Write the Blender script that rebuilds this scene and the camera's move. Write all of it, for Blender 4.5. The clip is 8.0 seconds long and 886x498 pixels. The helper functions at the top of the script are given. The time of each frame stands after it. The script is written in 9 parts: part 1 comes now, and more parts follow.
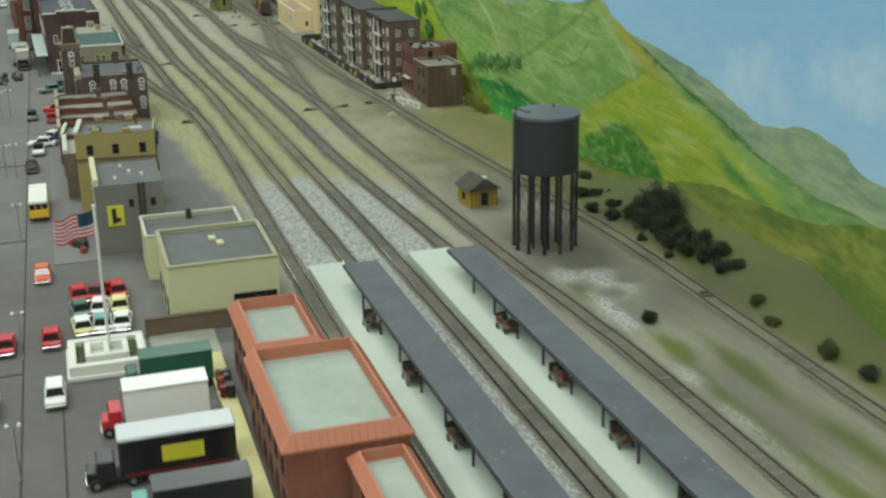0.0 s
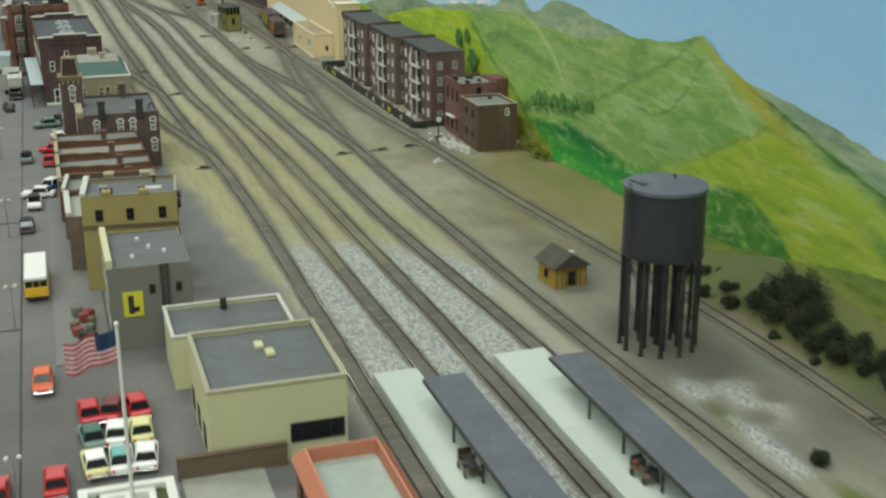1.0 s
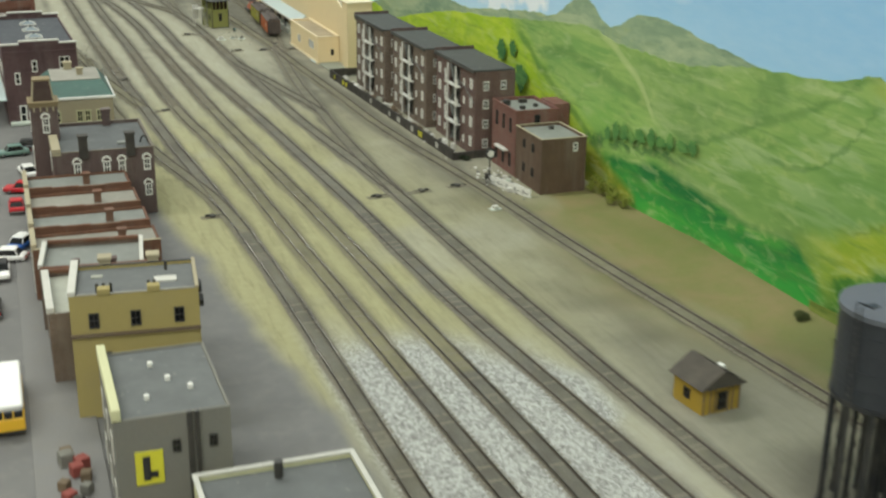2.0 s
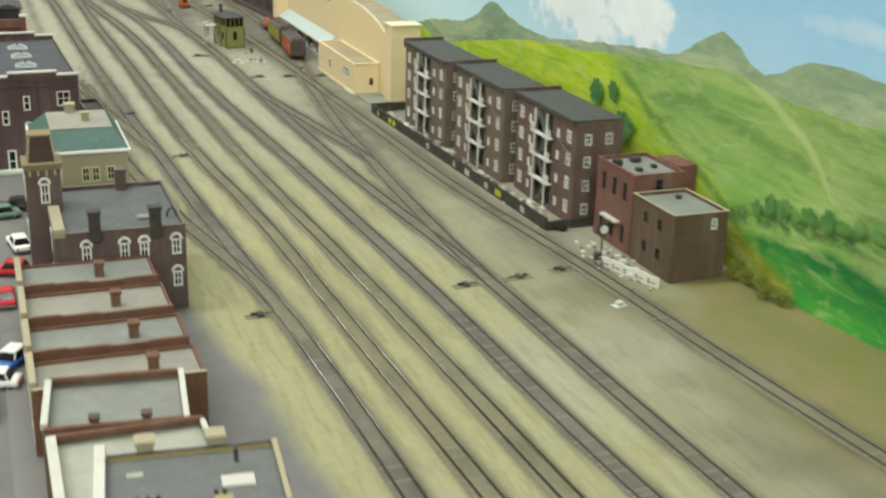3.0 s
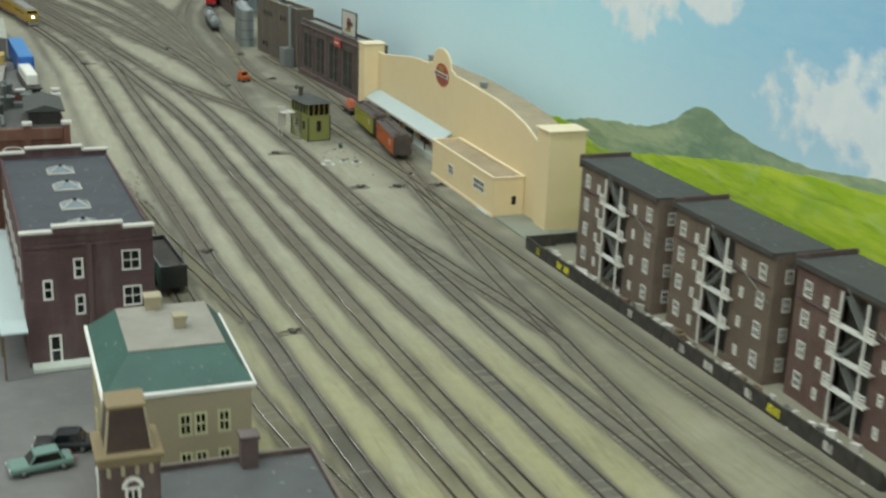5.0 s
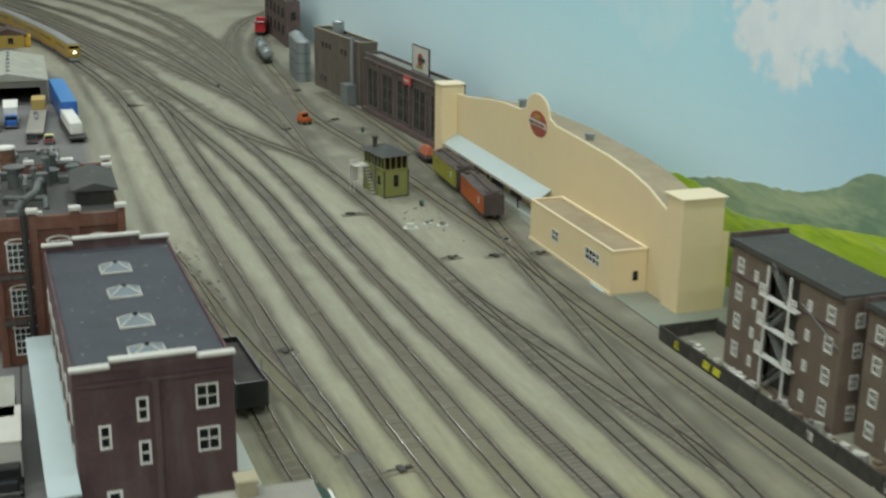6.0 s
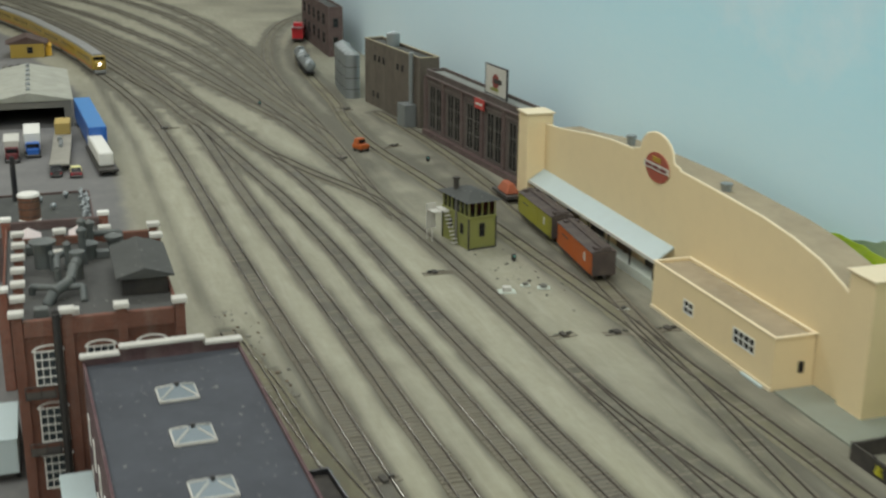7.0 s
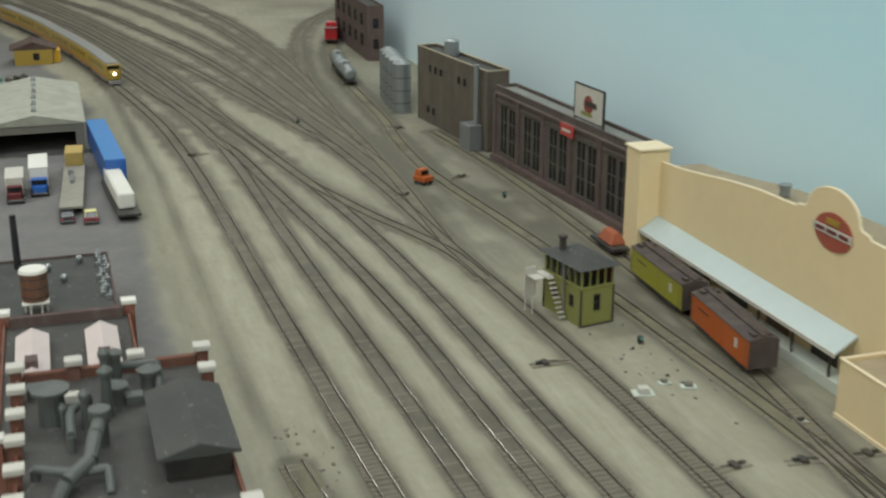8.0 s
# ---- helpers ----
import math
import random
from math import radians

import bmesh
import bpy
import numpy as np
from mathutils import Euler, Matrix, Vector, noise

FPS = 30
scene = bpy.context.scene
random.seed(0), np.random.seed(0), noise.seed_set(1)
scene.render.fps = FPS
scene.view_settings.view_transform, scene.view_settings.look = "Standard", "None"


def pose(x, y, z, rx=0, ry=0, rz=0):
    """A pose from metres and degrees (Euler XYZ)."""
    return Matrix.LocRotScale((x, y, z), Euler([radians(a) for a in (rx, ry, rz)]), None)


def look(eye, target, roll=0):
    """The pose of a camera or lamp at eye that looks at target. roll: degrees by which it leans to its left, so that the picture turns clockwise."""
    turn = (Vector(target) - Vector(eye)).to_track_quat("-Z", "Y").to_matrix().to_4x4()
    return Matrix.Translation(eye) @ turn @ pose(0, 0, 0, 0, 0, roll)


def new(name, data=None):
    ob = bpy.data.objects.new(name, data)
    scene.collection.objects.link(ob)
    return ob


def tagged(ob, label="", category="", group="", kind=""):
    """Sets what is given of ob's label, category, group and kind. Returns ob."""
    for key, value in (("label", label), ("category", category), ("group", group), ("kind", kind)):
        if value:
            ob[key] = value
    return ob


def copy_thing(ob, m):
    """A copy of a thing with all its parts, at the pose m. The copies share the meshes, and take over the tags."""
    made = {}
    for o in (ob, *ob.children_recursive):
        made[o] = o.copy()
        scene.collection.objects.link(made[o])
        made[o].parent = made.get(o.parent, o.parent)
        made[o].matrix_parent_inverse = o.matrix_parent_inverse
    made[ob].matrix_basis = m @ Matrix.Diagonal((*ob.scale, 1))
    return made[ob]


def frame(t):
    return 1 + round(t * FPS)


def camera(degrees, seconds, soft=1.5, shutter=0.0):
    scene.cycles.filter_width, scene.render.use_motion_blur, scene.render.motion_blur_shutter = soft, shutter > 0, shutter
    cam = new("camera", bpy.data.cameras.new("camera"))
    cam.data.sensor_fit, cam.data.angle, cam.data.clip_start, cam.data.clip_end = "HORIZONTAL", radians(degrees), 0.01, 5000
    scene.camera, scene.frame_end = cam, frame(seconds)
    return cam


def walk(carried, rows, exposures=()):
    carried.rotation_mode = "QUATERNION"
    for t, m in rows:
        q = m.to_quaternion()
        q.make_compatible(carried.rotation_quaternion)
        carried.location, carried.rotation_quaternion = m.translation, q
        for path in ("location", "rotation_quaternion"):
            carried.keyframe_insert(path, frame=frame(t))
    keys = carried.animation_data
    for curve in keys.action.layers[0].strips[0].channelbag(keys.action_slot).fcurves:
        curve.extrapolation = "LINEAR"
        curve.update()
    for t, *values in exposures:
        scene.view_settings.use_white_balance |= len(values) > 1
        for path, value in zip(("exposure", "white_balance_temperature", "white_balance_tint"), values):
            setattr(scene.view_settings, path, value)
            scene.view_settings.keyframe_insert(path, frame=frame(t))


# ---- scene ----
cam = camera(40.0, 8.0, 2.4, 0.4)
PATH = [
    (0, (0.008, -0.062, 0.520), (0.557, 1.699, -0.111), -1.0),
    (0.5, (0.002, 0.093, 0.519), (0.554, 1.857, -0.100), -0.7),
    (1, (-0.007, 0.267, 0.517), (0.565, 2.026, -0.100), -0.2),
    (1.5, (-0.014, 0.473, 0.522), (0.591, 2.213, -0.117), 0.1),
    (1.7, (-0.016, 0.556, 0.521), (0.600, 2.288, -0.126), 0.3),
    (2.8, (-0.022, 1.021, 0.503), (0.639, 2.737, -0.147), 1.6),
    (3, (-0.022, 1.098, 0.499), (0.641, 2.814, -0.148), 1.7),
    (3.5, (-0.024, 1.272, 0.498), (0.643, 2.986, -0.149), 1.7),
    (4, (-0.034, 1.433, 0.499), (0.642, 3.147, -0.139), 2.1),
    (4.5, (-0.034, 1.582, 0.495), (0.636, 3.306, -0.122), 2.4),
    (5.8, (-0.038, 1.947, 0.499), (0.583, 3.704, -0.076), 0.8),
    (6, (-0.031, 2.003, 0.510), (0.574, 3.764, -0.071), 0.7),
    (6.5, (-0.039, 2.149, 0.519), (0.553, 3.911, -0.073), 0.4),
    (7, (-0.041, 2.320, 0.516), (0.542, 4.083, -0.078), 0.6),
    (7.5, (-0.034, 2.510, 0.518), (0.540, 4.271, -0.092), 0.3),
    (8, (-0.033, 2.684, 0.516), (0.532, 4.444, -0.106), 0.1),
]
EXPOSURES = [(0.0, -0.10, 6600, 5), (1.5, -0.05, 6700, 11), (2.6, 0.36, 7000, 12), (3.0, 0.35, 7000, 12), (3.5, 0.06, 6900, 12), (4.0, 0.02, 6600, 10), (4.5, 0.04, 6500, 10), (6.0, -0.16, 6450, 11), (7.0, -0.19, 6700, 15), (8.0, -0.19, 6700, 15)]
walk(cam, [(t, look(eye, target, roll)) for t, eye, target, roll in PATH], EXPOSURES)

# ---- light ----
world = bpy.data.worlds.new("room_air")
scene.world = world
world.use_nodes = True
world.node_tree.nodes["Background"].inputs[0].default_value = (0.80, 0.88, 1.0, 1)
world.node_tree.nodes["Background"].inputs[1].default_value = 0.05


def ceiling_lamp(x, y, watts):
    data = bpy.data.lights.new("fluorescent_light", "AREA")
    data.shape, data.size, data.size_y, data.energy, data.color = "RECTANGLE", 3.2, 0.22, watts, (0.90, 1.0, 1.0)
    lamp = new("fluorescent_light", data)
    lamp.matrix_world = pose(x, y, 2.42, 0, 0, 0)
    return lamp


LAMPS = [(-0.7, -2.0), (-0.7, 0.35), (-0.7, 2.7), (-0.4, 5.05)]
for lx, ly in LAMPS:
    ceiling_lamp(lx, ly, 50)
for lx, ly in ((1.5, 7.45), (1.5, 11.7)):
    lamp = ceiling_lamp(lx, ly, 50)
    lamp.data.size, lamp.data.size_y = 1.9, 0.9


# ---- materials ----
def lin(h, a=1.0):
    v = [int(h[i:i + 2], 16) / 255 for i in (0, 2, 4)]
    return tuple(c / 12.92 if c <= 0.04045 else ((c + 0.055) / 1.055) ** 2.4 for c in v) + (a,)


class Mat:
    """A node material under way."""

    def __init__(self, name):
        self.m = bpy.data.materials.new(name)
        self.m.use_nodes = True
        self.nt = self.m.node_tree
        self.b = self.nt.nodes["Principled BSDF"]
        self.co = self.nt.nodes.new("ShaderNodeTexCoord")

    def node(self, kind, **sockets):
        n = self.nt.nodes.new("ShaderNode" + kind)
        for k, v in sockets.items():
            n.inputs[k].default_value = v
        return n

    def link(self, a, b):
        self.nt.links.new(a, b)

    def noise(self, scale, detail=4.0, rough=0.6, stretch=None, distort=0.0):
        n = self.node("TexNoise", Scale=scale, Detail=detail, Roughness=rough, Distortion=distort)
        if stretch:
            mp = self.node("Mapping")
            mp.inputs["Scale"].default_value = stretch
            self.link(self.co.outputs["Object"], mp.inputs["Vector"])
            self.link(mp.outputs["Vector"], n.inputs["Vector"])
        else:
            self.link(self.co.outputs["Object"], n.inputs["Vector"])
        return n.outputs["Fac"]

    def ramp(self, fac, stops):
        r = self.nt.nodes.new("ShaderNodeValToRGB")
        e = r.color_ramp.elements
        e[0].position, e[0].color = stops[0]
        e[1].position, e[1].color = stops[-1]
        for p, c in stops[1:-1]:
            k = e.new(p)
            k.color = c
        self.link(fac, r.inputs["Fac"])
        return r.outputs["Color"]

    def mix(self, fac, a, b, how="MIX"):
        n = self.nt.nodes.new("ShaderNodeMix")
        n.data_type, n.blend_type = "RGBA", how
        for sock, v in ((n.inputs[0], fac), (n.inputs[6], a), (n.inputs[7], b)):
            if isinstance(v, (float, int)):
                sock.default_value = v
            elif isinstance(v, tuple):
                sock.default_value = v
            else:
                self.link(v, sock)
        return n.outputs[2]

    def math(self, op, a, b=0.0):
        n = self.nt.nodes.new("ShaderNodeMath")
        n.operation = op
        for sock, v in ((n.inputs[0], a), (n.inputs[1], b)):
            if isinstance(v, (float, int)):
                sock.default_value = v
            else:
                self.link(v, sock)
        return n.outputs[0]

    def bump(self, height, strength, dist):
        n = self.node("Bump", Strength=strength, Distance=dist)
        self.link(height, n.inputs["Height"])
        self.link(n.outputs["Normal"], self.b.inputs["Normal"])

    def finish(self, colour, rough=0.8, metal=0.0, spec=None):
        if isinstance(colour, tuple):
            self.b.inputs["Base Color"].default_value = colour
        else:
            self.link(colour, self.b.inputs["Base Color"])
        if isinstance(rough, float):
            self.b.inputs["Roughness"].default_value = rough
        else:
            self.link(rough, self.b.inputs["Roughness"])
        self.b.inputs["Metallic"].default_value = metal
        if spec is not None:
            self.b.inputs["Specular IOR Level"].default_value = spec
        return self.m


def shade(c, k):
    return tuple(min(1.0, v * k) for v in c[:3]) + (1.0,)


def painted(name, h, rough=0.6, wear=0.25, metal=0.0, spec=None, dust="8a8270"):
    """Paint or plastic with grain, faint stains and a little dust."""
    m, c = Mat(name), lin(h)
    fine = m.noise(900, 3)
    broad = m.noise(45, 4)
    col = m.mix(fine, shade(c, 1 - wear * 0.7), shade(c, 1 + wear * 0.5))
    stain = m.ramp(broad, [(0.42, (0, 0, 0, 1)), (0.72, (1, 1, 1, 1))])
    col = m.mix(m.math("MULTIPLY", stain, wear * 0.9), col, m.mix(0.55, shade(c, 0.8), lin(dust)))
    inf = m.nt.nodes.new("ShaderNodeObjectInfo")
    col = m.mix(m.math("MULTIPLY", inf.outputs["Random"], 0.16), col, shade(c, 0.6))
    m.bump(fine, 0.12, 0.0006)
    return m.finish(col, rough, metal, spec)


def brickwork(name, h, mortar, rough=0.85):
    m, c = Mat(name), lin(h)
    mp = m.node("Mapping")
    mp.inputs["Rotation"].default_value = (radians(90), 0, 0)
    geo = m.nt.nodes.new("ShaderNodeNewGeometry")
    sep = m.nt.nodes.new("ShaderNodeSeparateXYZ")
    m.link(m.co.outputs["Object"], sep.inputs[0])
    comb = m.nt.nodes.new("ShaderNodeCombineXYZ")
    m.link(m.math("ADD", sep.outputs[0], sep.outputs[1]), comb.inputs[0])
    m.link(sep.outputs[2], comb.inputs[1])
    br = m.node("TexBrick", Scale=1.0)
    br.inputs["Brick Width"].default_value, br.inputs["Row Height"].default_value = 0.0031, 0.0012
    br.inputs["Mortar Size"].default_value = 0.00016
    br.inputs["Color1"].default_value, br.inputs["Color2"].default_value = shade(c, 0.8), shade(c, 1.2)
    br.inputs["Mortar"].default_value = lin(mortar)
    m.link(comb.outputs[0], br.inputs["Vector"])
    broad = m.noise(38, 5)
    streak = m.noise(60, 4, stretch=(1, 1, 0.12))
    col = m.mix(m.ramp(broad, [(0.35, (0, 0, 0, 1)), (0.75, (0.5, 0.5, 0.5, 1))]), br.outputs["Color"], shade(c, 0.55))
    col = m.mix(m.ramp(streak, [(0.5, (0, 0, 0, 1)), (0.85, (0.35, 0.35, 0.35, 1))]), col, lin("8d867a"))
    m.bump(br.outputs["Fac"], -0.25, 0.0003)
    return m.finish(col, rough)


def roofing(name, h, rough=0.85):
    m, c = Mat(name), lin(h)
    a, b = m.noise(26, 5, 0.65), m.noise(700, 2)
    col = m.mix(m.ramp(a, [(0.3, (0, 0, 0, 1)), (0.75, (1, 1, 1, 1))]), shade(c, 0.78), shade(c, 1.22))
    col = m.mix(m.math("MULTIPLY", b, 0.5), col, shade(c, 0.7))
    spots = m.ramp(m.noise(150, 2), [(0.66, (0, 0, 0, 1)), (0.78, (0.5, 0.5, 0.5, 1))])
    col = m.mix(spots, col, lin("a8a69c"))
    m.bump(b, 0.3, 0.0005)
    return m.finish(col, rough)


def glassy(name, h, rough=0.15):
    m = Mat(name)
    return m.finish(m.mix(m.noise(200), lin(h), shade(lin(h), 0.5)), rough, 0.0, 0.6)


def foliage(name, h, h2):
    m = Mat(name)
    geo = m.nt.nodes.new("ShaderNodeNewGeometry")
    col = m.mix(geo.outputs["Random Per Island"], lin(h), lin(h2))
    col = m.mix(m.noise(60), col, shade(lin(h), 0.6))
    return m.finish(col, 0.9)


M = {}
M["brick_dark"] = brickwork("brick_dark_brown", "5a4440", "6e6560")
M["brick_sooty"] = brickwork("brick_sooty_grey_brown", "584c47", "685f59")
M["bay_frame"] = painted("grey_bay_frame", "625d56", 0.7, 0.3)
M["brick_plum"] = brickwork("brick_plum", "563c3e", "6c5a56")
M["brick_red"] = brickwork("brick_red", "8c4a37", "8a7566")
M["brick_mill"] = brickwork("brick_mill_red", "70412f", "786255")
M["brick_works"] = brickwork("brick_works_red", "74463c", "7f6a60")
M["brick_rust"] = brickwork("brick_rust", "6c4531", "7c604c")
M["brick_apt"] = brickwork("brick_weathered_brown", "6a5848", "857a70")
M["brick_olive"] = brickwork("brick_brown_plain", "5f564a", "6b6258")
M["concrete_grey"] = painted("grey_render", "77756c", 0.9, 0.35)
M["cream"] = painted("cream_render", "c9c79c", 0.75, 0.12)
M["beige"] = painted("cream_beige_render", "e7d1a4", 0.7, 0.08)
M["beige_trim"] = painted("pale_beige_trim", "ead9b6", 0.65, 0.08)
M["yellow_ochre"] = painted("ochre_plaster", "a2925a", 0.8, 0.25)
M["stone"] = painted("buff_stone", "a79c80", 0.85, 0.25)
M["terracotta"] = painted("terracotta_coping", "c07a5e", 0.65, 0.2)
M["tower_stone"] = painted("brown_weathered_stone", "877657", 0.85, 0.3)
M["roof_dark"] = roofing("dark_felt_roof", "484945")
M["roof_grey"] = roofing("grey_felt_roof", "84867f")
M["roof_slate"] = roofing("grey_slate_roof", "5b5d5c")
M["roof_mid"] = roofing("mid_grey_felt_roof", "686a68")
M["roof_pale"] = roofing("pale_grey_roof", "a6a698")
M["roof_soot"] = roofing("sooty_felt_roof", "4b4a46")
M["roof_stone"] = roofing("warm_grey_roof", "938f83")
M["roof_mint"] = roofing("pale_green_grey_roof", "a9b2a6")
M["roof_green"] = roofing("green_sheet_roof", "36594f", 0.6)
M["roof_tan"] = roofing("tan_felt_roof", "a39479")
M["awning"] = painted("pale_blue_sheet_metal", "bccac8", 0.5, 0.12)
M["white"] = painted("white_paint", "e4e2d8", 0.55, 0.12)
M["white_dull"] = painted("weathered_white_paint", "c9c6bb", 0.7, 0.3)
M["black"] = painted("black_paint", "26272a", 0.45, 0.3)
M["tank_black"] = painted("charcoal_paint", "303338", 0.5, 0.2, dust="55585c")
M["dark_iron"] = painted("dark_iron", "33312e", 0.55, 0.3)
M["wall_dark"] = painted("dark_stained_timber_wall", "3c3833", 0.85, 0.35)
M["brown_wood"] = painted("brown_timber", "6d5c48", 0.85, 0.3)
M["tie"] = painted("weathered_tie", "827b6b", 0.95, 0.4)
M["platform"] = painted("pale_concrete", "c3cabd", 0.8, 0.12)
M["canopy"] = roofing("slate_grey_canopy", "62656a")
M["dock"] = painted("pale_yellow_concrete", "d6cd92", 0.8, 0.15)
M["glass"] = glassy("window_glass_dark", "14171a")
M["skylight_glass"] = painted("hazy_skylight_glass", "7f8b90", 0.3, 0.3)
M["glass_grey"] = glassy("window_glass_hazy", "3a4144", 0.25)
M["rubber"] = painted("tyre_rubber", "1f1f1f", 0.85, 0.2)
M["chrome"] = painted("chrome", "c8c8c8", 0.2, 0.1, 1.0)
M["silver"] = painted("silver_paint", "cdd0d0", 0.4, 0.1, 0.15)
M["steel"] = painted("galvanised_steel", "9aa0a0", 0.4, 0.3, 0.6)
M["duct"] = painted("dull_grey_sheet", "5d625f", 0.6, 0.35, 0.2)
M["rail_side"] = painted("rusty_rail_side", "544c43", 0.8, 0.4)
M["rail_dull"] = painted("dull_rail_top", "6b645a", 0.5, 0.3, 0.6)
rail = Mat("worn_rail_top")
M["rail_top"] = rail.finish(rail.mix(rail.ramp(rail.noise(18, 5, stretch=(1, 0.4, 1)), [(0.50, (0, 0, 0, 1)), (0.66, (1, 1, 1, 1))]), lin("57524a"), lin("b0aba1")), 0.27, 1.0)
M["car_red"] = painted("red_enamel", "c4202a", 0.3, 0.12, spec=0.6)
M["car_orange"] = painted("orange_enamel", "e0622a", 0.35, 0.12, spec=0.6)
M["car_white"] = painted("white_enamel", "f2f0ea", 0.35, 0.05, spec=0.6)
M["car_black"] = painted("black_enamel", "1d1f22", 0.3, 0.15, spec=0.6)
M["car_blue"] = painted("blue_enamel", "1f62b4", 0.35, 0.12, spec=0.6)
M["car_teal"] = painted("teal_enamel", "5fa79f", 0.35, 0.12, spec=0.6)
M["car_green"] = painted("dark_green_enamel", "1f5a48", 0.4, 0.15, spec=0.6)
M["car_sage"] = painted("grey_green_enamel", "6c8a80", 0.35, 0.12, spec=0.6)
M["car_yellow"] = painted("school_yellow", "e6b32c", 0.4, 0.1, spec=0.6)
M["car_cream"] = painted("cream_enamel", "e2dd9c", 0.4, 0.1)
M["car_maroon"] = painted("maroon_enamel", "6b2328", 0.4, 0.15)
M["reefer_orange"] = painted("reefer_orange", "b4571c", 0.6, 0.25)
M["reefer_yellow"] = painted("reefer_yellow_green", "9a962e", 0.6, 0.25)
M["car_roof"] = painted("dusty_brown_roof", "463b37", 0.75, 0.35)
M["loco_yellow"] = painted("locomotive_yellow", "a68a38", 0.45, 0.2)
M["loco_grey"] = painted("locomotive_grey", "8a8a86", 0.5, 0.25)
M["tower_green"] = painted("olive_green_boards", "858748", 0.8, 0.3)
M["shed_yellow"] = painted("mustard_boards", "a98a2c", 0.8, 0.3)
M["sign_yellow"] = painted("yellow_sign", "d6cf3a", 0.6, 0.15)
M["sign_red"] = painted("red_sign", "b8423c", 0.5, 0.15)
M["emblem_red"] = painted("faded_emblem_red", "a8513f", 0.6, 0.3)
M["flag_red"] = painted("flag_red", "c9434c", 0.8, 0.1)
M["flag_white"] = painted("flag_white", "e6dede", 0.8, 0.1)
M["flag_blue"] = painted("flag_blue", "3d5875", 0.8, 0.1)
M["hedge"] = foliage("low_hedge", "4d5530", "6b7340")
M["bush"] = foliage("dark_bush", "2c3424", "4d5a38")
M["bush_light"] = foliage("olive_bush", "4a5530", "6d7442")
M["scrub"] = foliage("yellow_green_scrub", "7d8c34", "a9a84a")
M["plaster"] = painted("room_wall_paint", "d8d6cc", 0.9, 0.05)
M["crate"] = painted("mixed_luggage", "6a5138", 0.8, 0.4)
M["crate_red"] = painted("faded_red_luggage", "8a4038", 0.8, 0.35)


# ---- mesh helpers ----
def box(bm, x0, x1, y0, y1, z0, z1, m=None):
    vs = [bm.verts.new(p) for p in ((x0, y0, z0), (x1, y0, z0), (x1, y1, z0), (x0, y1, z0), (x0, y0, z1), (x1, y0, z1), (x1, y1, z1), (x0, y1, z1))]
    for f in ((3, 2, 1, 0), (4, 5, 6, 7), (0, 1, 5, 4), (1, 2, 6, 5), (2, 3, 7, 6), (3, 0, 4, 7)):
        bm.faces.new([vs[i] for i in f])
    if m:
        bmesh.ops.transform(bm, matrix=m, verts=vs)
    return vs


def cyl(bm, x, y, z0, z1, r, r2=None, n=14, m=None):
    r2 = r if r2 is None else r2
    a = [bm.verts.new((x + r * math.cos(2 * math.pi * i / n), y + r * math.sin(2 * math.pi * i / n), z0)) for i in range(n)]
    b = [bm.verts.new((x + r2 * math.cos(2 * math.pi * i / n), y + r2 * math.sin(2 * math.pi * i / n), z1)) for i in range(n)]
    bm.faces.new(a[::-1]), bm.faces.new(b)
    for i in range(n):
        bm.faces.new((a[i], a[(i + 1) % n], b[(i + 1) % n], b[i]))
    if m:
        bmesh.ops.transform(bm, matrix=m, verts=a + b)
    return a + b


def rod(bm, p, q, r, n=8):
    p, q = Vector(p), Vector(q)
    d = q - p
    m = Matrix.Translation(p) @ d.to_track_quat("Z", "Y").to_matrix().to_4x4()
    return cyl(bm, 0, 0, 0, d.length, r, r, n, m)


def frustum(bm, x0, x1, y0, y1, z0, X0, X1, Y0, Y1, z1):
    vs = [bm.verts.new(p) for p in ((x0, y0, z0), (x1, y0, z0), (x1, y1, z0), (x0, y1, z0), (X0, Y0, z1), (X1, Y0, z1), (X1, Y1, z1), (X0, Y1, z1))]
    for f in ((3, 2, 1, 0), (4, 5, 6, 7), (0, 1, 5, 4), (1, 2, 6, 5), (2, 3, 7, 6), (3, 0, 4, 7)):
        bm.faces.new([vs[i] for i in f])
    return vs


def slab(bm, pts, x0, x1):
    """A flat outline in y and z, given a thickness in x."""
    a = [bm.verts.new((x0, y, z)) for y, z in pts]
    b = [bm.verts.new((x1, y, z)) for y, z in pts]
    bm.faces.new(a), bm.faces.new(b[::-1])
    for i in range(len(pts)):
        j = (i + 1) % len(pts)
        bm.faces.new((a[j], a[i], b[i], b[j]))


def mesh_of(bm, name, material, bevel=0.0, smooth=False):
    if bevel:
        bmesh.ops.bevel(bm, geom=bm.edges[:], offset=bevel, segments=1, affect="EDGES", profile=0.5)
    bmesh.ops.recalc_face_normals(bm, faces=bm.faces[:])
    me = bpy.data.meshes.new(name)
    bm.to_mesh(me)
    bm.free()
    for mt in (material if isinstance(material, (list, tuple)) else [material]):
        me.materials.append(mt)
    if smooth:
        for p in me.polygons:
            p.use_smooth = True
    return me


def part(name, bm, material, parent, label="", bevel=0.0, smooth=False):
    me = bm if isinstance(bm, bpy.types.Mesh) else mesh_of(bm, name, material, bevel, smooth)
    ob = new(name, me)
    ob.parent = parent
    return tagged(ob, label)


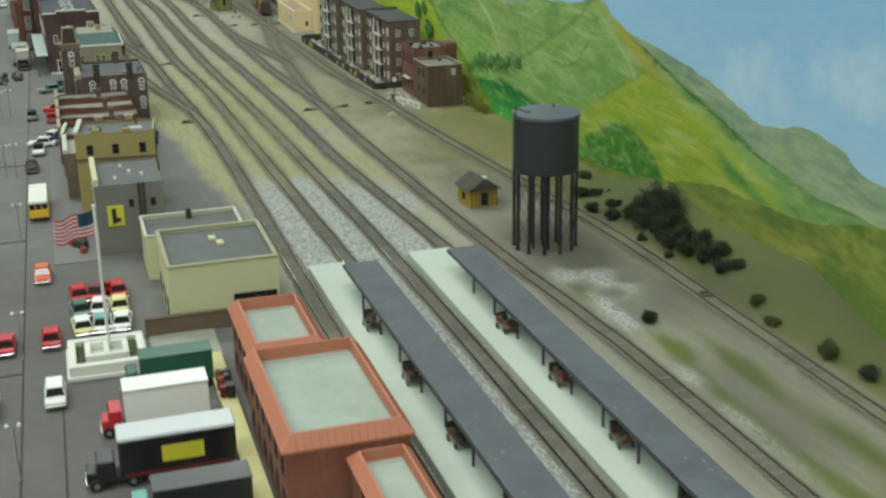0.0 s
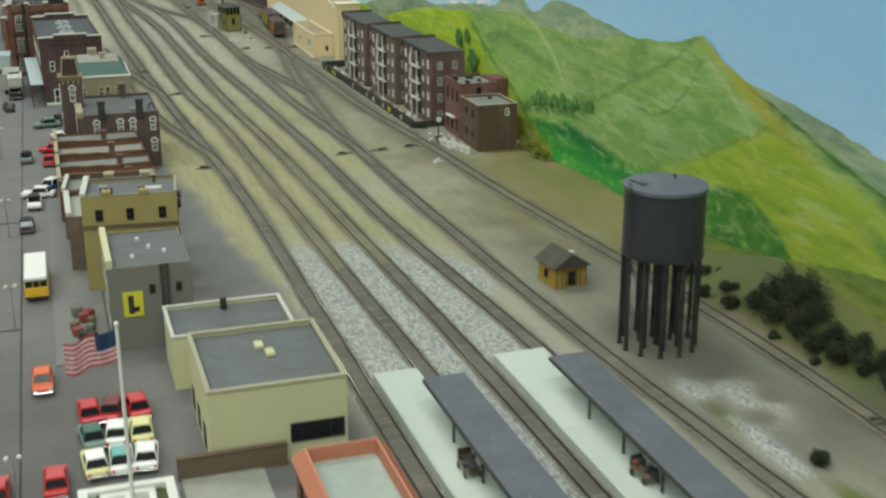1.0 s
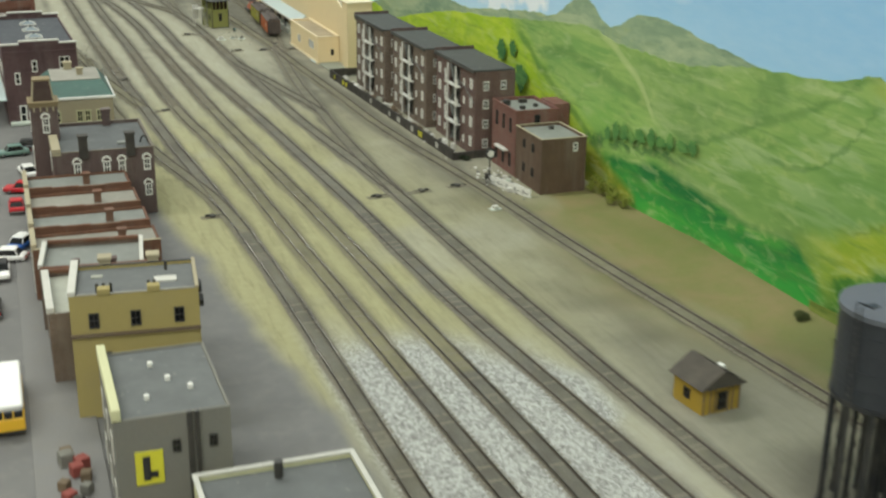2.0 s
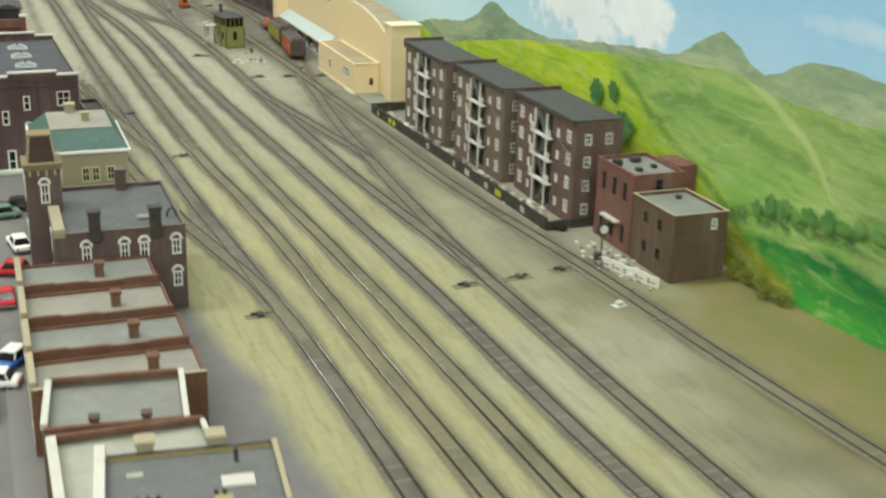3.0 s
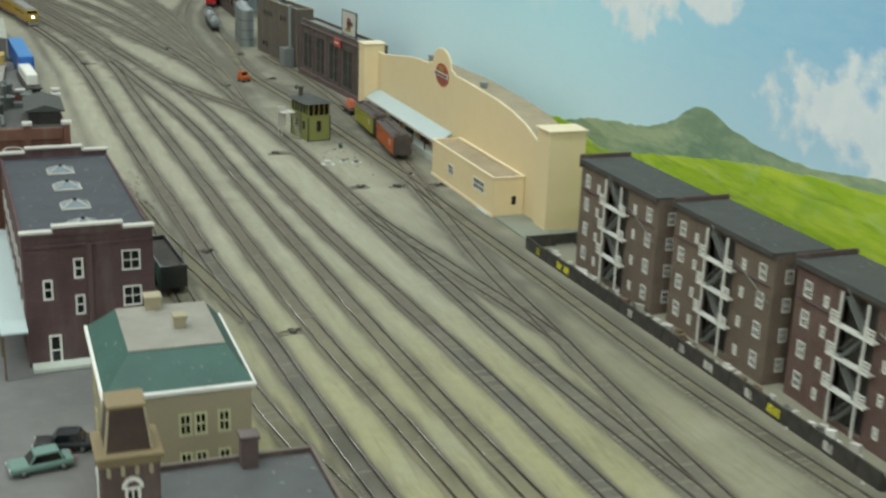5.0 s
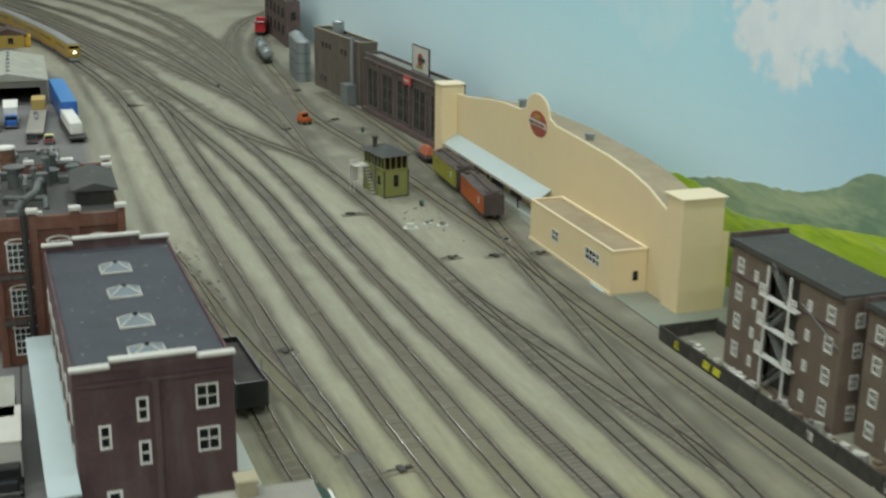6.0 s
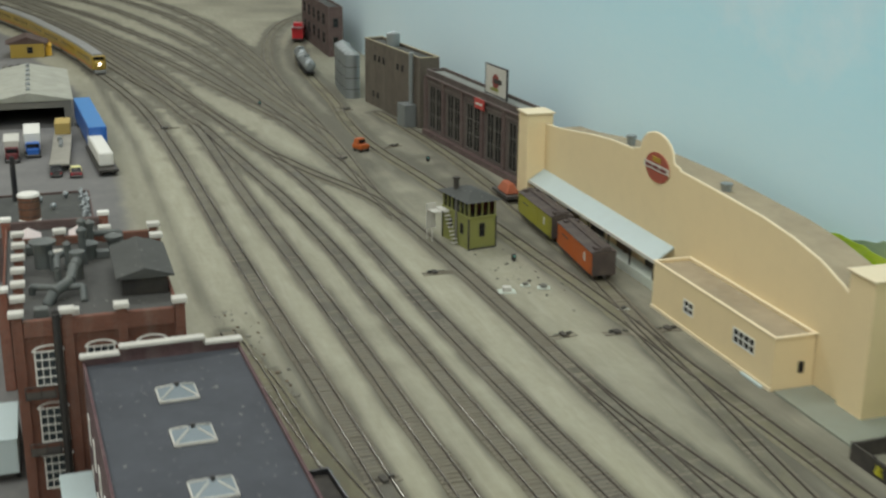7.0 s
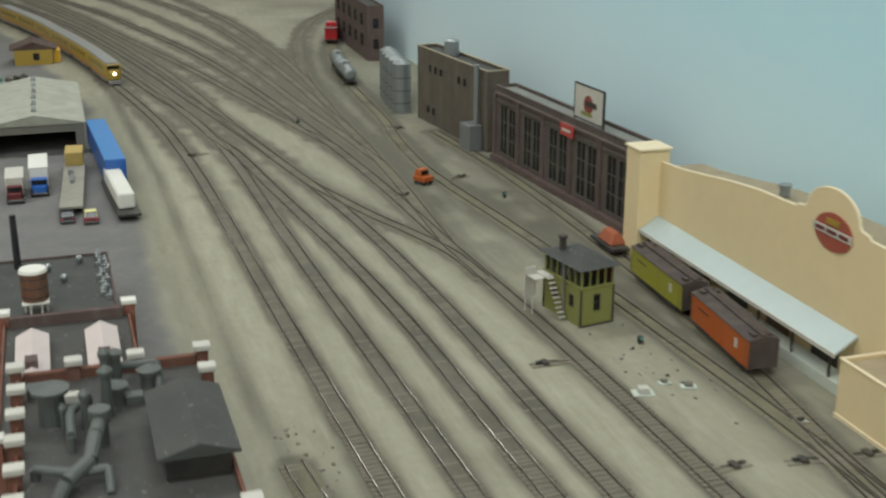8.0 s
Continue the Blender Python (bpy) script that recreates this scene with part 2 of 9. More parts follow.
def thing(name, label, category, x=0.0, y=0.0, z=0.0, rz=0.0, group="", kind=""):
    ob = new(name)
    ob.empty_display_size = 0.02
    ob.matrix_basis = pose(x, y, z, 0, 0, rz)
    return tagged(ob, label, category, group, kind)


def single(name, bm, material, label, category, m=None, bevel=0.0, smooth=False, group="", kind=""):
    ob = new(name, bm if isinstance(bm, bpy.types.Mesh) else mesh_of(bm, name, material, bevel, smooth))
    if m:
        ob.matrix_basis = m
    return tagged(ob, label, category, group, kind)


def BM():
    return bmesh.new()


def boxes(*specs):
    bm = bmesh.new()
    for s in specs:
        box(bm, *s)
    return bm


# ---- the room ----
def structure(name, bm, material, label, category, bevel=0.0):
    return single(name, bm, material, label, category, None, bevel, kind="structure")


structure("floor", boxes((-2.6, 3.0, -2.6, 15.0, -1.06, -1.0)), painted("floor_tile", "8d8a82", 0.6, 0.15), "grey room floor under the layout table", "floor")
structure("ceiling", boxes((-2.6, 3.0, -2.6, 15.0, 2.5, 2.56)), M["plaster"], "white room ceiling", "ceiling")
structure("wall_west", boxes((-2.66, -2.6, -2.6, 15.0, -1.0, 2.5)), M["plaster"], "off-white room wall", "wall")
structure("wall_south", boxes((-2.6, 3.0, -2.66, -2.6, -1.0, 2.5)), M["plaster"], "off-white room wall", "wall")
structure("wall_north", boxes((-2.6, 3.0, 15.0, 15.06, -1.0, 2.5)), M["plaster"], "off-white room wall", "wall")
structure("wall_east", boxes((3.0, 3.06, -2.6, 15.0, -1.0, 2.5)), M["plaster"], "off-white room wall", "wall")
for lx, ly in ((1.5, 7.45), (1.5, 11.7)):
    lamp = thing("ceiling_light", "white square fluorescent ceiling light fixture", "ceiling light", lx, ly, 2.43, group="ceiling lights")
    part("housing", boxes((-0.98, 0.98, -0.48, 0.48, 0.01, 0.07)), M["white"], lamp, bevel=0.004)
for lx, ly in LAMPS:
    lamp = thing("ceiling_light", "white fluorescent ceiling light fixture", "ceiling light", lx, ly, 2.43, group="ceiling lights")
    part("housing", boxes((-1.65, 1.65, -0.14, 0.14, 0.01, 0.07)), M["white"], lamp, bevel=0.004)

# ---- the table under the layout ----
table = thing("layout_table", "long plywood layout table on timber legs", "table", 0, 0, -1.0)
for q in ((-0.62, 0.815, -0.9, 5.999, 0.955, 0.985), (-0.62, 1.62, 6.0, 8.2, 0.955, 0.985)):
    part("table_board", boxes(q), M["brown_wood"], table, bevel=0.002)
for x0, x1, y0, y1 in ((-0.64, -0.62, -0.92, 8.22), (-0.62, 0.815, -0.92, -0.90), (-0.62, 1.62, 8.2, 8.22), (1.62, 1.64, 6.0, 8.22)):
    part("fascia", boxes((x0, x1, y0, y1, 0.86, 0.985)), M["wall_dark"], table, "dark fascia board", 0.002)
for y in (-0.8, 0.7, 2.2, 3.7, 5.2, 6.7, 8.1):
    for x in (-0.55, 0.7):
        part("leg", boxes((x - 0.035, x + 0.035, y - 0.035, y + 0.035, 0, 0.954)), M["brown_wood"], table, bevel=0.002)

# ---- the ground of the layout ----
GX0, GX1, GY0, GY1, STEP = -0.62, 1.62, -0.9, 8.2, 0.008


def catmull(pts, step=0.012):
    P = [Vector((p[0], p[1])) for p in pts]
    P = [2 * P[0] - P[1]] + P + [2 * P[-1] - P[-2]]
    out = []
    for i in range(1, len(P) - 2):
        n = max(2, int((P[i + 1] - P[i]).length / step))
        for k in range(n):
            t = k / n
            a, b, c, d = P[i - 1], P[i], P[i + 1], P[i + 2]
            out.append(0.5 * ((2 * b) + (c - a) * t + (2 * a - 5 * b + 4 * c - d) * t * t + (3 * b - a - 3 * c + d) * t ** 3))
    out.append(P[-2])
    return out


T1 = [(0.262, -0.8), (0.260, 0.5), (0.260, 1.2), (0.262, 1.66), (0.261, 2.0), (0.254, 2.26), (0.242, 2.5), (0.231, 2.7), (0.221, 2.95), (0.209, 3.2), (0.202, 3.45), (0.194, 3.7), (0.187, 3.95), (0.182, 4.2), (0.177, 4.45), (0.168, 4.72), (0.152, 4.97), (0.128, 5.18), (0.096, 5.4), (0.048, 5.7), (-0.014, 6.0), (-0.10, 6.36), (-0.33, 7.1), (-0.55, 7.7)]
T2 = [(0.338, -0.8), (0.336, 0.6), (0.333, 1.28), (0.326, 1.6), (0.319, 1.89), (0.312, 2.17), (0.304, 2.5), (0.294, 2.7), (0.281, 2.87), (0.272, 3.1), (0.267, 3.35), (0.263, 3.6), (0.257, 3.85), (0.250, 4.1), (0.245, 4.4), (0.242, 4.65), (0.230, 4.88), (0.204, 5.1), (0.164, 5.32), (0.105, 5.66), (0.032, 6.04), (-0.06, 6.45), (-0.28, 7.15), (-0.5, 7.8)]
T3 = [(0.392, -0.8), (0.392, 0.9), (0.391, 1.3), (0.386, 1.6), (0.378, 1.87), (0.371, 2.15), (0.362, 2.4), (0.350, 2.65), (0.340, 2.9), (0.334, 3.15), (0.328, 3.4), (0.323, 3.65), (0.318, 3.9), (0.303, 4.17), (0.284, 4.38), (0.269, 4.55), (0.255, 4.72), (0.234, 4.86)]
T4 = [(0.486, -0.8), (0.484, 0.8), (0.466, 1.34), (0.452, 1.6), (0.437, 1.85), (0.431, 2.05), (0.427, 2.3), (0.418, 2.55), (0.409, 2.8), (0.399, 3.0), (0.389, 3.2), (0.381, 3.42), (0.376, 3.65), (0.374, 3.9), (0.366, 4.15), (0.349, 4.38), (0.323, 4.6), (0.292, 4.82), (0.264, 5.02), (0.228, 5.24), (0.175, 5.6), (0.095, 6.05), (-0.005, 6.5), (-0.22, 7.2), (-0.45, 7.9)]
T5 = [(0.556, -0.8), (0.548, 0.8), (0.540, 1.1), (0.527, 1.3), (0.516, 1.55), (0.509, 1.8), (0.504, 2.05), (0.501, 2.3), (0.491, 2.5), (0.481, 2.65), (0.474, 2.8), (0.470, 3.0), (0.467, 3.2), (0.466, 3.45), (0.464, 3.66), (0.459, 3.88), (0.452, 4.05), (0.447, 4.2), (0.442, 4.4), (0.434, 4.58), (0.424, 4.74), (0.407, 4.94), (0.381, 5.22), (0.350, 5.5), (0.302, 5.84), (0.222, 6.22), (0.12, 6.65), (-0.08, 7.3), (-0.25, 7.8)]
T5X = [(0.502, 2.26), (0.505, 2.42), (0.512, 2.6), (0.521, 2.76), (0.530, 2.88), (0.538, 3.02), (0.549, 3.14), (0.566, 3.29), (0.580, 3.42), (0.590, 3.52)]
T6 = [(0.702, -0.8), (0.698, 0.9), (0.699, 1.14), (0.699, 1.28), (0.694, 1.42), (0.683, 1.56), (0.671, 1.7), (0.659, 1.84), (0.648, 1.98), (0.640, 2.12), (0.632, 2.28), (0.620, 2.43), (0.607, 2.58), (0.598, 2.74), (0.596, 2.92), (0.593, 3.12), (0.589, 3.32), (0.592, 3.46), (0.609, 3.6), (0.626, 3.74), (0.637, 3.92), (0.648, 4.2), (0.648, 4.5), (0.63, 4.8)]
T6X = [(0.588, 3.36), (0.586, 3.58), (0.579, 3.78), (0.568, 4.06), (0.555, 4.25), (0.541, 4.42), (0.535, 4.58), (0.546, 4.76), (0.566, 4.94), (0.581, 5.2), (0.602, 5.46), (0.66, 5.8), (0.75, 6.14), (0.86, 6.55), (1.0, 7.0)]
SPUR = [(0.258, 2.2), (0.245, 2.36), (0.222, 2.50), (0.195, 2.66), (0.172, 2.85), (0.158, 3.05), (0.152, 3.3), (0.144, 3.49), (0.132, 3.62)]
OLD_BED = [(0.132, 3.58), (0.119, 3.75), (0.115, 4.07), (0.112, 4.33), (0.110, 4.65), (0.097, 4.87), (0.088, 5.13), (0.074, 5.4), (0.05, 5.6)]
SPUR2 = [(0.216, 2.98), (0.195, 3.12), (0.168, 3.3), (0.148, 3.5)]
CROSS = [(0.466, 3.46), (0.470, 3.34), (0.480, 3.24), (0.493, 3.14), (0.506, 3.03), (0.520, 2.92), (0.527, 2.82)]
LADDER = [(0.449, 4.02), (0.442, 4.12), (0.416, 4.22), (0.385, 4.315), (0.360, 4.41), (0.334, 4.52), (0.310, 4.69)]
LOOP = [(0.448, 4.14), (0.456, 4.28), (0.468, 4.46), (0.477, 4.68), (0.485, 4.95), (0.496, 5.2), (0.517, 5.46), (0.562, 5.75), (0.627, 6.04), (0.722, 6.32), (0.86, 6.57)]
Y1 = [(0.308, 4.72), (0.284, 4.92), (0.262, 5.12), (0.238, 5.36), (0.195, 5.68), (0.125, 6.1), (0.04, 6.5), (-0.15, 7.22), (-0.32, 7.8)]
Y2 = [(0.425, 4.74), (0.394, 4.9), (0.364, 5.06), (0.326, 5.28), (0.276, 5.56), (0.218, 5.84), (0.14, 6.2), (0.02, 6.75), (-0.12, 7.3), (-0.25, 7.8)]
Y3 = [(0.474, 4.6), (0.462, 4.8), (0.449, 4.95), (0.433, 5.18), (0.413, 5.5), (0.380, 5.86), (0.312, 6.3), (0.20, 6.85), (0.03, 7.4), (-0.06, 7.8)]
Y4 = [(0.482, 4.85), (0.478, 5.1), (0.474, 5.32), (0.466, 5.6), (0.448, 5.95), (0.402, 6.42), (0.30, 6.95), (0.14, 7.5), (0.03, 7.9)]
Y5 = [(0.492, 5.1), (0.503, 5.32), (0.508, 5.56), (0.500, 5.92), (0.470, 6.4), (0.38, 6.98), (0.24, 7.5), (0.12, 8.0)]
Y6 = [(0.238, 4.78), (0.216, 5.0), (0.186, 5.24), (0.132, 5.62), (0.064, 6.05), (-0.03, 6.47), (-0.25, 7.17), (-0.46, 7.8)]
TRACKS = [T1, T2, T3, T4, T5, T5X, T6, T6X, SPUR, SPUR2, CROSS, LADDER, LOOP, Y1, Y2, Y3, Y4, Y5, Y6]


def field(nx, ny, cell, seed):
    """Smooth random values on the ground's grid, for patches about cell metres wide."""
    rng = np.random.default_rng(seed)
    gx, gy = int((GX1 - GX0) / cell) + 3, int((GY1 - GY0) / cell) + 3
    g = rng.random((gx, gy))
    u, v = np.arange(nx) * STEP / cell, np.arange(ny) * STEP / cell
    i, j = u.astype(int), v.astype(int)
    fu, fv = u - i, v - j
    fu, fv = (fu * fu * (3 - 2 * fu))[:, None], (fv * fv * (3 - 2 * fv))[None, :]
    a, b = g[np.ix_(i, j)], g[np.ix_(i + 1, j)]
    c, d = g[np.ix_(i, j + 1)], g[np.ix_(i + 1, j + 1)]
    return (a * (1 - fu) + b * fu) * (1 - fv) + (c * (1 - fu) + d * fu) * fv


def smooth(a, b, v):
    t = np.clip((v - a) / (b - a), 0, 1)
    return t * t * (3 - 2 * t)


def build_ground():
    nx, ny = int((GX1 - GX0) / STEP) + 1, int((GY1 - GY0) / STEP) + 1
    xs, ys = GX0 + np.arange(nx) * STEP, GY0 + np.arange(ny) * STEP
    X, Y = np.meshgrid(xs, ys, indexing="ij")
    n1, n2, n3 = field(nx, ny, 0.12, 1), field(nx, ny, 0.035, 2), field(nx, ny, 0.3, 3)
    wob = (n1 - 0.5) * 0.05 + (n2 - 0.5) * 0.02
    # paved street and yards beside the buildings
    edge = np.interp(ys, [-1, 0.9, 1.3, 1.65, 2.0, 2.35, 2.6, 3.3, 3.8, 4.4, 5.2, 6.0, 8.2], [0.245, 0.245, 0.24, 0.235, 0.20, 0.155, 0.13, 0.12, 0.07, 0.06, 0.03, -0.10, -0.5])[None, :]
    paved = 1 - smooth(-0.014, 0.014, X - edge - wob * 0.5)
    # yellow-green sand
    green = smooth(0.25, 0.75, 0.45 * n1 + 0.35 * n3 + 0.2 * n2 + 0.2) * smooth(1.5, 1.9, Y) * (1 - smooth(2.5, 3.4, Y)) * (1 - smooth(0.40, 0.75, X))
    rim = np.exp(-((X - edge - 0.02) / 0.022) ** 2) * (Y > 1.3) * (1 - smooth(2.6, 3.1, Y))
    green = np.clip(green + rim * 0.8, 0, 1)
    # grass by the backdrop
    bank = smooth(0.655, 0.70, X + wob) * (Y < 2.26) * (Y > 1.5) + smooth(0.69, 0.72, X + wob) * (Y <= 1.5)
    run = 15
    total = np.cumsum(np.pad(n2, ((0, 0), (run, 0))), 1)
    long = (total[:, run:] - total[:, :-run]) / run
    # grass streaks growing between the outer tracks
    tufts = ((0.632, 0.92, 0.008, 0.10), (0.644, 0.74, 0.010, 0.07), (0.588, 0.82, 0.008, 0.12), (0.583, 1.00, 0.008, 0.035), (0.577, 1.171, 0.009, 0.03), (0.590, 0.985, 0.012, 0.03), (0.636, 0.931, 0.012, 0.04), (0.578, 0.66, 0.012, 0.06), (0.622, 0.60, 0.02, 0.07))
    streak = sum(np.exp(-(((X - cx + (n1 - 0.5) * 0.02) / rx) ** 2 + ((Y - cy) / ry) ** 2)) for cx, cy, rx, ry in tufts)
    patch = np.clip(streak * (0.35 + 1.3 * long), 0, 1)
    meadow = smooth(0.56, 0.68, X + wob) * smooth(1.55, 1.75, Y) * (1 - smooth(2.15, 2.4, Y)) * (0.55 + 0.5 * n1)
    grass = np.clip(np.maximum(bank * 0.9, meadow) + patch * 0.95, 0, 1)
    # pale stone ballast at the station end
    stone = smooth(0.235, 0.255, X) * (1 - smooth(0.47, 0.50, X + wob)) * (1 - smooth(1.68, 1.86, Y + (n1 - 0.5) * 0.25))
    rubble = 0.4 * np.exp(-(((X - 0.60) / 0.045) ** 2 + ((Y - 1.20) / 0.07) ** 2)) + np.exp(-(((X - 0.572) / 0.012) ** 2 + ((Y - 0.95) / 0.25) ** 2)) * 0.8
    rubble = rubble + 0.9 * np.exp(-(((X - 0.575) / 0.010) ** 2 + ((Y - 1.08) / 0.10) ** 2))
    rubble = rubble + 1.3 * np.exp(-(((X - 0.612) / 0.020) ** 2 + ((Y - 1.205) / 0.045) ** 2)) + np.exp(-(((X - 0.566) / 0.014) ** 2 + ((Y - 1.24) / 0.03) ** 2))
    rubble = np.clip(rubble, 0, 1.2) * smooth(0.36, 0.78, 0.6 * n2 + 0.4 * n1)
    # track beds and the grime beside them
    near = np.full((nx, ny), 9.0)
    for pts in TRACKS:
        for p in catmull(pts, 0.006):
            i, j = int((p.x - GX0) / STEP), int((p.y - GY0) / STEP)
            a, b, c, d = max(0, i - 6), min(nx, i + 8), max(0, j - 6), min(ny, j + 8)
            if a < b and c < d:
                dist = np.hypot(X[a:b, c:d] - p.x, Y[a:b, c:d] - p.y)
                near[a:b, c:d] = np.minimum(near[a:b, c:d], dist)
    bed = 1 - smooth(0.012, 0.019, near)
    halo = (1 - smooth(0.012, 0.030, near + (n2 - 0.5) * 0.014)) * (0.14 + 0.26 * smooth(0.4, 0.75, n3 * 0.5 + n1 * 0.5)) * (0.7 + 0.3 * smooth(2.4, 3.2, Y))
    halo = np.maximum(halo, 0.42 * smooth(0.49, 0.53, X) * (1 - smooth(1.45, 1.9, Y)) * (0.5 + n1))
    grime = np.maximum(halo, bed)
    grime = np.maximum(grime, (1 - smooth(0.012, 0.024, near + (n2 - 0.5) * 0.006)) * 0.75 * smooth(2.4, 3.2, Y))
    grime = np.maximum(grime, (1 - smooth(0.013, 0.034, near + (n2 - 0.5) * 0.016)) * (0.70 + 0.45 * n1) * smooth(4.1, 4.9, Y))
    grime = np.maximum(grime, (1 - smooth(0.013, 0.021, near + (n2 - 0.5) * 0.005)) * 0.9 * smooth(2.6, 3.2, Y))
    # long smears drawn along the tracks
    along = np.zeros((nx, ny))
    rs = np.random.default_rng(9)
    for _ in range(760):
        pts = TRACKS[int(rs.integers(0, len(TRACKS)))]
        line = catmull(pts, 0.02)
        a = int(rs.integers(0, max(1, len(line) - 30)))
        off, wide, deep = rs.uniform(-0.035, 0.035), rs.uniform(0.004, 0.012), rs.uniform(0.25, 0.7)
        b = min(len(line), a + int(rs.integers(10, 40)))
        for p in line[a:b]:
            i, j = int((p.x + off - GX0) / STEP), int((p.y - GY0) / STEP)
            if 3 < i < nx - 4 and 3 < j < ny - 4 and p.y > 1.9:
                k = deep * np.exp(-((X[i - 3:i + 4, j - 1:j + 2] - p.x - off) / wide) ** 2)
                along[i - 3:i + 4, j - 1:j + 2] = np.maximum(along[i - 3:i + 4, j - 1:j + 2], k)
    heavy = np.zeros((nx, ny))
    for pts, wide in ((CROSS, 0.017), (T5X, 0.014), (LADDER, 0.016)):
        cx = np.interp(ys, *zip(*sorted((p[1], p[0]) for p in pts)))[None, :]
        lo_y, hi_y = min(p[1] for p in pts), max(p[1] for p in pts)
        heavy = np.maximum(heavy, np.exp(-((X - cx) / wide) ** 2) * smooth(lo_y - 0.05, lo_y + 0.25, Y) * (1 - smooth(hi_y - 0.1, hi_y + 0.15, Y)) * (0.55 + 0.6 * n1))
    far = smooth(4.3, 5.2, Y) * smooth(0.1, 0.2, X + (Y - 4.7) * 0.25) * (0.25 + 0.5 * n1)
    bed_x = np.interp(ys, [p[1] for p in OLD_BED], [p[0] for p in OLD_BED])[None, :]
    lot = np.exp(-((X - bed_x) / 0.011) ** 2) * smooth(3.45, 3.7, Y) * (1 - smooth(5.3, 5.6, Y)) * (0.45 + 0.5 * n1)
    lot = lot + np.exp(-((X - bed_x + 0.035) / 0.022) ** 2) * smooth(3.45, 3.7, Y) * (1 - smooth(5.0, 5.4, Y)) * 0.45
    smudge = sum(k * np.exp(-(((X - cx) / rx) ** 2 + ((Y - cy) / ry) ** 2)) for cx, cy, rx, ry, k in ((0.59, 3.95, 0.035, 0.35, 0.5), (0.50, 4.3, 0.07, 0.35, 0.5), (0.56, 3.1, 0.05, 0.22, 0.4), (0.62, 1.35, 0.05, 0.1, 0.5), (0.16, 3.35, 0.035, 0.3, 0.5), (0.50, 5.0, 0.10, 0.5, 0.35), (0.13, 2.75, 0.03, 0.12, 0.3), (0.61, 2.75, 0.04, 0.3, 0.45), (0.64, 2.35, 0.05, 0.2, 0.3), (0.60, 1.75, 0.06, 0.3, 0.3), (0.545, 2.25, 0.035, 0.6, 0.22), (0.60, 3.6, 0.08, 0.5, 0.25), (0.62, 4.3, 0.08, 0.5, 0.3), (0.66, 3.3, 0.05, 0.2, 0.3)))
    grime = np.clip(grime + heavy * 0.8 + far * (1 - bed) * 0.6 + lot + along * (0.22 + 0.33 * smooth(3.9, 4.6, Y)) * smooth(1.9, 2.4, Y) + smudge * (0.5 + n2), 0, 1) * (1 - 0.85 * stone)
    grime = np.clip(grime + 0.22 * smooth(0.50, 0.62, X + wob) * smooth(0.5, 0.9, Y) * (0.5 + n1), 0, 1)
    grime = grime * (1 - 0.9 * np.clip(rubble * 1.5, 0, 1))
    grime = np.maximum(grime, (1 - smooth(0.0, 0.10, X)) * (1 - smooth(1.35, 1.65, Y)) * (0.35 + 0.3 * n1))
    Z = (n2 - 0.5) * 0.0010 * (1 - paved) + (n1 - 0.5) * 0.0006
    Z += smooth(0.715, 0.80, X) * (1 - smooth(1.9, 2.2, Y)) * (0.010 + 0.040 * smooth(0.9, 1.1, Y) * (1 - smooth(1.42, 1.62, Y))) * (0.7 + 0.5 * n1)
    Z -= (1 - smooth(0.010, 0.020, near)) * 0.0010
    Z -= paved * 0.0004
    Z += rubble * n2 * 0.006 * (near > 0.02)
    co = np.stack([X, Y, Z], -1).reshape(-1, 3)
    idx = np.arange(nx * ny).reshape(nx, ny)
    quads = np.stack([idx[:-1, :-1], idx[1:, :-1], idx[1:, 1:], idx[:-1, 1:]], -1).reshape(-1, 4)
    # leave out what the backdrop hides
    cx, cy = co[quads].mean(1)[:, 0], co[quads].mean(1)[:, 1]
    quads = quads[~((cx > 0.81) & (cy < 6.0))]
    me = bpy.data.meshes.new("ground")
    me.vertices.add(len(co))
    me.vertices.foreach_set("co", co.ravel())
    me.loops.add(quads.size)
    me.loops.foreach_set("vertex_index", quads.ravel())
    me.polygons.add(len(quads))
    me.polygons.foreach_set("loop_start", np.arange(len(quads)) * 4)
    me.polygons.foreach_set("use_smooth", np.ones(len(quads), bool))
    me.update()
    one = np.stack([paved, np.maximum(green, 0), np.maximum(stone, rubble), grime], -1).reshape(-1, 4)
    lush = smooth(0.714, 0.736, X + wob * 0.5) * (1 - smooth(1.55, 1.75, Y)) + 0.5 * smooth(0.70, 0.76, X + wob) * smooth(1.55, 1.75, Y) * (1 - smooth(2.1, 2.3, Y)) * smooth(0.35, 0.65, n1)
    lush = np.clip(lush + patch, 0, 1)
    two = np.stack([grass, lush, n2, n3], -1).reshape(-1, 4)
    for key, val in (("zones", one), ("growth", two)):
        at = me.attributes.new(key, "FLOAT_COLOR", "POINT")
        at.data.foreach_set("color", val.astype(np.float32).ravel())
    m = Mat("layout_ground")
    za = m.nt.nodes.new("ShaderNodeAttribute")
    za.attribute_name = "zones"
    zb = m.nt.nodes.new("ShaderNodeAttribute")
    zb.attribute_name = "growth"
    sa, sb = m.nt.nodes.new("ShaderNodeSeparateColor"), m.nt.nodes.new("ShaderNodeSeparateColor")
    m.link(za.outputs["Color"], sa.inputs[0])
    m.link(zb.outputs["Color"], sb.inputs[0])
    grain, mid, streak = m.noise(1500, 2), m.noise(90, 5), m.noise(30, 5, stretch=(2.2, 0.35, 1))
    dust = m.mix(mid, lin("999682"), lin("b1ae99"))
    dust = m.mix(m.math("MULTIPLY", grain, 0.4), dust, lin("888270"))
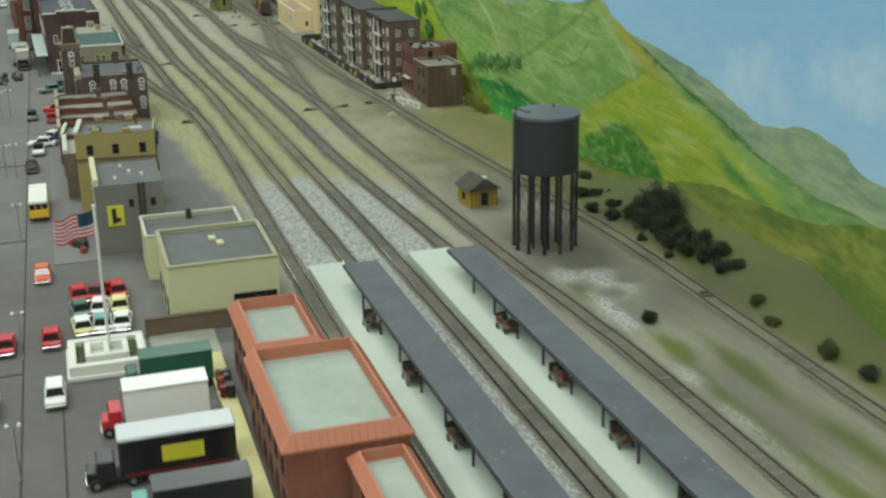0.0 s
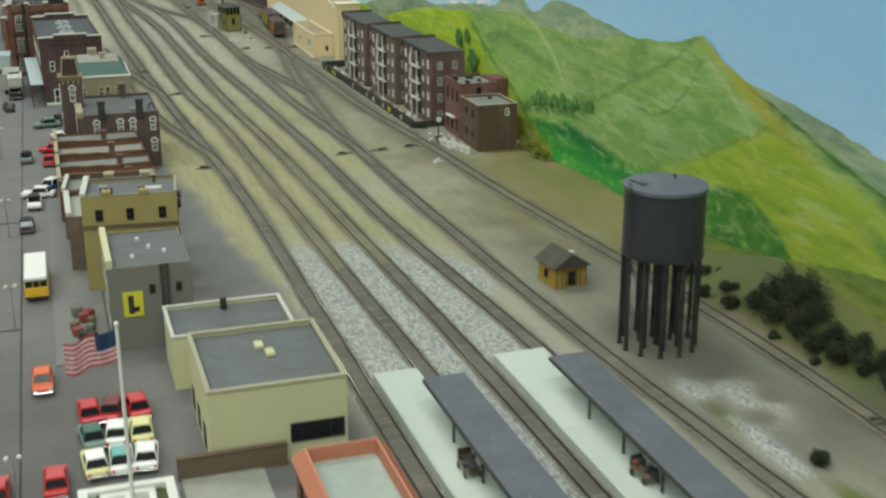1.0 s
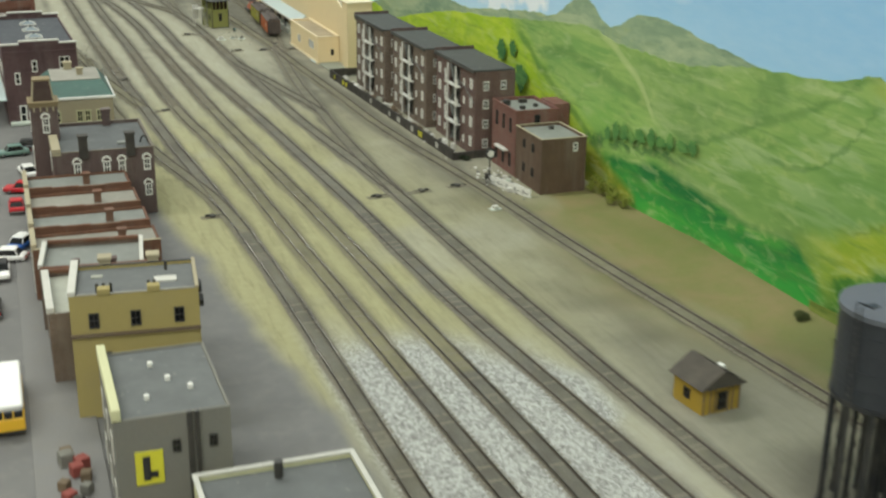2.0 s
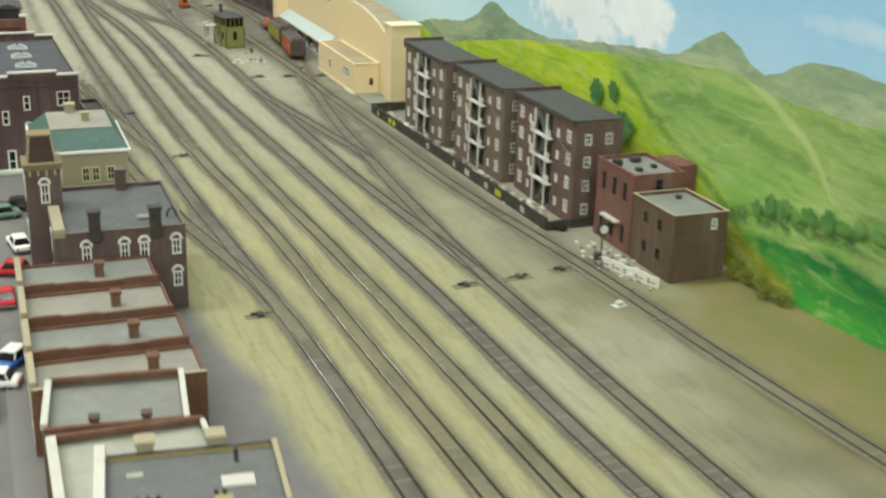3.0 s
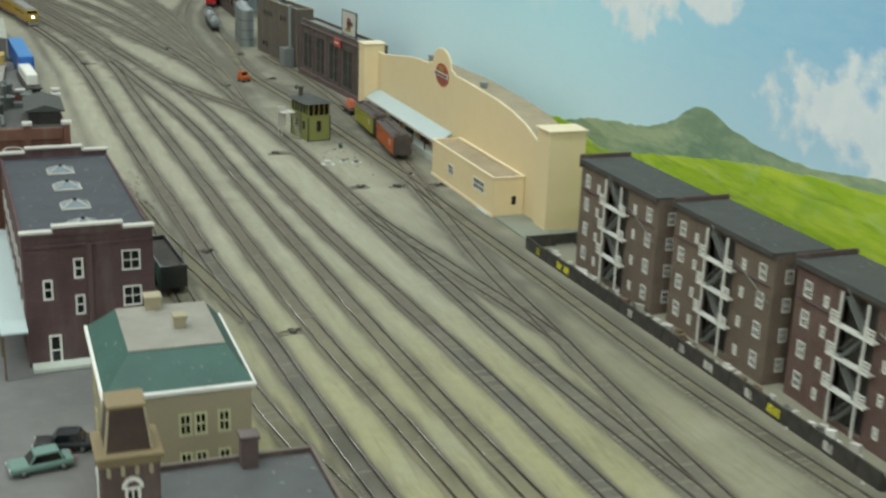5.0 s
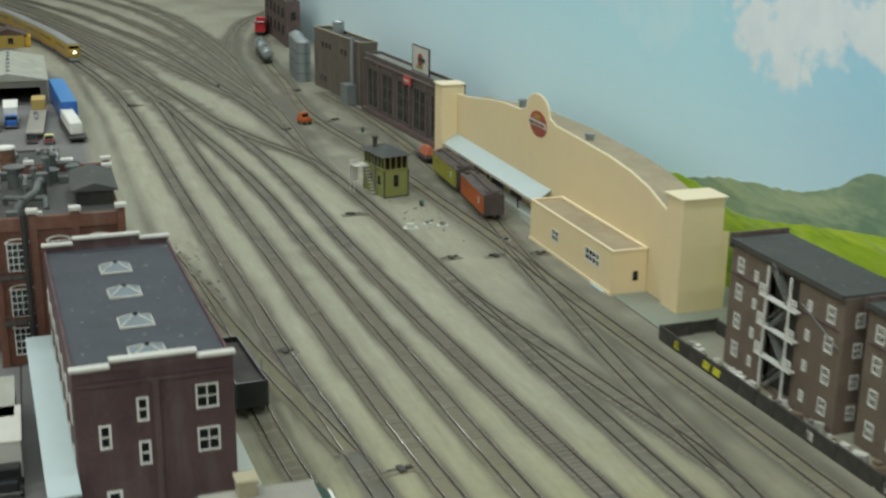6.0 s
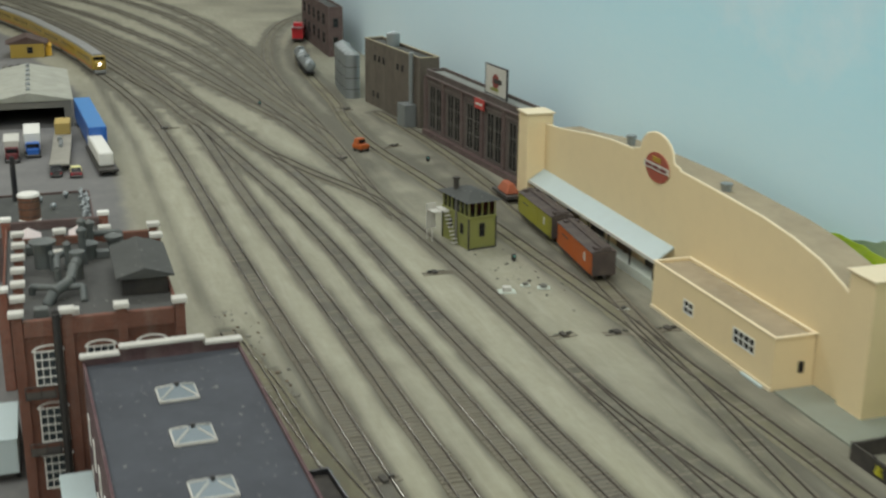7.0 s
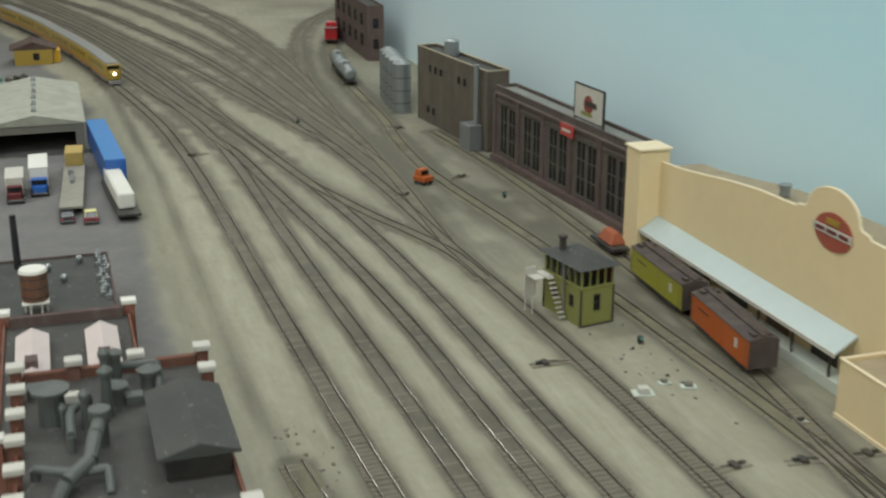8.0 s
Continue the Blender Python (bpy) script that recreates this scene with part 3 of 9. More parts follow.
    dust = m.mix(m.ramp(streak, [(0.48, (0, 0, 0, 1)), (0.8, (0.5, 0.5, 0.5, 1))]), dust, lin("b7b2a0"))
    dark_streak = m.noise(42, 5, 0.65, stretch=(2.6, 0.3, 1), distort=0.6)
    dust = m.mix(m.ramp(dark_streak, [(0.5, (0, 0, 0, 1)), (0.74, (0.28, 0.28, 0.28, 1))]), dust, lin("78735f"))
    sand = m.mix(mid, lin("928e68"), lin("aca782"))
    sand = m.mix(m.ramp(dark_streak, [(0.48, (0, 0, 0, 1)), (0.72, (0.5, 0.5, 0.5, 1))]), sand, lin("716c4c"))
    col = m.mix(sa.outputs[1], dust, sand)
    grass_c = m.mix(m.noise(300, 4), lin("6a6a34"), lin("8f8a50"))
    grass_c = m.mix(m.ramp(m.noise(24, 5), [(0.4, (0, 0, 0, 1)), (0.66, (1, 1, 1, 1))]), grass_c, lin("8c7d50"))
    col = m.mix(sb.outputs[0], col, grass_c)
    green_c = m.mix(m.noise(260, 4), lin("506826"), lin("6d8036"))
    green_c = m.mix(m.ramp(m.noise(20, 5), [(0.42, (0, 0, 0, 1)), (0.68, (0.5, 0.5, 0.5, 1))]), green_c, lin("7c763c"))
    col = m.mix(m.math("MULTIPLY", sb.outputs[1], 0.9), col, green_c)
    vor = m.node("TexVoronoi", Scale=420.0)
    m.link(m.co.outputs["Object"], vor.inputs["Vector"])
    gravel = m.mix(m.ramp(vor.outputs["Color"], [(0.2, (0, 0, 0, 1)), (0.8, (1, 1, 1, 1))]), lin("7d7c76"), lin("b9b9b2"))
    col = m.mix(sa.outputs[2], col, gravel)
    tar = m.mix(m.noise(14, 5), lin("666564"), lin("83817d"))
    tar = m.mix(m.ramp(m.noise(60, 4), [(0.5, (0, 0, 0, 1)), (0.8, (0.4, 0.4, 0.4, 1))]), tar, lin("8c8982"))
    col = m.mix(sa.outputs[0], col, tar)
    soot = m.mix(m.math("MULTIPLY", grain, 0.8), lin("47443c"), lin("635f56"))
    col = m.mix(m.math("MULTIPLY", za.outputs["Alpha"], 0.8), col, soot)
    m.bump(m.mix(sa.outputs[2], grain, vor.outputs["Distance"]), 0.5, 0.0011)
    me.materials.append(m.finish(col, 0.95, 0.0, 0.2))
    ob = new("ground", me)
    tagged(ob, "dusty tan model railway yard with grey paved street and patches of grass", "ground", kind="structure")


build_ground()


# ---- the painted backdrop ----
def sky_paint():
    m = Mat("painted_sky")
    sep = m.nt.nodes.new("ShaderNodeSeparateXYZ")
    m.link(m.co.outputs["Object"], sep.inputs[0])
    wob = m.noise(3.2, 4, stretch=(1, 1, 1.6))
    along = m.math("ADD", m.math("MULTIPLY", sep.outputs[1], 1 / 8.0), m.math("MULTIPLY", wob, 0.05))
    low = m.ramp(along, [(0.0, lin("a9cbe4")), (0.2, lin("a6cde6")), (0.36, lin("c8e2ee")), (0.45, lin("cfecf3")), (0.6, lin("d8eef3")), (1.0, lin("d6e6ea"))])
    high = m.ramp(along, [(0.0, lin("7fb2de")), (0.2, lin("86bae2")), (0.36, lin("90c4e4")), (0.45, lin("b4e6f2")), (0.6, lin("c8ebf4")), (1.0, lin("cbdfe6"))])
    up = m.math("ADD", m.math("MULTIPLY", sep.outputs[2], 2.6), m.math("MULTIPLY", wob, 0.35))
    col = m.mix(m.ramp(up, [(0.45, (0, 0, 0, 1)), (1.05, (1, 1, 1, 1))]), low, high)
    puff = m.noise(13, 6, 0.62, stretch=(1, 1, 1.15))

    def cloud(cy, cz, ry, rz):
        dy = m.math("DIVIDE", m.math("SUBTRACT", sep.outputs[1], cy), ry)
        dz = m.math("DIVIDE", m.math("SUBTRACT", sep.outputs[2], cz), rz)
        d = m.math("ADD", m.math("MULTIPLY", dy, dy), m.math("MULTIPLY", dz, dz))
        return m.math("SUBTRACT", 1.0, d)

    near = m.math("MAXIMUM", cloud(2.73, 0.255, 0.20, 0.070), m.math("MAXIMUM", cloud(2.55, 0.265, 0.13, 0.055), m.math("MAXIMUM", cloud(3.22, 0.345, 0.17, 0.075), cloud(3.05, 0.36, 0.10, 0.05))))
    dens = m.math("ADD", m.math("MULTIPLY", near, 0.42), m.math("MULTIPLY", m.math("SUBTRACT", puff, 0.5), 1.5))
    fac = m.ramp(dens, [(0.12, (0, 0, 0, 1)), (0.30, (0.95, 0.95, 0.95, 1))])
    thin = m.math("MAXIMUM", cloud(1.20, 0.235, 0.12, 0.060), m.math("MAXIMUM", cloud(1.02, 0.27, 0.14, 0.05), m.math("MAXIMUM", cloud(2.10, 0.31, 0.10, 0.014), cloud(3.55, 0.36, 0.30, 0.09))))
    haze = m.math("ADD", m.math("MULTIPLY", thin, 0.30), m.math("MULTIPLY", m.math("SUBTRACT", puff, 0.5), 1.1))
    fac = m.math("MAXIMUM", fac, m.ramp(haze, [(0.08, (0, 0, 0, 1)), (0.50, (0.4, 0.4, 0.4, 1))]))
    white = m.mix(m.noise(22, 4), lin("dbe4ea"), lin("fafbfa"))
    col = m.mix(fac, col, white)
    brush = m.noise(70, 3, stretch=(1, 0.35, 1.4))
    col = m.mix(m.math("MULTIPLY", brush, 0.2), col, lin("e8f0f2"))
    return m.finish(col, 0.85, 0.0, 0.2)


def hill_paint(name, dark, base, light, seed=0.0, accent="c6cf4a", shade_c="3d7a44", k=1.0):
    """Brushed paint: broad patches, slanting strokes in two directions, and a scatter of darker dabs."""
    m = Mat(name)

    def noise_on(scale, stretch, turn, detail=5, distort=0.8, dy=0.0):
        mp = m.node("Mapping")
        mp.inputs["Rotation"].default_value = (radians(turn), 0, 0)
        mp.inputs["Location"].default_value = (seed, seed * 2 + dy, dy)
        mp.inputs["Scale"].default_value = stretch
        m.link(m.co.outputs["Object"], mp.inputs["Vector"])
        n = m.node("TexNoise", Scale=scale, Detail=detail, Roughness=0.62, Distortion=distort)
        m.link(mp.outputs["Vector"], n.inputs["Vector"])
        return n.outputs["Fac"]

    def band(f, a, b, k=1.0):
        return m.ramp(f, [(a, (0, 0, 0, 1)), (b, (k, k, k, 1))])

    def tone(h):
        return shade(lin(h), k)

    patches = noise_on(4.5, (1, 1, 1), 20)
    gully = noise_on(9, (1, 0.5, 1.9), 35 + seed * 20, 6, 1.4)
    strokes = noise_on(38, (1, 0.35, 1.7), 48 + seed * 25, 4)
    cross = noise_on(52, (1, 0.4, 1.6), -28, 4, 0.5, 3.0)
    dabs = noise_on(30, (1, 1, 1.3), 0, 6, 0.4, 7.0)
    col = m.mix(band(patches, 0.38, 0.6), tone(dark), tone(base))
    col = m.mix(band(gully, 0.47, 0.64, 0.85), col, tone(light))
    col = m.mix(band(noise_on(7, (1, 0.6, 1.5), 40, 5, 1.0, 5.0), 0.53, 0.66, 0.75), col, tone(accent))
    col = m.mix(band(strokes, 0.48, 0.66, 0.55), col, tone(dark))
    col = m.mix(band(cross, 0.5, 0.68, 0.45), col, tone(light))
    col = m.mix(band(dabs, 0.6, 0.7, 0.35), col, tone(shade_c))
    return m.finish(col, 0.85, 0.0, 0.2)


BX = 0.802
back = thing("backdrop", "painted backdrop of blue sky, clouds and green hills", "backdrop", kind="structure")
sky = boxes((BX, BX + 0.01, -0.9, 6.0, -0.02, 0.50))
box(sky, 0, 0.01, 0, 2.1, -0.02, 0.50, pose(BX, 6.0, 0, 0, 0, -28))
part("sky_panel", sky, sky_paint(), back)


def hill(name, knots, depth, material, jag=0.004, seed=0):
    """A painted range: its skyline glides through the knots, with a slightly ragged edge."""
    rng = random.Random(seed)
    line = catmull([(y, z) for y, z in knots], 0.012)
    pts = [(p.x, max(0.0, p.y + rng.uniform(-jag, jag) * 0.4)) for p in line]
    bm = BM()
    slab_x = (BX - depth, BX - depth + 0.0008)
    rows = [[[bm.verts.new((x, y, h)) for y, h in ((y, -0.01), (y, z))] for y, z in pts] for x in slab_x]
    front, rear = rows
    for i in range(len(pts) - 1):
        bm.faces.new((front[i][0], front[i + 1][0], front[i + 1][1], front[i][1]))
        bm.faces.new((rear[i][1], rear[i + 1][1], rear[i + 1][0], rear[i][0]))
        bm.faces.new((front[i][1], front[i + 1][1], rear[i + 1][1], rear[i][1]))
    part(name, bm, material, back)


hill("far_mountains", [(-0.9, 0.20), (0.3, 0.24), (0.7, 0.22), (0.95, 0.168), (1.03, 0.188), (1.10, 0.197), (1.19, 0.181), (1.30, 0.208), (1.50, 0.236), (1.72, 0.24), (1.92, 0.255), (2.13, 0.272), (2.24, 0.24), (2.33, 0.272), (2.43, 0.228), (2.50, 0.224), (2.66, 0.205), (2.82, 0.187), (2.94, 0.194), (3.03, 0.212), (3.10, 0.178), (3.17, 0.157), (3.32, 0.137), (3.42, 0.112), (3.6, 0.06)], 0.0015, hill_paint("hill_grey_green", "7f9a80", "9fb492", "bcc9a0", 0.1, "b3bf86", "75927c", 0.85), seed=1)
def landscape_paint():
    """The painted green hills: soft-edged fields between brushed lines, given as height z over the distance y along the wall."""
    m = Mat("painted_green_hills")
    sep = m.nt.nodes.new("ShaderNodeSeparateXYZ")
    m.link(m.co.outputs["Object"], sep.inputs[0])
    Y0, Y1 = 0.8, 3.9

    def brushed(scale, turn, stretch, shift=0.0, detail=5):
        mp = m.node("Mapping")
        mp.inputs["Rotation"].default_value = (radians(turn), 0, 0)
        mp.inputs["Location"].default_value = (0, shift, shift)
        mp.inputs["Scale"].default_value = stretch
        m.link(m.co.outputs["Object"], mp.inputs["Vector"])
        n = m.node("TexNoise", Scale=scale, Detail=detail, Roughness=0.6, Distortion=0.7)
        m.link(mp.outputs["Vector"], n.inputs["Vector"])
        return n.outputs["Fac"]

    broad, fine = brushed(9, 20, (1, 1, 1)), brushed(45, 30, (1, 0.7, 1.3), 2.0)
    falling, rising = brushed(26, 40, (1, 0.28, 1.9), 1.0), brushed(24, -35, (1, 0.3, 1.8), 4.0)
    yy = m.math("ADD", sep.outputs[1], m.math("MULTIPLY", m.math("SUBTRACT", fine, 0.5), 0.035))
    zz = m.math("ADD", sep.outputs[2], m.math("MULTIPLY", m.math("SUBTRACT", broad, 0.5), 0.020))
    zz = m.math("ADD", zz, m.math("MULTIPLY", m.math("SUBTRACT", fine, 0.5), 0.012))
    t = m.math("DIVIDE", m.math("SUBTRACT", yy, Y0), Y1 - Y0)

    def grey(v):
        return (v, v, v, 1)

    def band(f, a, b, k=1.0):
        return m.ramp(f, [(a, grey(0)), (b, grey(k))])

    def height(knots):
        return m.math("MULTIPLY", m.ramp(t, [((y - Y0) / (Y1 - Y0), grey(z * 2 + 0.2)) for y, z in sorted(knots)]), 0.5)

    def over(knots):
        return m.math("SUBTRACT", m.math("ADD", zz, 0.1), height(knots))

    def below(knots, soft=0.012):
        d = m.math("DIVIDE", over(knots), soft)
        n = m.math("SUBTRACT", 0.5, d)
        n.node.use_clamp = True
        return n

    def between(a, b, soft=0.04):
        lo = m.math("DIVIDE", m.math("SUBTRACT", yy, a), soft)
        hi = m.math("DIVIDE", m.math("SUBTRACT", b, yy), soft)
        lo.node.use_clamp = hi.node.use_clamp = True
        return m.math("MULTIPLY", lo, hi)

    def line(knots, width, soft=0.03):
        d = m.math("DIVIDE", over(knots), width)
        n = m.math("SUBTRACT", 1.0, m.math("MULTIPLY", d, d))
        n.node.use_clamp = True
        ys = [k[0] for k in knots]
        return m.math("MULTIPLY", n, between(min(ys) - soft / 2, max(ys) + soft / 2, soft))

    def tone(h, k=0.84):
        return shade(lin(h), k)

    def lay(col, mask, colour, strength=1.0):
        return m.mix(m.math("MULTIPLY", mask, strength), col, colour)

    def mottled(a, b, f=None, lo=0.4, hi=0.62):
        return m.mix(band(f or broad, lo, hi), tone(a), tone(b))

    ridge = [(1.10, 0.078), (1.19, 0.112), (1.28, 0.145), (1.39, 0.172), (1.49, 0.206), (1.55, 0.232), (1.61, 0.260), (1.67, 0.276)]
    left = [(1.67, 0.276), (1.755, 0.230), (1.85, 0.187), (1.95, 0.144), (2.08, 0.089)]
    foot = [(1.49, 0.192), (1.53, 0.176), (1.60, 0.144), (1.70, 0.102), (1.81, 0.074), (1.93, 0.080), (2.08, 0.089)]
    col = mottled("7da25c", "98b96a")
    col = lay(col, band(falling, 0.46, 0.66), tone("b3c98a"), 0.55)
    col = lay(col, band(rising, 0.52, 0.7), tone("66904f"), 0.5)
    # rounded hill with a pale crease
    crest = [(1.9, 0.30), (2.06, 0.115), (2.105, 0.150), (2.15, 0.187), (2.22, 0.216), (2.30, 0.226), (2.42, 0.217), (2.6, 0.20)]
    slope = m.math("MULTIPLY", below(crest, 0.02), between(2.02, 2.62, 0.1))
    col = lay(col, slope, mottled("86b062", "a9c772", falling), 0.85)
    col = lay(col, m.math("MULTIPLY", below([(2.0, 0.13), (2.3, 0.13), (2.6, 0.12)], 0.06), between(2.02, 2.5, 0.1)), mottled("8cc05c", "a6cf74"), 0.7)
    col = lay(col, line([(2.10, 0.152), (2.36, 0.182), (2.46, 0.165)], 0.012, 0.08), tone("638f4c"), 0.55)
    col = lay(col, line([(2.09, 0.132), (2.105, 0.150), (2.15, 0.187), (2.19, 0.204), (2.22, 0.216), (2.27, 0.228)], 0.009), tone("cddb9a"), 0.6)
    # pyramid face of the mountain
    face = m.math("MULTIPLY", m.math("MULTIPLY", below(left, 0.01), between(1.50, 2.1, 0.03)), m.math("SUBTRACT", 1.0, below(foot, 0.012)))
    col = lay(col, face, mottled("83ab5c", "9dbd6c", rising), 0.9)
    col = lay(col, m.math("MULTIPLY", face, band(falling, 0.5, 0.62)), tone("b8cf96"), 0.55)
    col = lay(col, m.math("MULTIPLY", face, below([(1.5, 0.17), (1.66, 0.19), (1.8, 0.12), (2.1, 0.08)], 0.05)), tone("6f9f55"), 0.45)
    col = lay(col, line([(1.52, 0.185), (1.60, 0.232), (1.655, 0.255)], 0.008), tone("c3d3a0"), 0.4)
    col = lay(col, line([(1.655, 0.25), (1.70, 0.19), (1.75, 0.16), (1.83, 0.15)], 0.005), tone("5f8c4a"), 0.6)
    col = lay(col, line([(1.49, 0.192), (1.53, 0.176), (1.60, 0.144), (1.68, 0.110)], 0.006), tone("55803f"), 0.7)
    col = lay(col, line(left, 0.006), tone("5d8a48"), 0.45)
    # lime meadow under it, and the slope beyond the ridge
    lime = m.math("MULTIPLY", m.math("MULTIPLY", below(foot, 0.02), below(ridge, 0.02)), between(0.9, 1.78, 0.1))
    col = lay(col, lime, mottled("96b238", "b9c54c", falling), 0.95)
    beyond = m.math("MULTIPLY", m.math("SUBTRACT", 1.0, below(ridge, 0.02)), between(0.7, 1.60, 0.05))
    col = lay(col, beyond, mottled("78a05a", "94b56c", rising), 0.9)
    col = lay(col, m.math("MULTIPLY", beyond, band(falling, 0.5, 0.64)), tone("5b8450"), 0.6)
    col = lay(col, line([(1.06, 0.062), (1.15, 0.088), (1.22, 0.104), (1.29, 0.125)], 0.018, 0.08), tone("3f8a4e"), 0.75)
    col = lay(col, line([(1.11, 0.133), (1.19, 0.146), (1.35, 0.186), (1.45, 0.211), (1.54, 0.236)], 0.0045), tone("4d6b40"), 0.75)
    yellow = line(ridge, 0.017)
    col = lay(col, m.math("MULTIPLY", yellow, between(1.36, 1.70, 0.2)), tone("c8b234"), 0.85)
    col = lay(col, m.math("MULTIPLY", yellow, between(1.05, 1.45, 0.1)), tone("b4c64e"), 0.7)
    # dark green dell, brighter at its foot, and the wooded hump
    dell = m.math("MULTIPLY", below([(1.70, 0.03), (1.764, 0.070), (1.81, 0.064), (1.93, 0.068), (2.08, 0.078), (2.16, 0.066), (2.24, 0.052), (2.32, 0.02)], 0.012), between(1.68, 2.32, 0.04))
    deep = m.mix(band(m.math("ADD", zz, m.math("MULTIPLY", fine, 0.02)), 0.008, 0.07), tone("3fb54a", 0.85), tone("1f7c40", 0.8))
    deep = m.mix(band(rising, 0.5, 0.66, 0.6), deep, tone("62bb4c"))
    col = lay(col, dell, deep, 0.97)
    hump = m.math("MULTIPLY", below([(1.38, 0.02), (1.44, 0.066), (1.474, 0.089), (1.53, 0.106), (1.57, 0.102), (1.62, 0.092), (1.70, 0.05)], 0.010), between(1.38, 1.72, 0.04))
    col = lay(col, hump, mottled("3f7c34", "5d9440", fine, 0.4, 0.6), 0.95)
    # bright yellow-green hill with a shaded foot
    gold = [(2.23, 0.04), (2.28, 0.066), (2.353, 0.10), (2.43, 0.125), (2.48, 0.145), (2.56, 0.185), (2.68, 0.26), (3.9, 0.26)]
    side = below(gold, 0.05)
    side = m.math("MULTIPLY", side, between(2.20, 4.2, 0.06))
    bright = m.mix(band(falling, 0.42, 0.64), tone("a8c934", 0.9), tone("c9dc4c", 0.92))
    bright = m.mix(band(broad, 0.48, 0.68, 0.6), bright, tone("93ba48", 0.88))
    col = lay(col, side, bright)
    col = lay(col, line(gold[:6], 0.010), tone("4f8540"), 0.6)
    col = lay(col, m.math("MULTIPLY", line([(2.02, 0.10), (2.10, 0.096), (2.2, 0.082), (2.3, 0.06)], 0.014, 0.05), band(fine, 0.42, 0.55)), tone("3d7040"), 0.85)
    col = lay(col, m.math("MULTIPLY", below([(2.1, 0.01), (2.2, 0.035), (2.27, 0.05), (2.4, 0.03)], 0.015), between(2.12, 2.4, 0.04)), mottled("8a9c34", "b0ac3c", fine), 0.9)
    col = lay(col, band(fine, 0.54, 0.68), tone("c6d488"), 0.34)
    col = lay(col, band(brushed(34, 55, (1, 0.3, 1.7), 6.0), 0.53, 0.66), tone("5c8a44"), 0.38)
    col = lay(col, band(brushed(30, -20, (1, 0.35, 1.6), 8.0), 0.56, 0.68), tone("d2dfa4"), 0.35)
    return m.finish(col, 0.85, 0.0, 0.2)


hill("green_hills", [(0.80, 0.12), (1.05, 0.127), (1.12, 0.134), (1.19, 0.147), (1.27, 0.170), (1.36, 0.192), (1.44, 0.212), (1.52, 0.232), (1.60, 0.254), (1.66, 0.279), (1.73, 0.262), (1.90, 0.246), (2.02, 0.225), (2.14, 0.222), (2.22, 0.222), (2.30, 0.231), (2.42, 0.219), (2.54, 0.206), (2.66, 0.192), (2.80, 0.178), (2.92, 0.165), (3.06, 0.14), (3.20, 0.112), (3.29, 0.10), (3.36, 0.114), (3.43, 0.116), (3.54, 0.10), (3.75, 0.06)], 0.004, landscape_paint(), seed=2)
hill("olive_meadow", [(-0.9, 0.15), (0.4, 0.15), (0.8, 0.15), (0.95, 0.125), (1.06, 0.096), (1.16, 0.088), (1.27, 0.083), (1.36, 0.066), (1.46, 0.045), (1.56, 0.03), (1.72, 0.02)], 0.0085, hill_paint("hill_olive", "647d38", "81954a", "9ea857", 0.5, "a8a44e", "4c6a38", 0.85), seed=6)


# clumps of trees brushed on to the hills
def painted_tree(y, z, w, h, seed):
    rng = random.Random(seed)
    bm = BM()
    n = 34
    pts = []
    for k in range(n):
        a = 2 * math.pi * k / n
        r = 1 + rng.uniform(-0.3, 0.22)
        pts.append((y + 0.5 * w * r * math.cos(a), z + h * (0.5 + 0.5 * r * math.sin(a))))
    slab(bm, pts, BX - 0.0094, BX - 0.0088)
    part("painted_tree", bm, PAINTED_LEAF, back)


PAINTED_LEAF = hill_paint("painted_leaf_green", "3a6a3c", "4f8044", "6c9a54", 0.4, "7ea454", "33603a")
for k, (y, z, w, h) in enumerate(((2.621, 0.124, 0.034, 0.036), (2.572, 0.136, 0.026, 0.031), (2.535, 0.086, 0.05, 0.045), (2.165, 0.092, 0.026, 0.024), (2.145, 0.093, 0.02, 0.016), (2.12, 0.099, 0.028, 0.019), (2.09, 0.100, 0.02, 0.026), (2.065, 0.106, 0.03, 0.016), (2.04, 0.109, 0.018, 0.023), (2.01, 0.114, 0.03, 0.015), (1.985, 0.116, 0.02, 0.02), (2.19, 0.086, 0.02, 0.028), (2.215, 0.08, 0.02, 0.02))):
    painted_tree(y, z, w, h, k)


# ---- railway tracks ----
TIE = boxes((-0.0138, 0.0138, -0.0015, 0.0015, -0.0016, 0.0))
TIE = mesh_of(TIE, "tie", M["tie"], 0.0003)


def ballast_paint():
    m = Mat("track_ballast")
    at = m.nt.nodes.new("ShaderNodeAttribute")
    at.attribute_name = "dusty"
    vor = m.node("TexVoronoi", Scale=900.0)
    m.link(m.co.outputs["Object"], vor.inputs["Vector"])
    grain, mid = m.noise(1400, 3), m.noise(35, 5)
    col = m.mix(grain, lin("64625a"), lin("827f75"))
    col = m.mix(m.ramp(vor.outputs["Color"], [(0.3, (0, 0, 0, 1)), (0.9, (0.5, 0.5, 0.5, 1))]), col, lin("58554d"))
    col = m.mix(m.ramp(mid, [(0.4, (0, 0, 0, 1)), (0.75, (0.6, 0.6, 0.6, 1))]), col, lin("625d52"))
    dust = m.mix(mid, lin("7d7853"), lin("918b6c"))
    col = m.mix(m.math("MULTIPLY", at.outputs["Fac"], 0.85), col, dust)
    col = m.mix(m.ramp(m.noise(26, 4, stretch=(1, 0.35, 1)), [(0.42, (0, 0, 0, 1)), (0.7, (0.6, 0.6, 0.6, 1))]), col, lin("4f4b43"))
    m.bump(grain, 0.5, 0.001)
    return m.finish(col, 0.95, 0.0, 0.2)


BALLAST = ballast_paint()
LAID = []


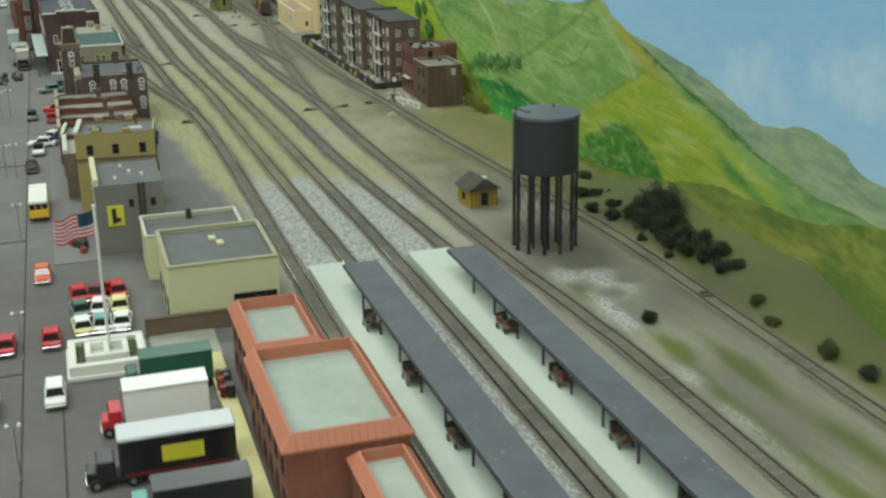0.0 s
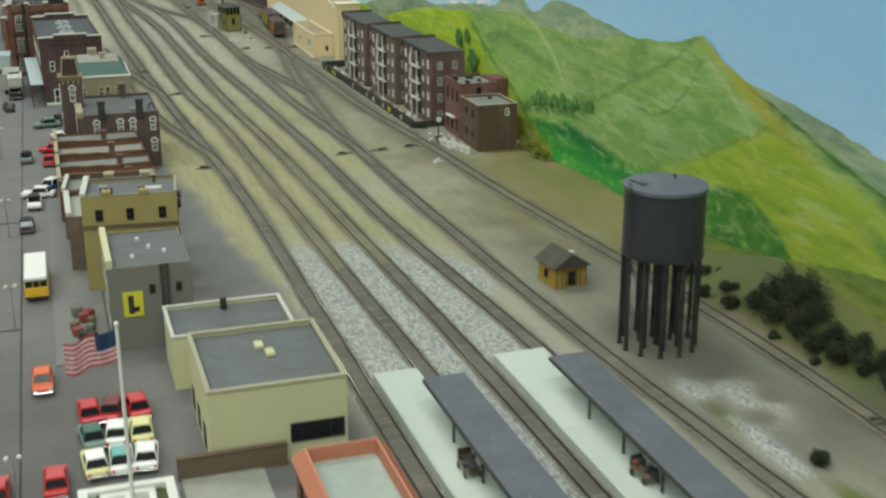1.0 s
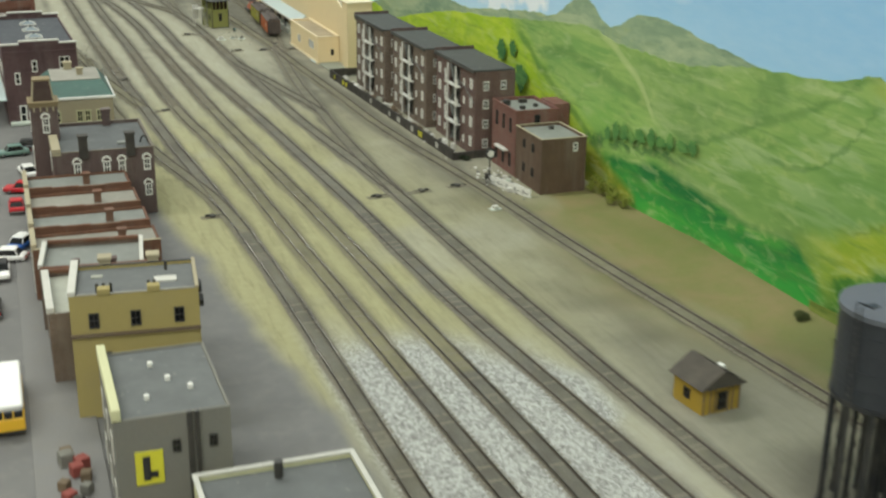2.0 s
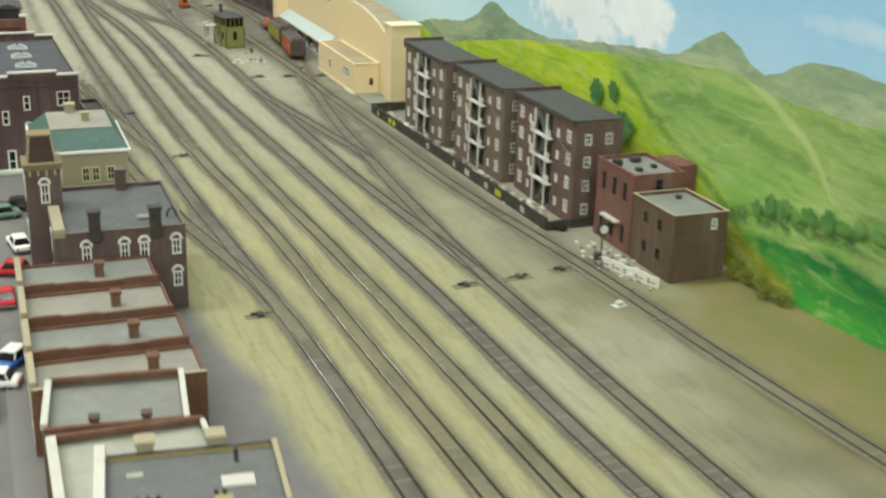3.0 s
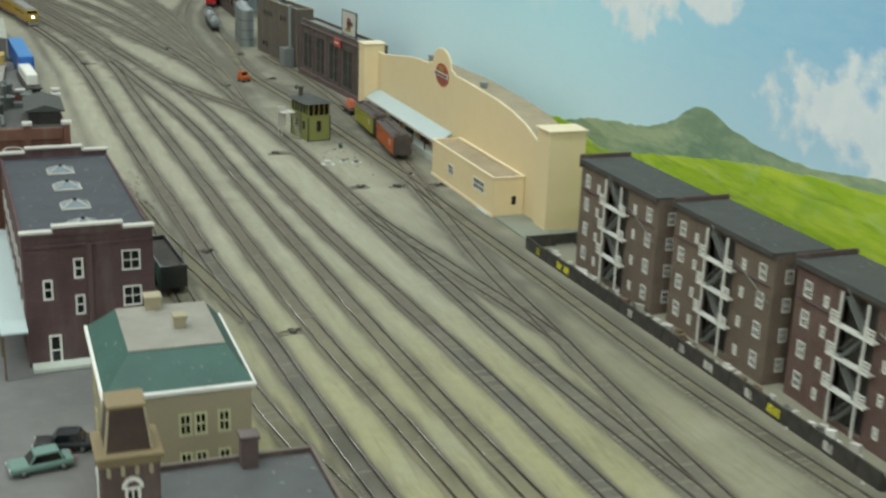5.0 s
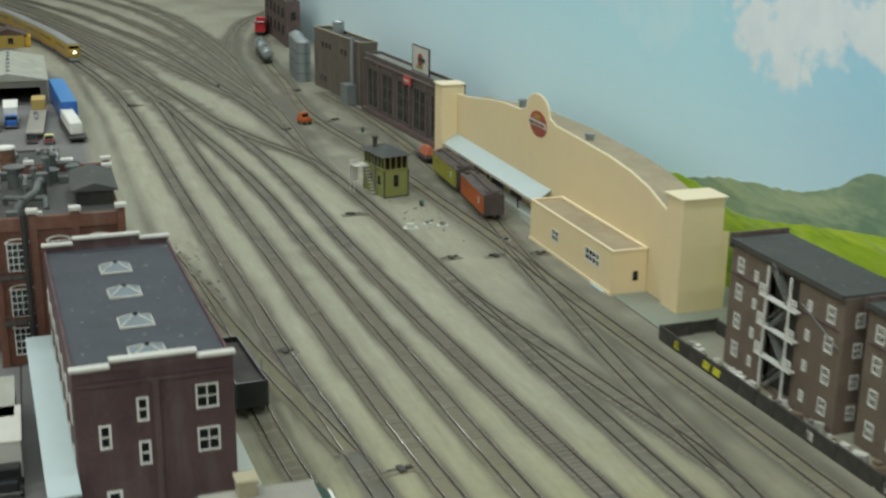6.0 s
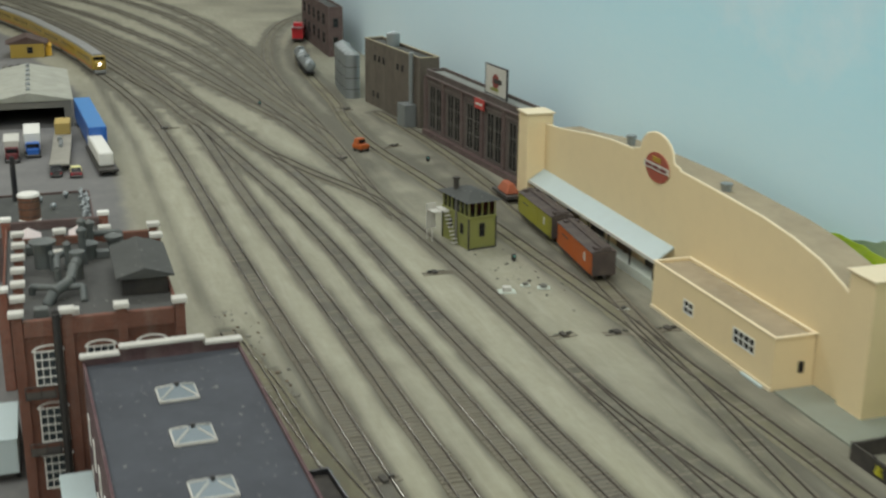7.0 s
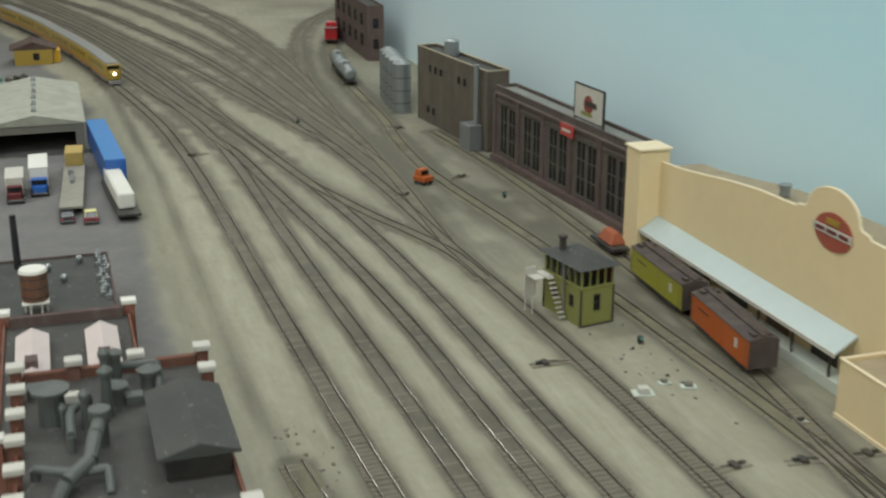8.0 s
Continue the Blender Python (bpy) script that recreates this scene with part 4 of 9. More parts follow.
def track(pts, label, near=None, dusty=lambda y: 0.2, bare=None, top="rail_top"):
    """A track along pts. near: where its ties are pieces of their own; dusty: how far sand covers the ballast; bare: where ties show."""
    line = catmull(pts, 0.012)
    tr = thing("railway_track", label, "railway track", line[0].x, line[0].y, 0, group="yard tracks")
    o = line[0].copy()
    lift = 0.00006 * len(LAID)
    LAID.append(tr)
    nrm = []
    for i in range(len(line)):
        d = (line[min(i + 1, len(line) - 1)] - line[max(i - 1, 0)]).normalized()
        nrm.append(Vector((d.y, -d.x)))
    rg = random.Random(len(LAID))
    bm = BM()
    lay = bm.verts.layers.float.new("dusty")
    prev = None
    for p, n in zip(line, nrm):
        ring = []
        for u, z in ((-0.0150, -0.0014), (-0.0118, 0.0003), (0.0, 0.0005), (0.0118, 0.0003), (0.0150, -0.0014)):
            u *= 0.74 + 0.26 * min(1, max(0, (p.y - 1.6) / 0.35))
            c = p - o + n * (u + rg.uniform(-0.0007, 0.0007))
            v = bm.verts.new((c.x, c.y, z + lift))
            v[lay] = min(1.0, max(0.0, dusty(p.y) + rg.uniform(-0.12, 0.12)))
            ring.append(v)
        if prev:
            for k in range(4):
                bm.faces.new((prev[k], ring[k], ring[k + 1], prev[k + 1]))
        prev = ring
    part("ballast", bm, BALLAST, tr, "grey dusty ballast", smooth=True)
    for side in (-1, 1):
        bm = BM()
        rings = []
        for p, n in zip(line, nrm):
            q, ring = p - o, []
            for du, z in ((-0.0008, -0.001), (-0.00065, 0.0026), (-0.0003, 0.0030), (0.0003, 0.0030), (0.00065, 0.0026), (0.0008, -0.001)):
                c = q + n * (side * 0.00825 + du)
                ring.append(bm.verts.new((c.x, c.y, z)))
            rings.append(ring)
        for a, b in zip(rings, rings[1:]):
            for k in range(5):
                f = bm.faces.new((a[k], b[k], b[k + 1], a[k + 1]))
                f.material_index = 1 if 0 < k < 4 else 0
        part("rail", bm, [M["rail_side"], M[top]], tr)
    # sleepers at an even pitch
    pitch, carry, spots = 0.0078, 0.0, []
    for i in range(len(line) - 1):
        seg = (line[i + 1] - line[i]).length
        s = carry
        while s < seg:
            spots.append((line[i].lerp(line[i + 1], s / seg), math.atan2(nrm[i].y, nrm[i].x)))
            s += pitch
        carry = s - seg
    rest = [], []
    made = 0
    for p, a in spots:
        up = 0.0001 + rg.uniform(-0.0004, 0.0006) + lift
        if bare and bare[0] < p.y < bare[1]:
            up += 0.0011 * min(1, (p.y - bare[0]) / 0.12, (bare[1] - p.y) / 0.12)
        m = Matrix.Translation((p.x - o.x, p.y - o.y, up)) @ Matrix.Rotation(a + rg.uniform(-0.02, 0.02), 4, "Z")
        if near and near[0] < p.y < near[1] and made < 300:
            made += 1
            ob = new("tie", TIE)
            ob.parent = tr
            ob.matrix_basis = m
        else:
            k = len(rest[0])
            rest[0].extend([m @ v.co for v in TIE.vertices])
            rest[1].extend([[k + v for v in f.vertices] for f in TIE.polygons])
    if rest[0]:
        me = bpy.data.meshes.new("tie_run")
        me.from_pydata([tuple(v) for v in rest[0]], [], rest[1])
        me.materials.append(M["tie"])
        tagged(part("tie_run", me, None, tr), kind="stuff")
    return tr


# ---- buildings ----
def wall_mesh(bm, L, H, T, openings, m, x0=0.0):
    """A wall of length L along x, outside towards -y, in one piece, with openings (u0, u1, v0, v1) cut right through."""
    us = sorted({0.0, L, *(round(max(0, min(L, v)), 6) for o in openings for v in o[:2])})
    vs = sorted({0.0, H, *(round(max(0, min(H, v)), 6) for o in openings for v in o[2:4])})
    solid = set()
    for i in range(len(us) - 1):
        for k in range(len(vs) - 1):
            cu, cv = (us[i] + us[i + 1]) / 2, (vs[k] + vs[k + 1]) / 2
            if not any(o[0] < cu < o[1] and o[2] < cv < o[3] for o in openings):
                solid.add((i, k))
    made = {}

    def vert(i, k, s):
        if (i, k, s) not in made:
            made[i, k, s] = bm.verts.new(m @ Vector((us[i] + x0, T * s, vs[k])))
        return made[i, k, s]

    for i, k in solid:
        for s in (0, 1):
            bm.faces.new([vert(a, b, s) for a, b in ((i, k), (i + 1, k), (i + 1, k + 1), (i, k + 1))])
        for (di, dk), (p, q) in (((-1, 0), ((i, k), (i, k + 1))), ((1, 0), ((i + 1, k), (i + 1, k + 1))), ((0, -1), ((i, k), (i + 1, k))), ((0, 1), ((i, k + 1), (i + 1, k + 1)))):
            if (i + di, k + dk) not in solid:
                bm.faces.new((vert(*p, 0), vert(*q, 0), vert(*q, 1), vert(*p, 1)))


WINDOWS = {}


def window_meshes(w, h, style):
    key = (round(w, 4), round(h, 4), style)
    if key not in WINDOWS:
        frame_m, bars_u, bars_v, arch, bw = {
            "sash": (M["white"], 0, 1, 0, 0.0013), "pair": (M["white"], 1, 1, 0, 0.0010), "cream_pair": (M["cream"], 1, 1, 0, 0.0012), "grid": (M["white_dull"], 3, 3, 0, 0.0006), "arch": (M["white"], 1, 1, 1, 0.0013), "arch_grid": (M["white"], 3, 3, 1, 0.0008),
            "dark": (M["dark_iron"], 1, 1, 0, 0.0008), "shop": (M["white_dull"], 2, 0, 0, 0.0008), "panes": (M["white"], 3, 1, 0, 0.0008), "door": (M["white"], 0, 1, 0, 0.0016), "strip": (M["black"], 3, 0, 0, 0.0007), "bay": (M["bay_frame"], 1, 2, 0, 0.0009)}[style]
        bm = BM()
        o = bw * 0.4
        W, H = w + 2 * o, h + 2 * o
        ubars = [o + w * (i + 1) / (bars_u + 1) for i in range(bars_u)]
        vbars = [o + h * (i + 1) / (bars_v + 1) for i in range(bars_v)]
        ue = [bw + o] + [e for c in ubars for e in (c - bw * 0.4, c + bw * 0.4)] + [W - bw - o]
        ve = [bw + o] + [e for c in vbars for e in (c - bw * 0.4, c + bw * 0.4)] + [H - bw - o]
        holes = [(ue[a], ue[a + 1], ve[b], ve[b + 1]) for a in range(0, len(ue), 2) for b in range(0, len(ve), 2)]
        wall_mesh(bm, W, H, 0.0019, holes, pose(-W / 2, -0.0008, -o))
        hood = None
        if arch:
            hb, n, r = BM(), 10, w / 2 + bw
            rise = 0.42 if style == "arch_grid" else 1.15
            rings = []
            for i in range(n + 1):
                a = math.pi * i / n
                rings.append([hb.verts.new((k * math.cos(a), y, h + k * rise * math.sin(a))) for k, y in ((r - 0.0012, -0.0012), (r + 0.0012, -0.0012), (r + 0.0012, 0.0006), (r - 0.0012, 0.0006))])
            for p, q in zip(rings, rings[1:]):
                for k in range(4):
                    hb.faces.new((p[k], p[(k + 1) % 4], q[(k + 1) % 4], q[k]))
            hb.faces.new(rings[0]), hb.faces.new(rings[-1])
            hood = mesh_of(hb, "window_hood", frame_m)
        fm = mesh_of(bm, "window", frame_m)
        gm = mesh_of(boxes((-w / 2, w / 2, 0.0006, 0.001, 0, h)), "pane", M["glass_grey"] if style in ("grid", "shop", "arch_grid") else M["glass"])
        WINDOWS[key] = fm, gm, hood
    return WINDOWS[key]


class Building:
    def __init__(self, name, label, category, x0, x1, y0, y1, h, wall, rz=0.0, T=0.0022, group=""):
        self.b = thing(name, label, category, (x0 + x1) / 2, (y0 + y1) / 2, 0, rz, group)
        self.w, self.d, self.h, self.T, self.wall = x1 - x0, y1 - y0, h, T, wall
        self.win = []

    def windows(self, side, us, vs, w, h, style="sash"):
        for u in us:
            for v in vs:
                self.win.append((side, u, v, w, h, style))
        return self

    def done(self, roof=None, roof_z=None, cope=None, cope_h=0.0016, cope_w=0.0035, walls=None):
        w, d, T = self.w, self.d, self.T
        sides = {"S": (w, pose(-w / 2, -d / 2, 0)), "E": (d - 2 * T, pose(w / 2, -d / 2 + T, 0, 0, 0, 90)), "N": (w, pose(w / 2, d / 2, 0, 0, 0, 180)), "W": (d - 2 * T, pose(-w / 2, d / 2 - T, 0, 0, 0, -90))}
        for s, (L, m) in sides.items():
            if walls and s not in walls:
                continue
            wins = [q for q in self.win if q[0] == s]
            cuts = [(u - a / 2, u + a / 2, v, v + b) for _, u, v, a, b, st in wins]
            bm = BM()
            wall_mesh(bm, L, self.h, T, cuts, m)
            wl = part("wall", bm, self.wall, self.b)
            for _, u, v, a, b, st in wins:
                if st == "void":
                    continue
                fm, gm, hood = window_meshes(a, b, st)
                ob = part("door" if st == "door" else "window", fm, None, self.b)
                ob.matrix_basis = m @ pose(u, 0, v)
                part("pane", gm, None, ob)
                if hood:
                    part("window_hood", hood, None, ob)
        rz_ = self.h - 0.006 if roof_z is None else roof_z
        part("roof", boxes((-w / 2 + T, w / 2 - T, -d / 2 + T, d / 2 - T, rz_ - 0.002, rz_)), roof or M["roof_grey"], self.b)
        if cope:
            c, z = cope_w, self.h
            for s in ((-w / 2 - 0.0012, w / 2 + 0.0012, -d / 2 - 0.0012, -d / 2 + c, z, z + cope_h), (-w / 2 - 0.0012, w / 2 + 0.0012, d / 2 - c, d / 2 + 0.0012, z, z + cope_h),
                      (-w / 2 - 0.0012, -w / 2 + c, -d / 2 + c, d / 2 - c, z, z + cope_h), (w / 2 - c, w / 2 + 0.0012, -d / 2 + c, d / 2 - c, z, z + cope_h)):
                part("coping", boxes(s), cope, self.b, bevel=0.0004)
        return self

    def add(self, name, bm, material, label="", bevel=0.0, smooth=False):
        return part(name, bm, material, self.b, label, bevel, smooth)


def chimney(b, x, y, z, w, h, material):
    bm = boxes((x - w / 2, x + w / 2, y - w / 2, y + w / 2, z - 0.004, z + h))
    box(bm, x - w / 2 - 0.0012, x + w / 2 + 0.0012, y - w / 2 - 0.0012, y + w / 2 + 0.0012, z + h, z + h + 0.003)
    b.add("chimney", bm, material, bevel=0.0003)


def pole_between(p, q, r, material, name, parent):
    bm = BM()
    rod(bm, p, q, r)
    return part(name, bm, material, parent)


# passenger station with terracotta copings
def tiled_rim(b, z, rise=0.011, lean=0.009, over=0.003):
    """A slanting rim of terracotta tiles round a flat roof, its outer edge low and its inner edge high."""
    w, d = b.w / 2 + over, b.d / 2 + over
    for ax, ay, bx, by in ((-w, -d, w, -d), (w, -d, w, d), (w, d, -w, d), (-w, d, -w, -d)):
        def corner(x, y, k):
            return (x - math.copysign(k, x), y - math.copysign(k, y))
        bm = BM()
        ring = []
        for x, y in ((ax, ay), (bx, by)):
            o, i, q = corner(x, y, 0), corner(x, y, lean), corner(x, y, lean + 0.0016)
            ring.append([bm.verts.new((*o, z - 0.002)), bm.verts.new((*o, z)), bm.verts.new((*i, z + rise)), bm.verts.new((*q, z + rise)), bm.verts.new((*q, z - 0.004)), bm.verts.new((*corner(x, y, over + 0.0004), z - 0.002))])
        for k in range(6):
            bm.faces.new((ring[0][k], ring[0][(k + 1) % 6], ring[1][(k + 1) % 6], ring[1][k]))
        bm.faces.new(ring[0]), bm.faces.new(ring[1])
        b.add("coping", bm, M["terracotta"])
        # tile ribs down the slope
        bm = BM()
        run = math.hypot(bx - ax, by - ay)
        n = max(2, int(run / 0.006))
        for i in range(1, n):
            t = i / n
            x, y = ax + (bx - ax) * t, ay + (by - ay) * t
            ex, ey = (0, -math.copysign(lean, ay)) if ay == by else (-math.copysign(lean, ax), 0)
            if min(t, 1 - t) * run > lean:
                rod(bm, (x, y, z + 0.0002), (x + ex, y + ey, z + rise), 0.0005, 5)
        b.add("tile_rib", bm, M["terracotta"])


st = Building("station_building", "brick passenger station with terracotta copings and pale flat roof", "station", 0.139, 0.241, 0.780, 0.966, 0.068, M["brick_red"])
st.windows("W", [0.02, 0.05, 0.08, 0.11, 0.14, 0.17], [0.012, 0.042], 0.010, 0.016, "dark").windows("E", [0.02, 0.06, 0.10, 0.14, 0.17], [0.012, 0.04], 0.010, 0.016)
st.done(M["roof_mint"], 0.0668)
tiled_rim(st, 0.068)
st = Building("station_wing", "brick station wing with terracotta coping, pale roof", "station", 0.144, 0.214, 0.972, 1.102, 0.066, M["brick_red"])
st.windows("W", [0.02, 0.05, 0.08, 0.105], [0.012, 0.04], 0.010, 0.016, "dark").windows("E", [0.03, 0.08], [0.012, 0.04], 0.010, 0.016)
st.done(M["roof_mint"], 0.0645)
tiled_rim(st, 0.066)
st = Building("station_wing", "lower brick station wing beside the platform", "station", 0.190, 0.237, 0.45, 0.776, 0.054, M["brick_red"])
st.windows("W", [0.04, 0.1, 0.16, 0.22, 0.28], [0.01, 0.034], 0.010, 0.015, "dark").windows("E", [0.05, 0.15, 0.25], [0.01], 0.010, 0.02)
st.done(M["roof_mint"], 0.0525)
tiled_rim(st, 0.054, 0.009, 0.008)

# cream depot with grey roof, and its lower rear part
dp = Building("cream_depot", "cream low building with dark grey felt roof", "depot", 0.093, 0.214, 1.222, 1.360, 0.075, M["cream"])
dp.windows("S", [0.094], [0.018], 0.048, 0.018, "strip").windows("W", [0.02, 0.06, 0.10], [0.008], 0.012, 0.022, "dark")
dp.done(M["roof_mid"], 0.0715, painted("weathered_cream_coping", "a9a588", 0.8, 0.3), 0.002, 0.0035)
dp.add("roof_vent", boxes((-0.004, 0.004, 0.02, 0.034, 0.0715, 0.075), (0.003, 0.011, 0.0, 0.014, 0.0715, 0.075)), M["cream"], "pale roof vents", 0.0005)
dp = Building("cream_depot_annex", "cream rear annex with grey roof and white parapet", "depot", 0.082, 0.204, 1.402, 1.490, 0.056, M["cream"])
dp.done(M["roof_mid"], 0.0525, M["white_dull"], 0.002, 0.003)
bm = BM()
cyl(bm, 0.0, 0.03, 0.052, 0.066, 0.0035, 0.0035, 12)
dp.add("flue", bm, M["dark_iron"], "dark roof stack")

# grey-brown shop with a yellow wall sign
sh = Building("corner_shop", "grey-brown rendered corner building with yellow wall sign", "shop building", 0.030, 0.117, 1.522, 1.648, 0.094, M["concrete_grey"])
sh.windows("S", [0.045, 0.073], [0.062], 0.006, 0.010, "dark").windows("W", [0.02, 0.06, 0.1], [0.008, 0.05], 0.014, 0.022, "shop")
sh.done(M["roof_mid"], 0.0925)
sh.add("parapet", boxes((-0.0445, -0.0375, -0.063, 0.063, 0.0925, 0.103)), M["cream"], "pale front parapet", 0.0006)
sh.add("sign_board", boxes((-0.030, -0.009, -0.0642, -0.063, 0.038, 0.066)), M["sign_yellow"], "yellow painted sign board", 0.0003)
sh.add("sign_mark", boxes((-0.0245, -0.019, -0.0650, -0.0642, 0.042, 0.062), (-0.0195, -0.0135, -0.0650, -0.0642, 0.044, 0.049)), M["black"], "dark figure shape on the sign")
sh.add("downpipe", boxes((0.0105, 0.0145, -0.0655, -0.063, 0.0, 0.0945), (0.0165, 0.0195, -0.0655, -0.063, 0.0, 0.0945)), M["dark_iron"], "dark downpipes")
for px, py in ((-0.015, -0.03), (0.005, 0.0), (0.02, -0.02), (-0.005, 0.03)):
    sh.add("roof_vent", boxes((px - 0.002, px + 0.002, py - 0.002, py + 0.002, 0.092, 0.0965)), M["white"], "small white roof vent", 0.0003)

# ochre building
oc = Building("ochre_building", "ochre plaster two-storey building with dark felt roof", "building", 0.017, 0.129, 1.717, 1.793, 0.119, M["yellow_ochre"], -6.0)
oc.windows("S", [0.020, 0.056, 0.094], [0.088], 0.0085, 0.014, "dark").windows("S", [0.028, 0.080], [0.05], 0.009, 0.014, "dark").windows("E", [0.022, 0.050], [0.085, 0.045], 0.009, 0.015, "dark").windows("W", [0.02, 0.05], [0.08, 0.04], 0.01, 0.016, "dark")
oc.done(M["roof_mid"], 0.1165)
oc.add("street_parapet", boxes((-0.0570, -0.0500, -0.0380, 0.0470, 0.1191, 0.1235)), M["white_dull"], "pale street parapet", 0.0005)
oc.add("side_parapet", boxes((0.0530, 0.0565, -0.0378, 0.0378, 0.1191, 0.1215)), M["stone"], "pale side parapet", 0.0004)
oc.add("edge_flashing", boxes((-0.0495, 0.0525, -0.0385, -0.0355, 0.1191, 0.1203)), M["roof_stone"], "grey roof edge", 0.0004)
oc.add("edge_flashing", boxes((-0.0495, 0.0525, 0.0355, 0.0385, 0.1191, 0.1203)), M["dark_iron"], "dark roof edge", 0.0004)
oc.add("roof_patch", boxes((0.018, 0.038, -0.010, 0.003, 0.1165, 0.1178)), M["white_dull"], "white roof patch")
oc.add("roof_patch", boxes((-0.038, -0.028, 0.012, 0.018, 0.1165, 0.1174)), M["roof_pale"], "pale roof patch")
for px, py in ((-0.032, -0.026), (-0.026, -0.026), (-0.020, -0.026), (0.013, -0.026), (0.018, -0.026), (0.029, 0.022)):
    bm = BM()
    cyl(bm, px, py, 0.116, 0.1255, 0.0014, 0.0014, 10)
    oc.add("vent_pipe", bm, M["dark_iron"])
for u in (-0.026, 0.017):
    oc.add("parapet_pier", boxes((u - 0.0055, u + 0.0055, -0.0395, -0.0300, 0.1191, 0.1245)), M["yellow_ochre"], "ochre parapet pier", 0.0004)
for u in (-0.026, 0.018):
    chimney(oc, u, 0.0435, 0.070, 0.0105, 0.054, M["stone"])
oc.add("cornice", boxes((-0.0565, 0.0565, -0.0405, -0.0381, 0.080, 0.083)), M["brown_wood"], "brown cornice band")
for py in (-0.018, 0.016):
    bm = BM()
    cyl(bm, 0, 0, -0.002, 0.004, 0.0065, 0.0065, 16, pose(0.0565, py, 0.1, 0, 90, 0))
    oc.add("round_vent", bm, M["black"], "round dark wall vent")

# low shop roofs between
lo = Building("low_shop", "low shop with pale grey roof and cream street parapet", "shop building", -0.003, 0.108, 1.806, 1.921, 0.072, M["brick_apt"])
lo.done(M["roof_pale"], 0.068)
lo.add("rear_wall", boxes((-0.0550, 0.0550, 0.0535, 0.0572, 0.0722, 0.0765)), M["brick_rust"], "low brick rear parapet", 0.0004)
lo.add("side_parapet", boxes((0.0520, 0.0562, -0.055, 0.0530, 0.0722, 0.0755)), M["white_dull"], "pale side parapet", 0.0004)
lo.add("street_parapet", boxes((-0.0575, -0.0500, -0.0575, 0.0530, 0.0722, 0.0780)), M["white_dull"], "cream street parapet", 0.0006)
lo = Building("low_shop", "low shop with grey roof and brick parapets", "shop building", -0.002, 0.104, 1.935, 2.022, 0.068, M["brick_apt"], -6.0)
lo.done(M["roof_grey"], 0.064)
lo.add("side_parapet", boxes((0.0490, 0.0535, -0.0420, 0.0435, 0.0682, 0.0720)), M["white_dull"], "pale side parapet", 0.0005)
lo.add("party_wall", boxes((-0.0520, 0.0485, -0.0440, -0.0400, 0.0682, 0.0715)), M["brick_rust"], "thin brick party wall", 0.0004)
lo.add("party_wall", boxes((-0.0520, 0.0485, 0.0395, 0.0435, 0.0682, 0.0725)), M["brick_rust"], "thin brick party wall", 0.0004)
lo.add("street_parapet", boxes((-0.0545, -0.0490, -0.0390, 0.0390, 0.0682, 0.0735)), M["white_dull"], "cream street parapet", 0.0006)
for u in (-0.016, 0.022):
    chimney(lo, u, -0.0365, 0.064, 0.006, 0.009, M["brick_dark"])

# a terrace of four brick shops with stepped party walls
for k, (y0, y1) in enumerate(((2.031, 2.097), (2.100, 2.166), (2.169, 2.242), (2.245, 2.318))):
    h = 0.056 + 0.003 * k
    ro = Building("terrace_shop", "brick terrace shop with grey roof and stepped brick party wall", "shop building", -0.010, 0.130 - 0.003 * k, y0, y1, h, M["brick_rust"], group="terrace of shops")
    ro.windows("E", [0.018, 0.045], [0.018], 0.010, 0.016, "dark").windows("W", [0.018, 0.045], [0.006, 0.034], 0.012, 0.016, "shop")
    ro.done(M["roof_grey"] if k % 2 else M["roof_stone"], h - 0.003)
    w, d = ro.w, ro.d
    for i in range(4):
        top = h + (0.0050, 0.0036, 0.0026, 0.0034)[i]
        ro.add("party_wall", boxes((-w / 2 + i * w / 4, -w / 2 + (i + 1) * w / 4, -d / 2 - 0.0005, -d / 2 + 0.0026, h + 0.0002, top)), M["brick_rust"], bevel=0.0003)
        ro.add("coping", boxes((-w / 2 + i * w / 4, -w / 2 + (i + 1) * w / 4, -d / 2 - 0.0009, -d / 2 + 0.0030, top + 0.0001, top + 0.0007)), M["stone"] if k == 0 else M["brick_rust"])
    ro.add("front_parapet", boxes((-w / 2 - 0.001, -w / 2 + 0.005, -d / 2 + 0.0045, d / 2 + 0.001, h, h + 0.010)), M["stone"], "cream street parapet", 0.0006)
    chimney(ro, 0.012 + 0.006 * (3 - k), -0.004, h - 0.003, 0.0085, 0.012, M["brick_rust"])

# dark brick building with arched windows and a square tower
dk = Building("dark_brick_hall", "dark brick hall with arched white windows and slate roof", "hall", 0.030, 0.161, 2.322, 2.490, 0.093, M["brick_dark"])
dk.windows("S", [0.030, 0.068, 0.088], [0.062], 0.0085, 0.016, "arch").windows("S", [0.121], [0.062, 0.026], 0.0085, 0.016, "arch").windows("S", [0.03, 0.075], [0.02], 0.0085, 0.016, "arch").windows("E", [0.03, 0.08, 0.13], [0.058, 0.02], 0.009, 0.018, "arch").windows("W", [0.03, 0.1], [0.055, 0.015], 0.009, 0.018, "arch")
dk.done(M["roof_slate"], 0.0895, painted("grey_brown_coping", "6f665a", 0.85, 0.3), 0.0012, 0.0022)
dk.add("parapet", boxes((-0.0665, -0.055, -0.085, 0.0, 0.0895, 0.099)), M["stone"], "cream street parapet", 0.0006)
chimney(dk, -0.026, -0.083, 0.088, 0.0115, 0.025, M["wall_dark"])
chimney(dk, 0.035, -0.083, 0.088, 0.0115, 0.025, M["wall_dark"])
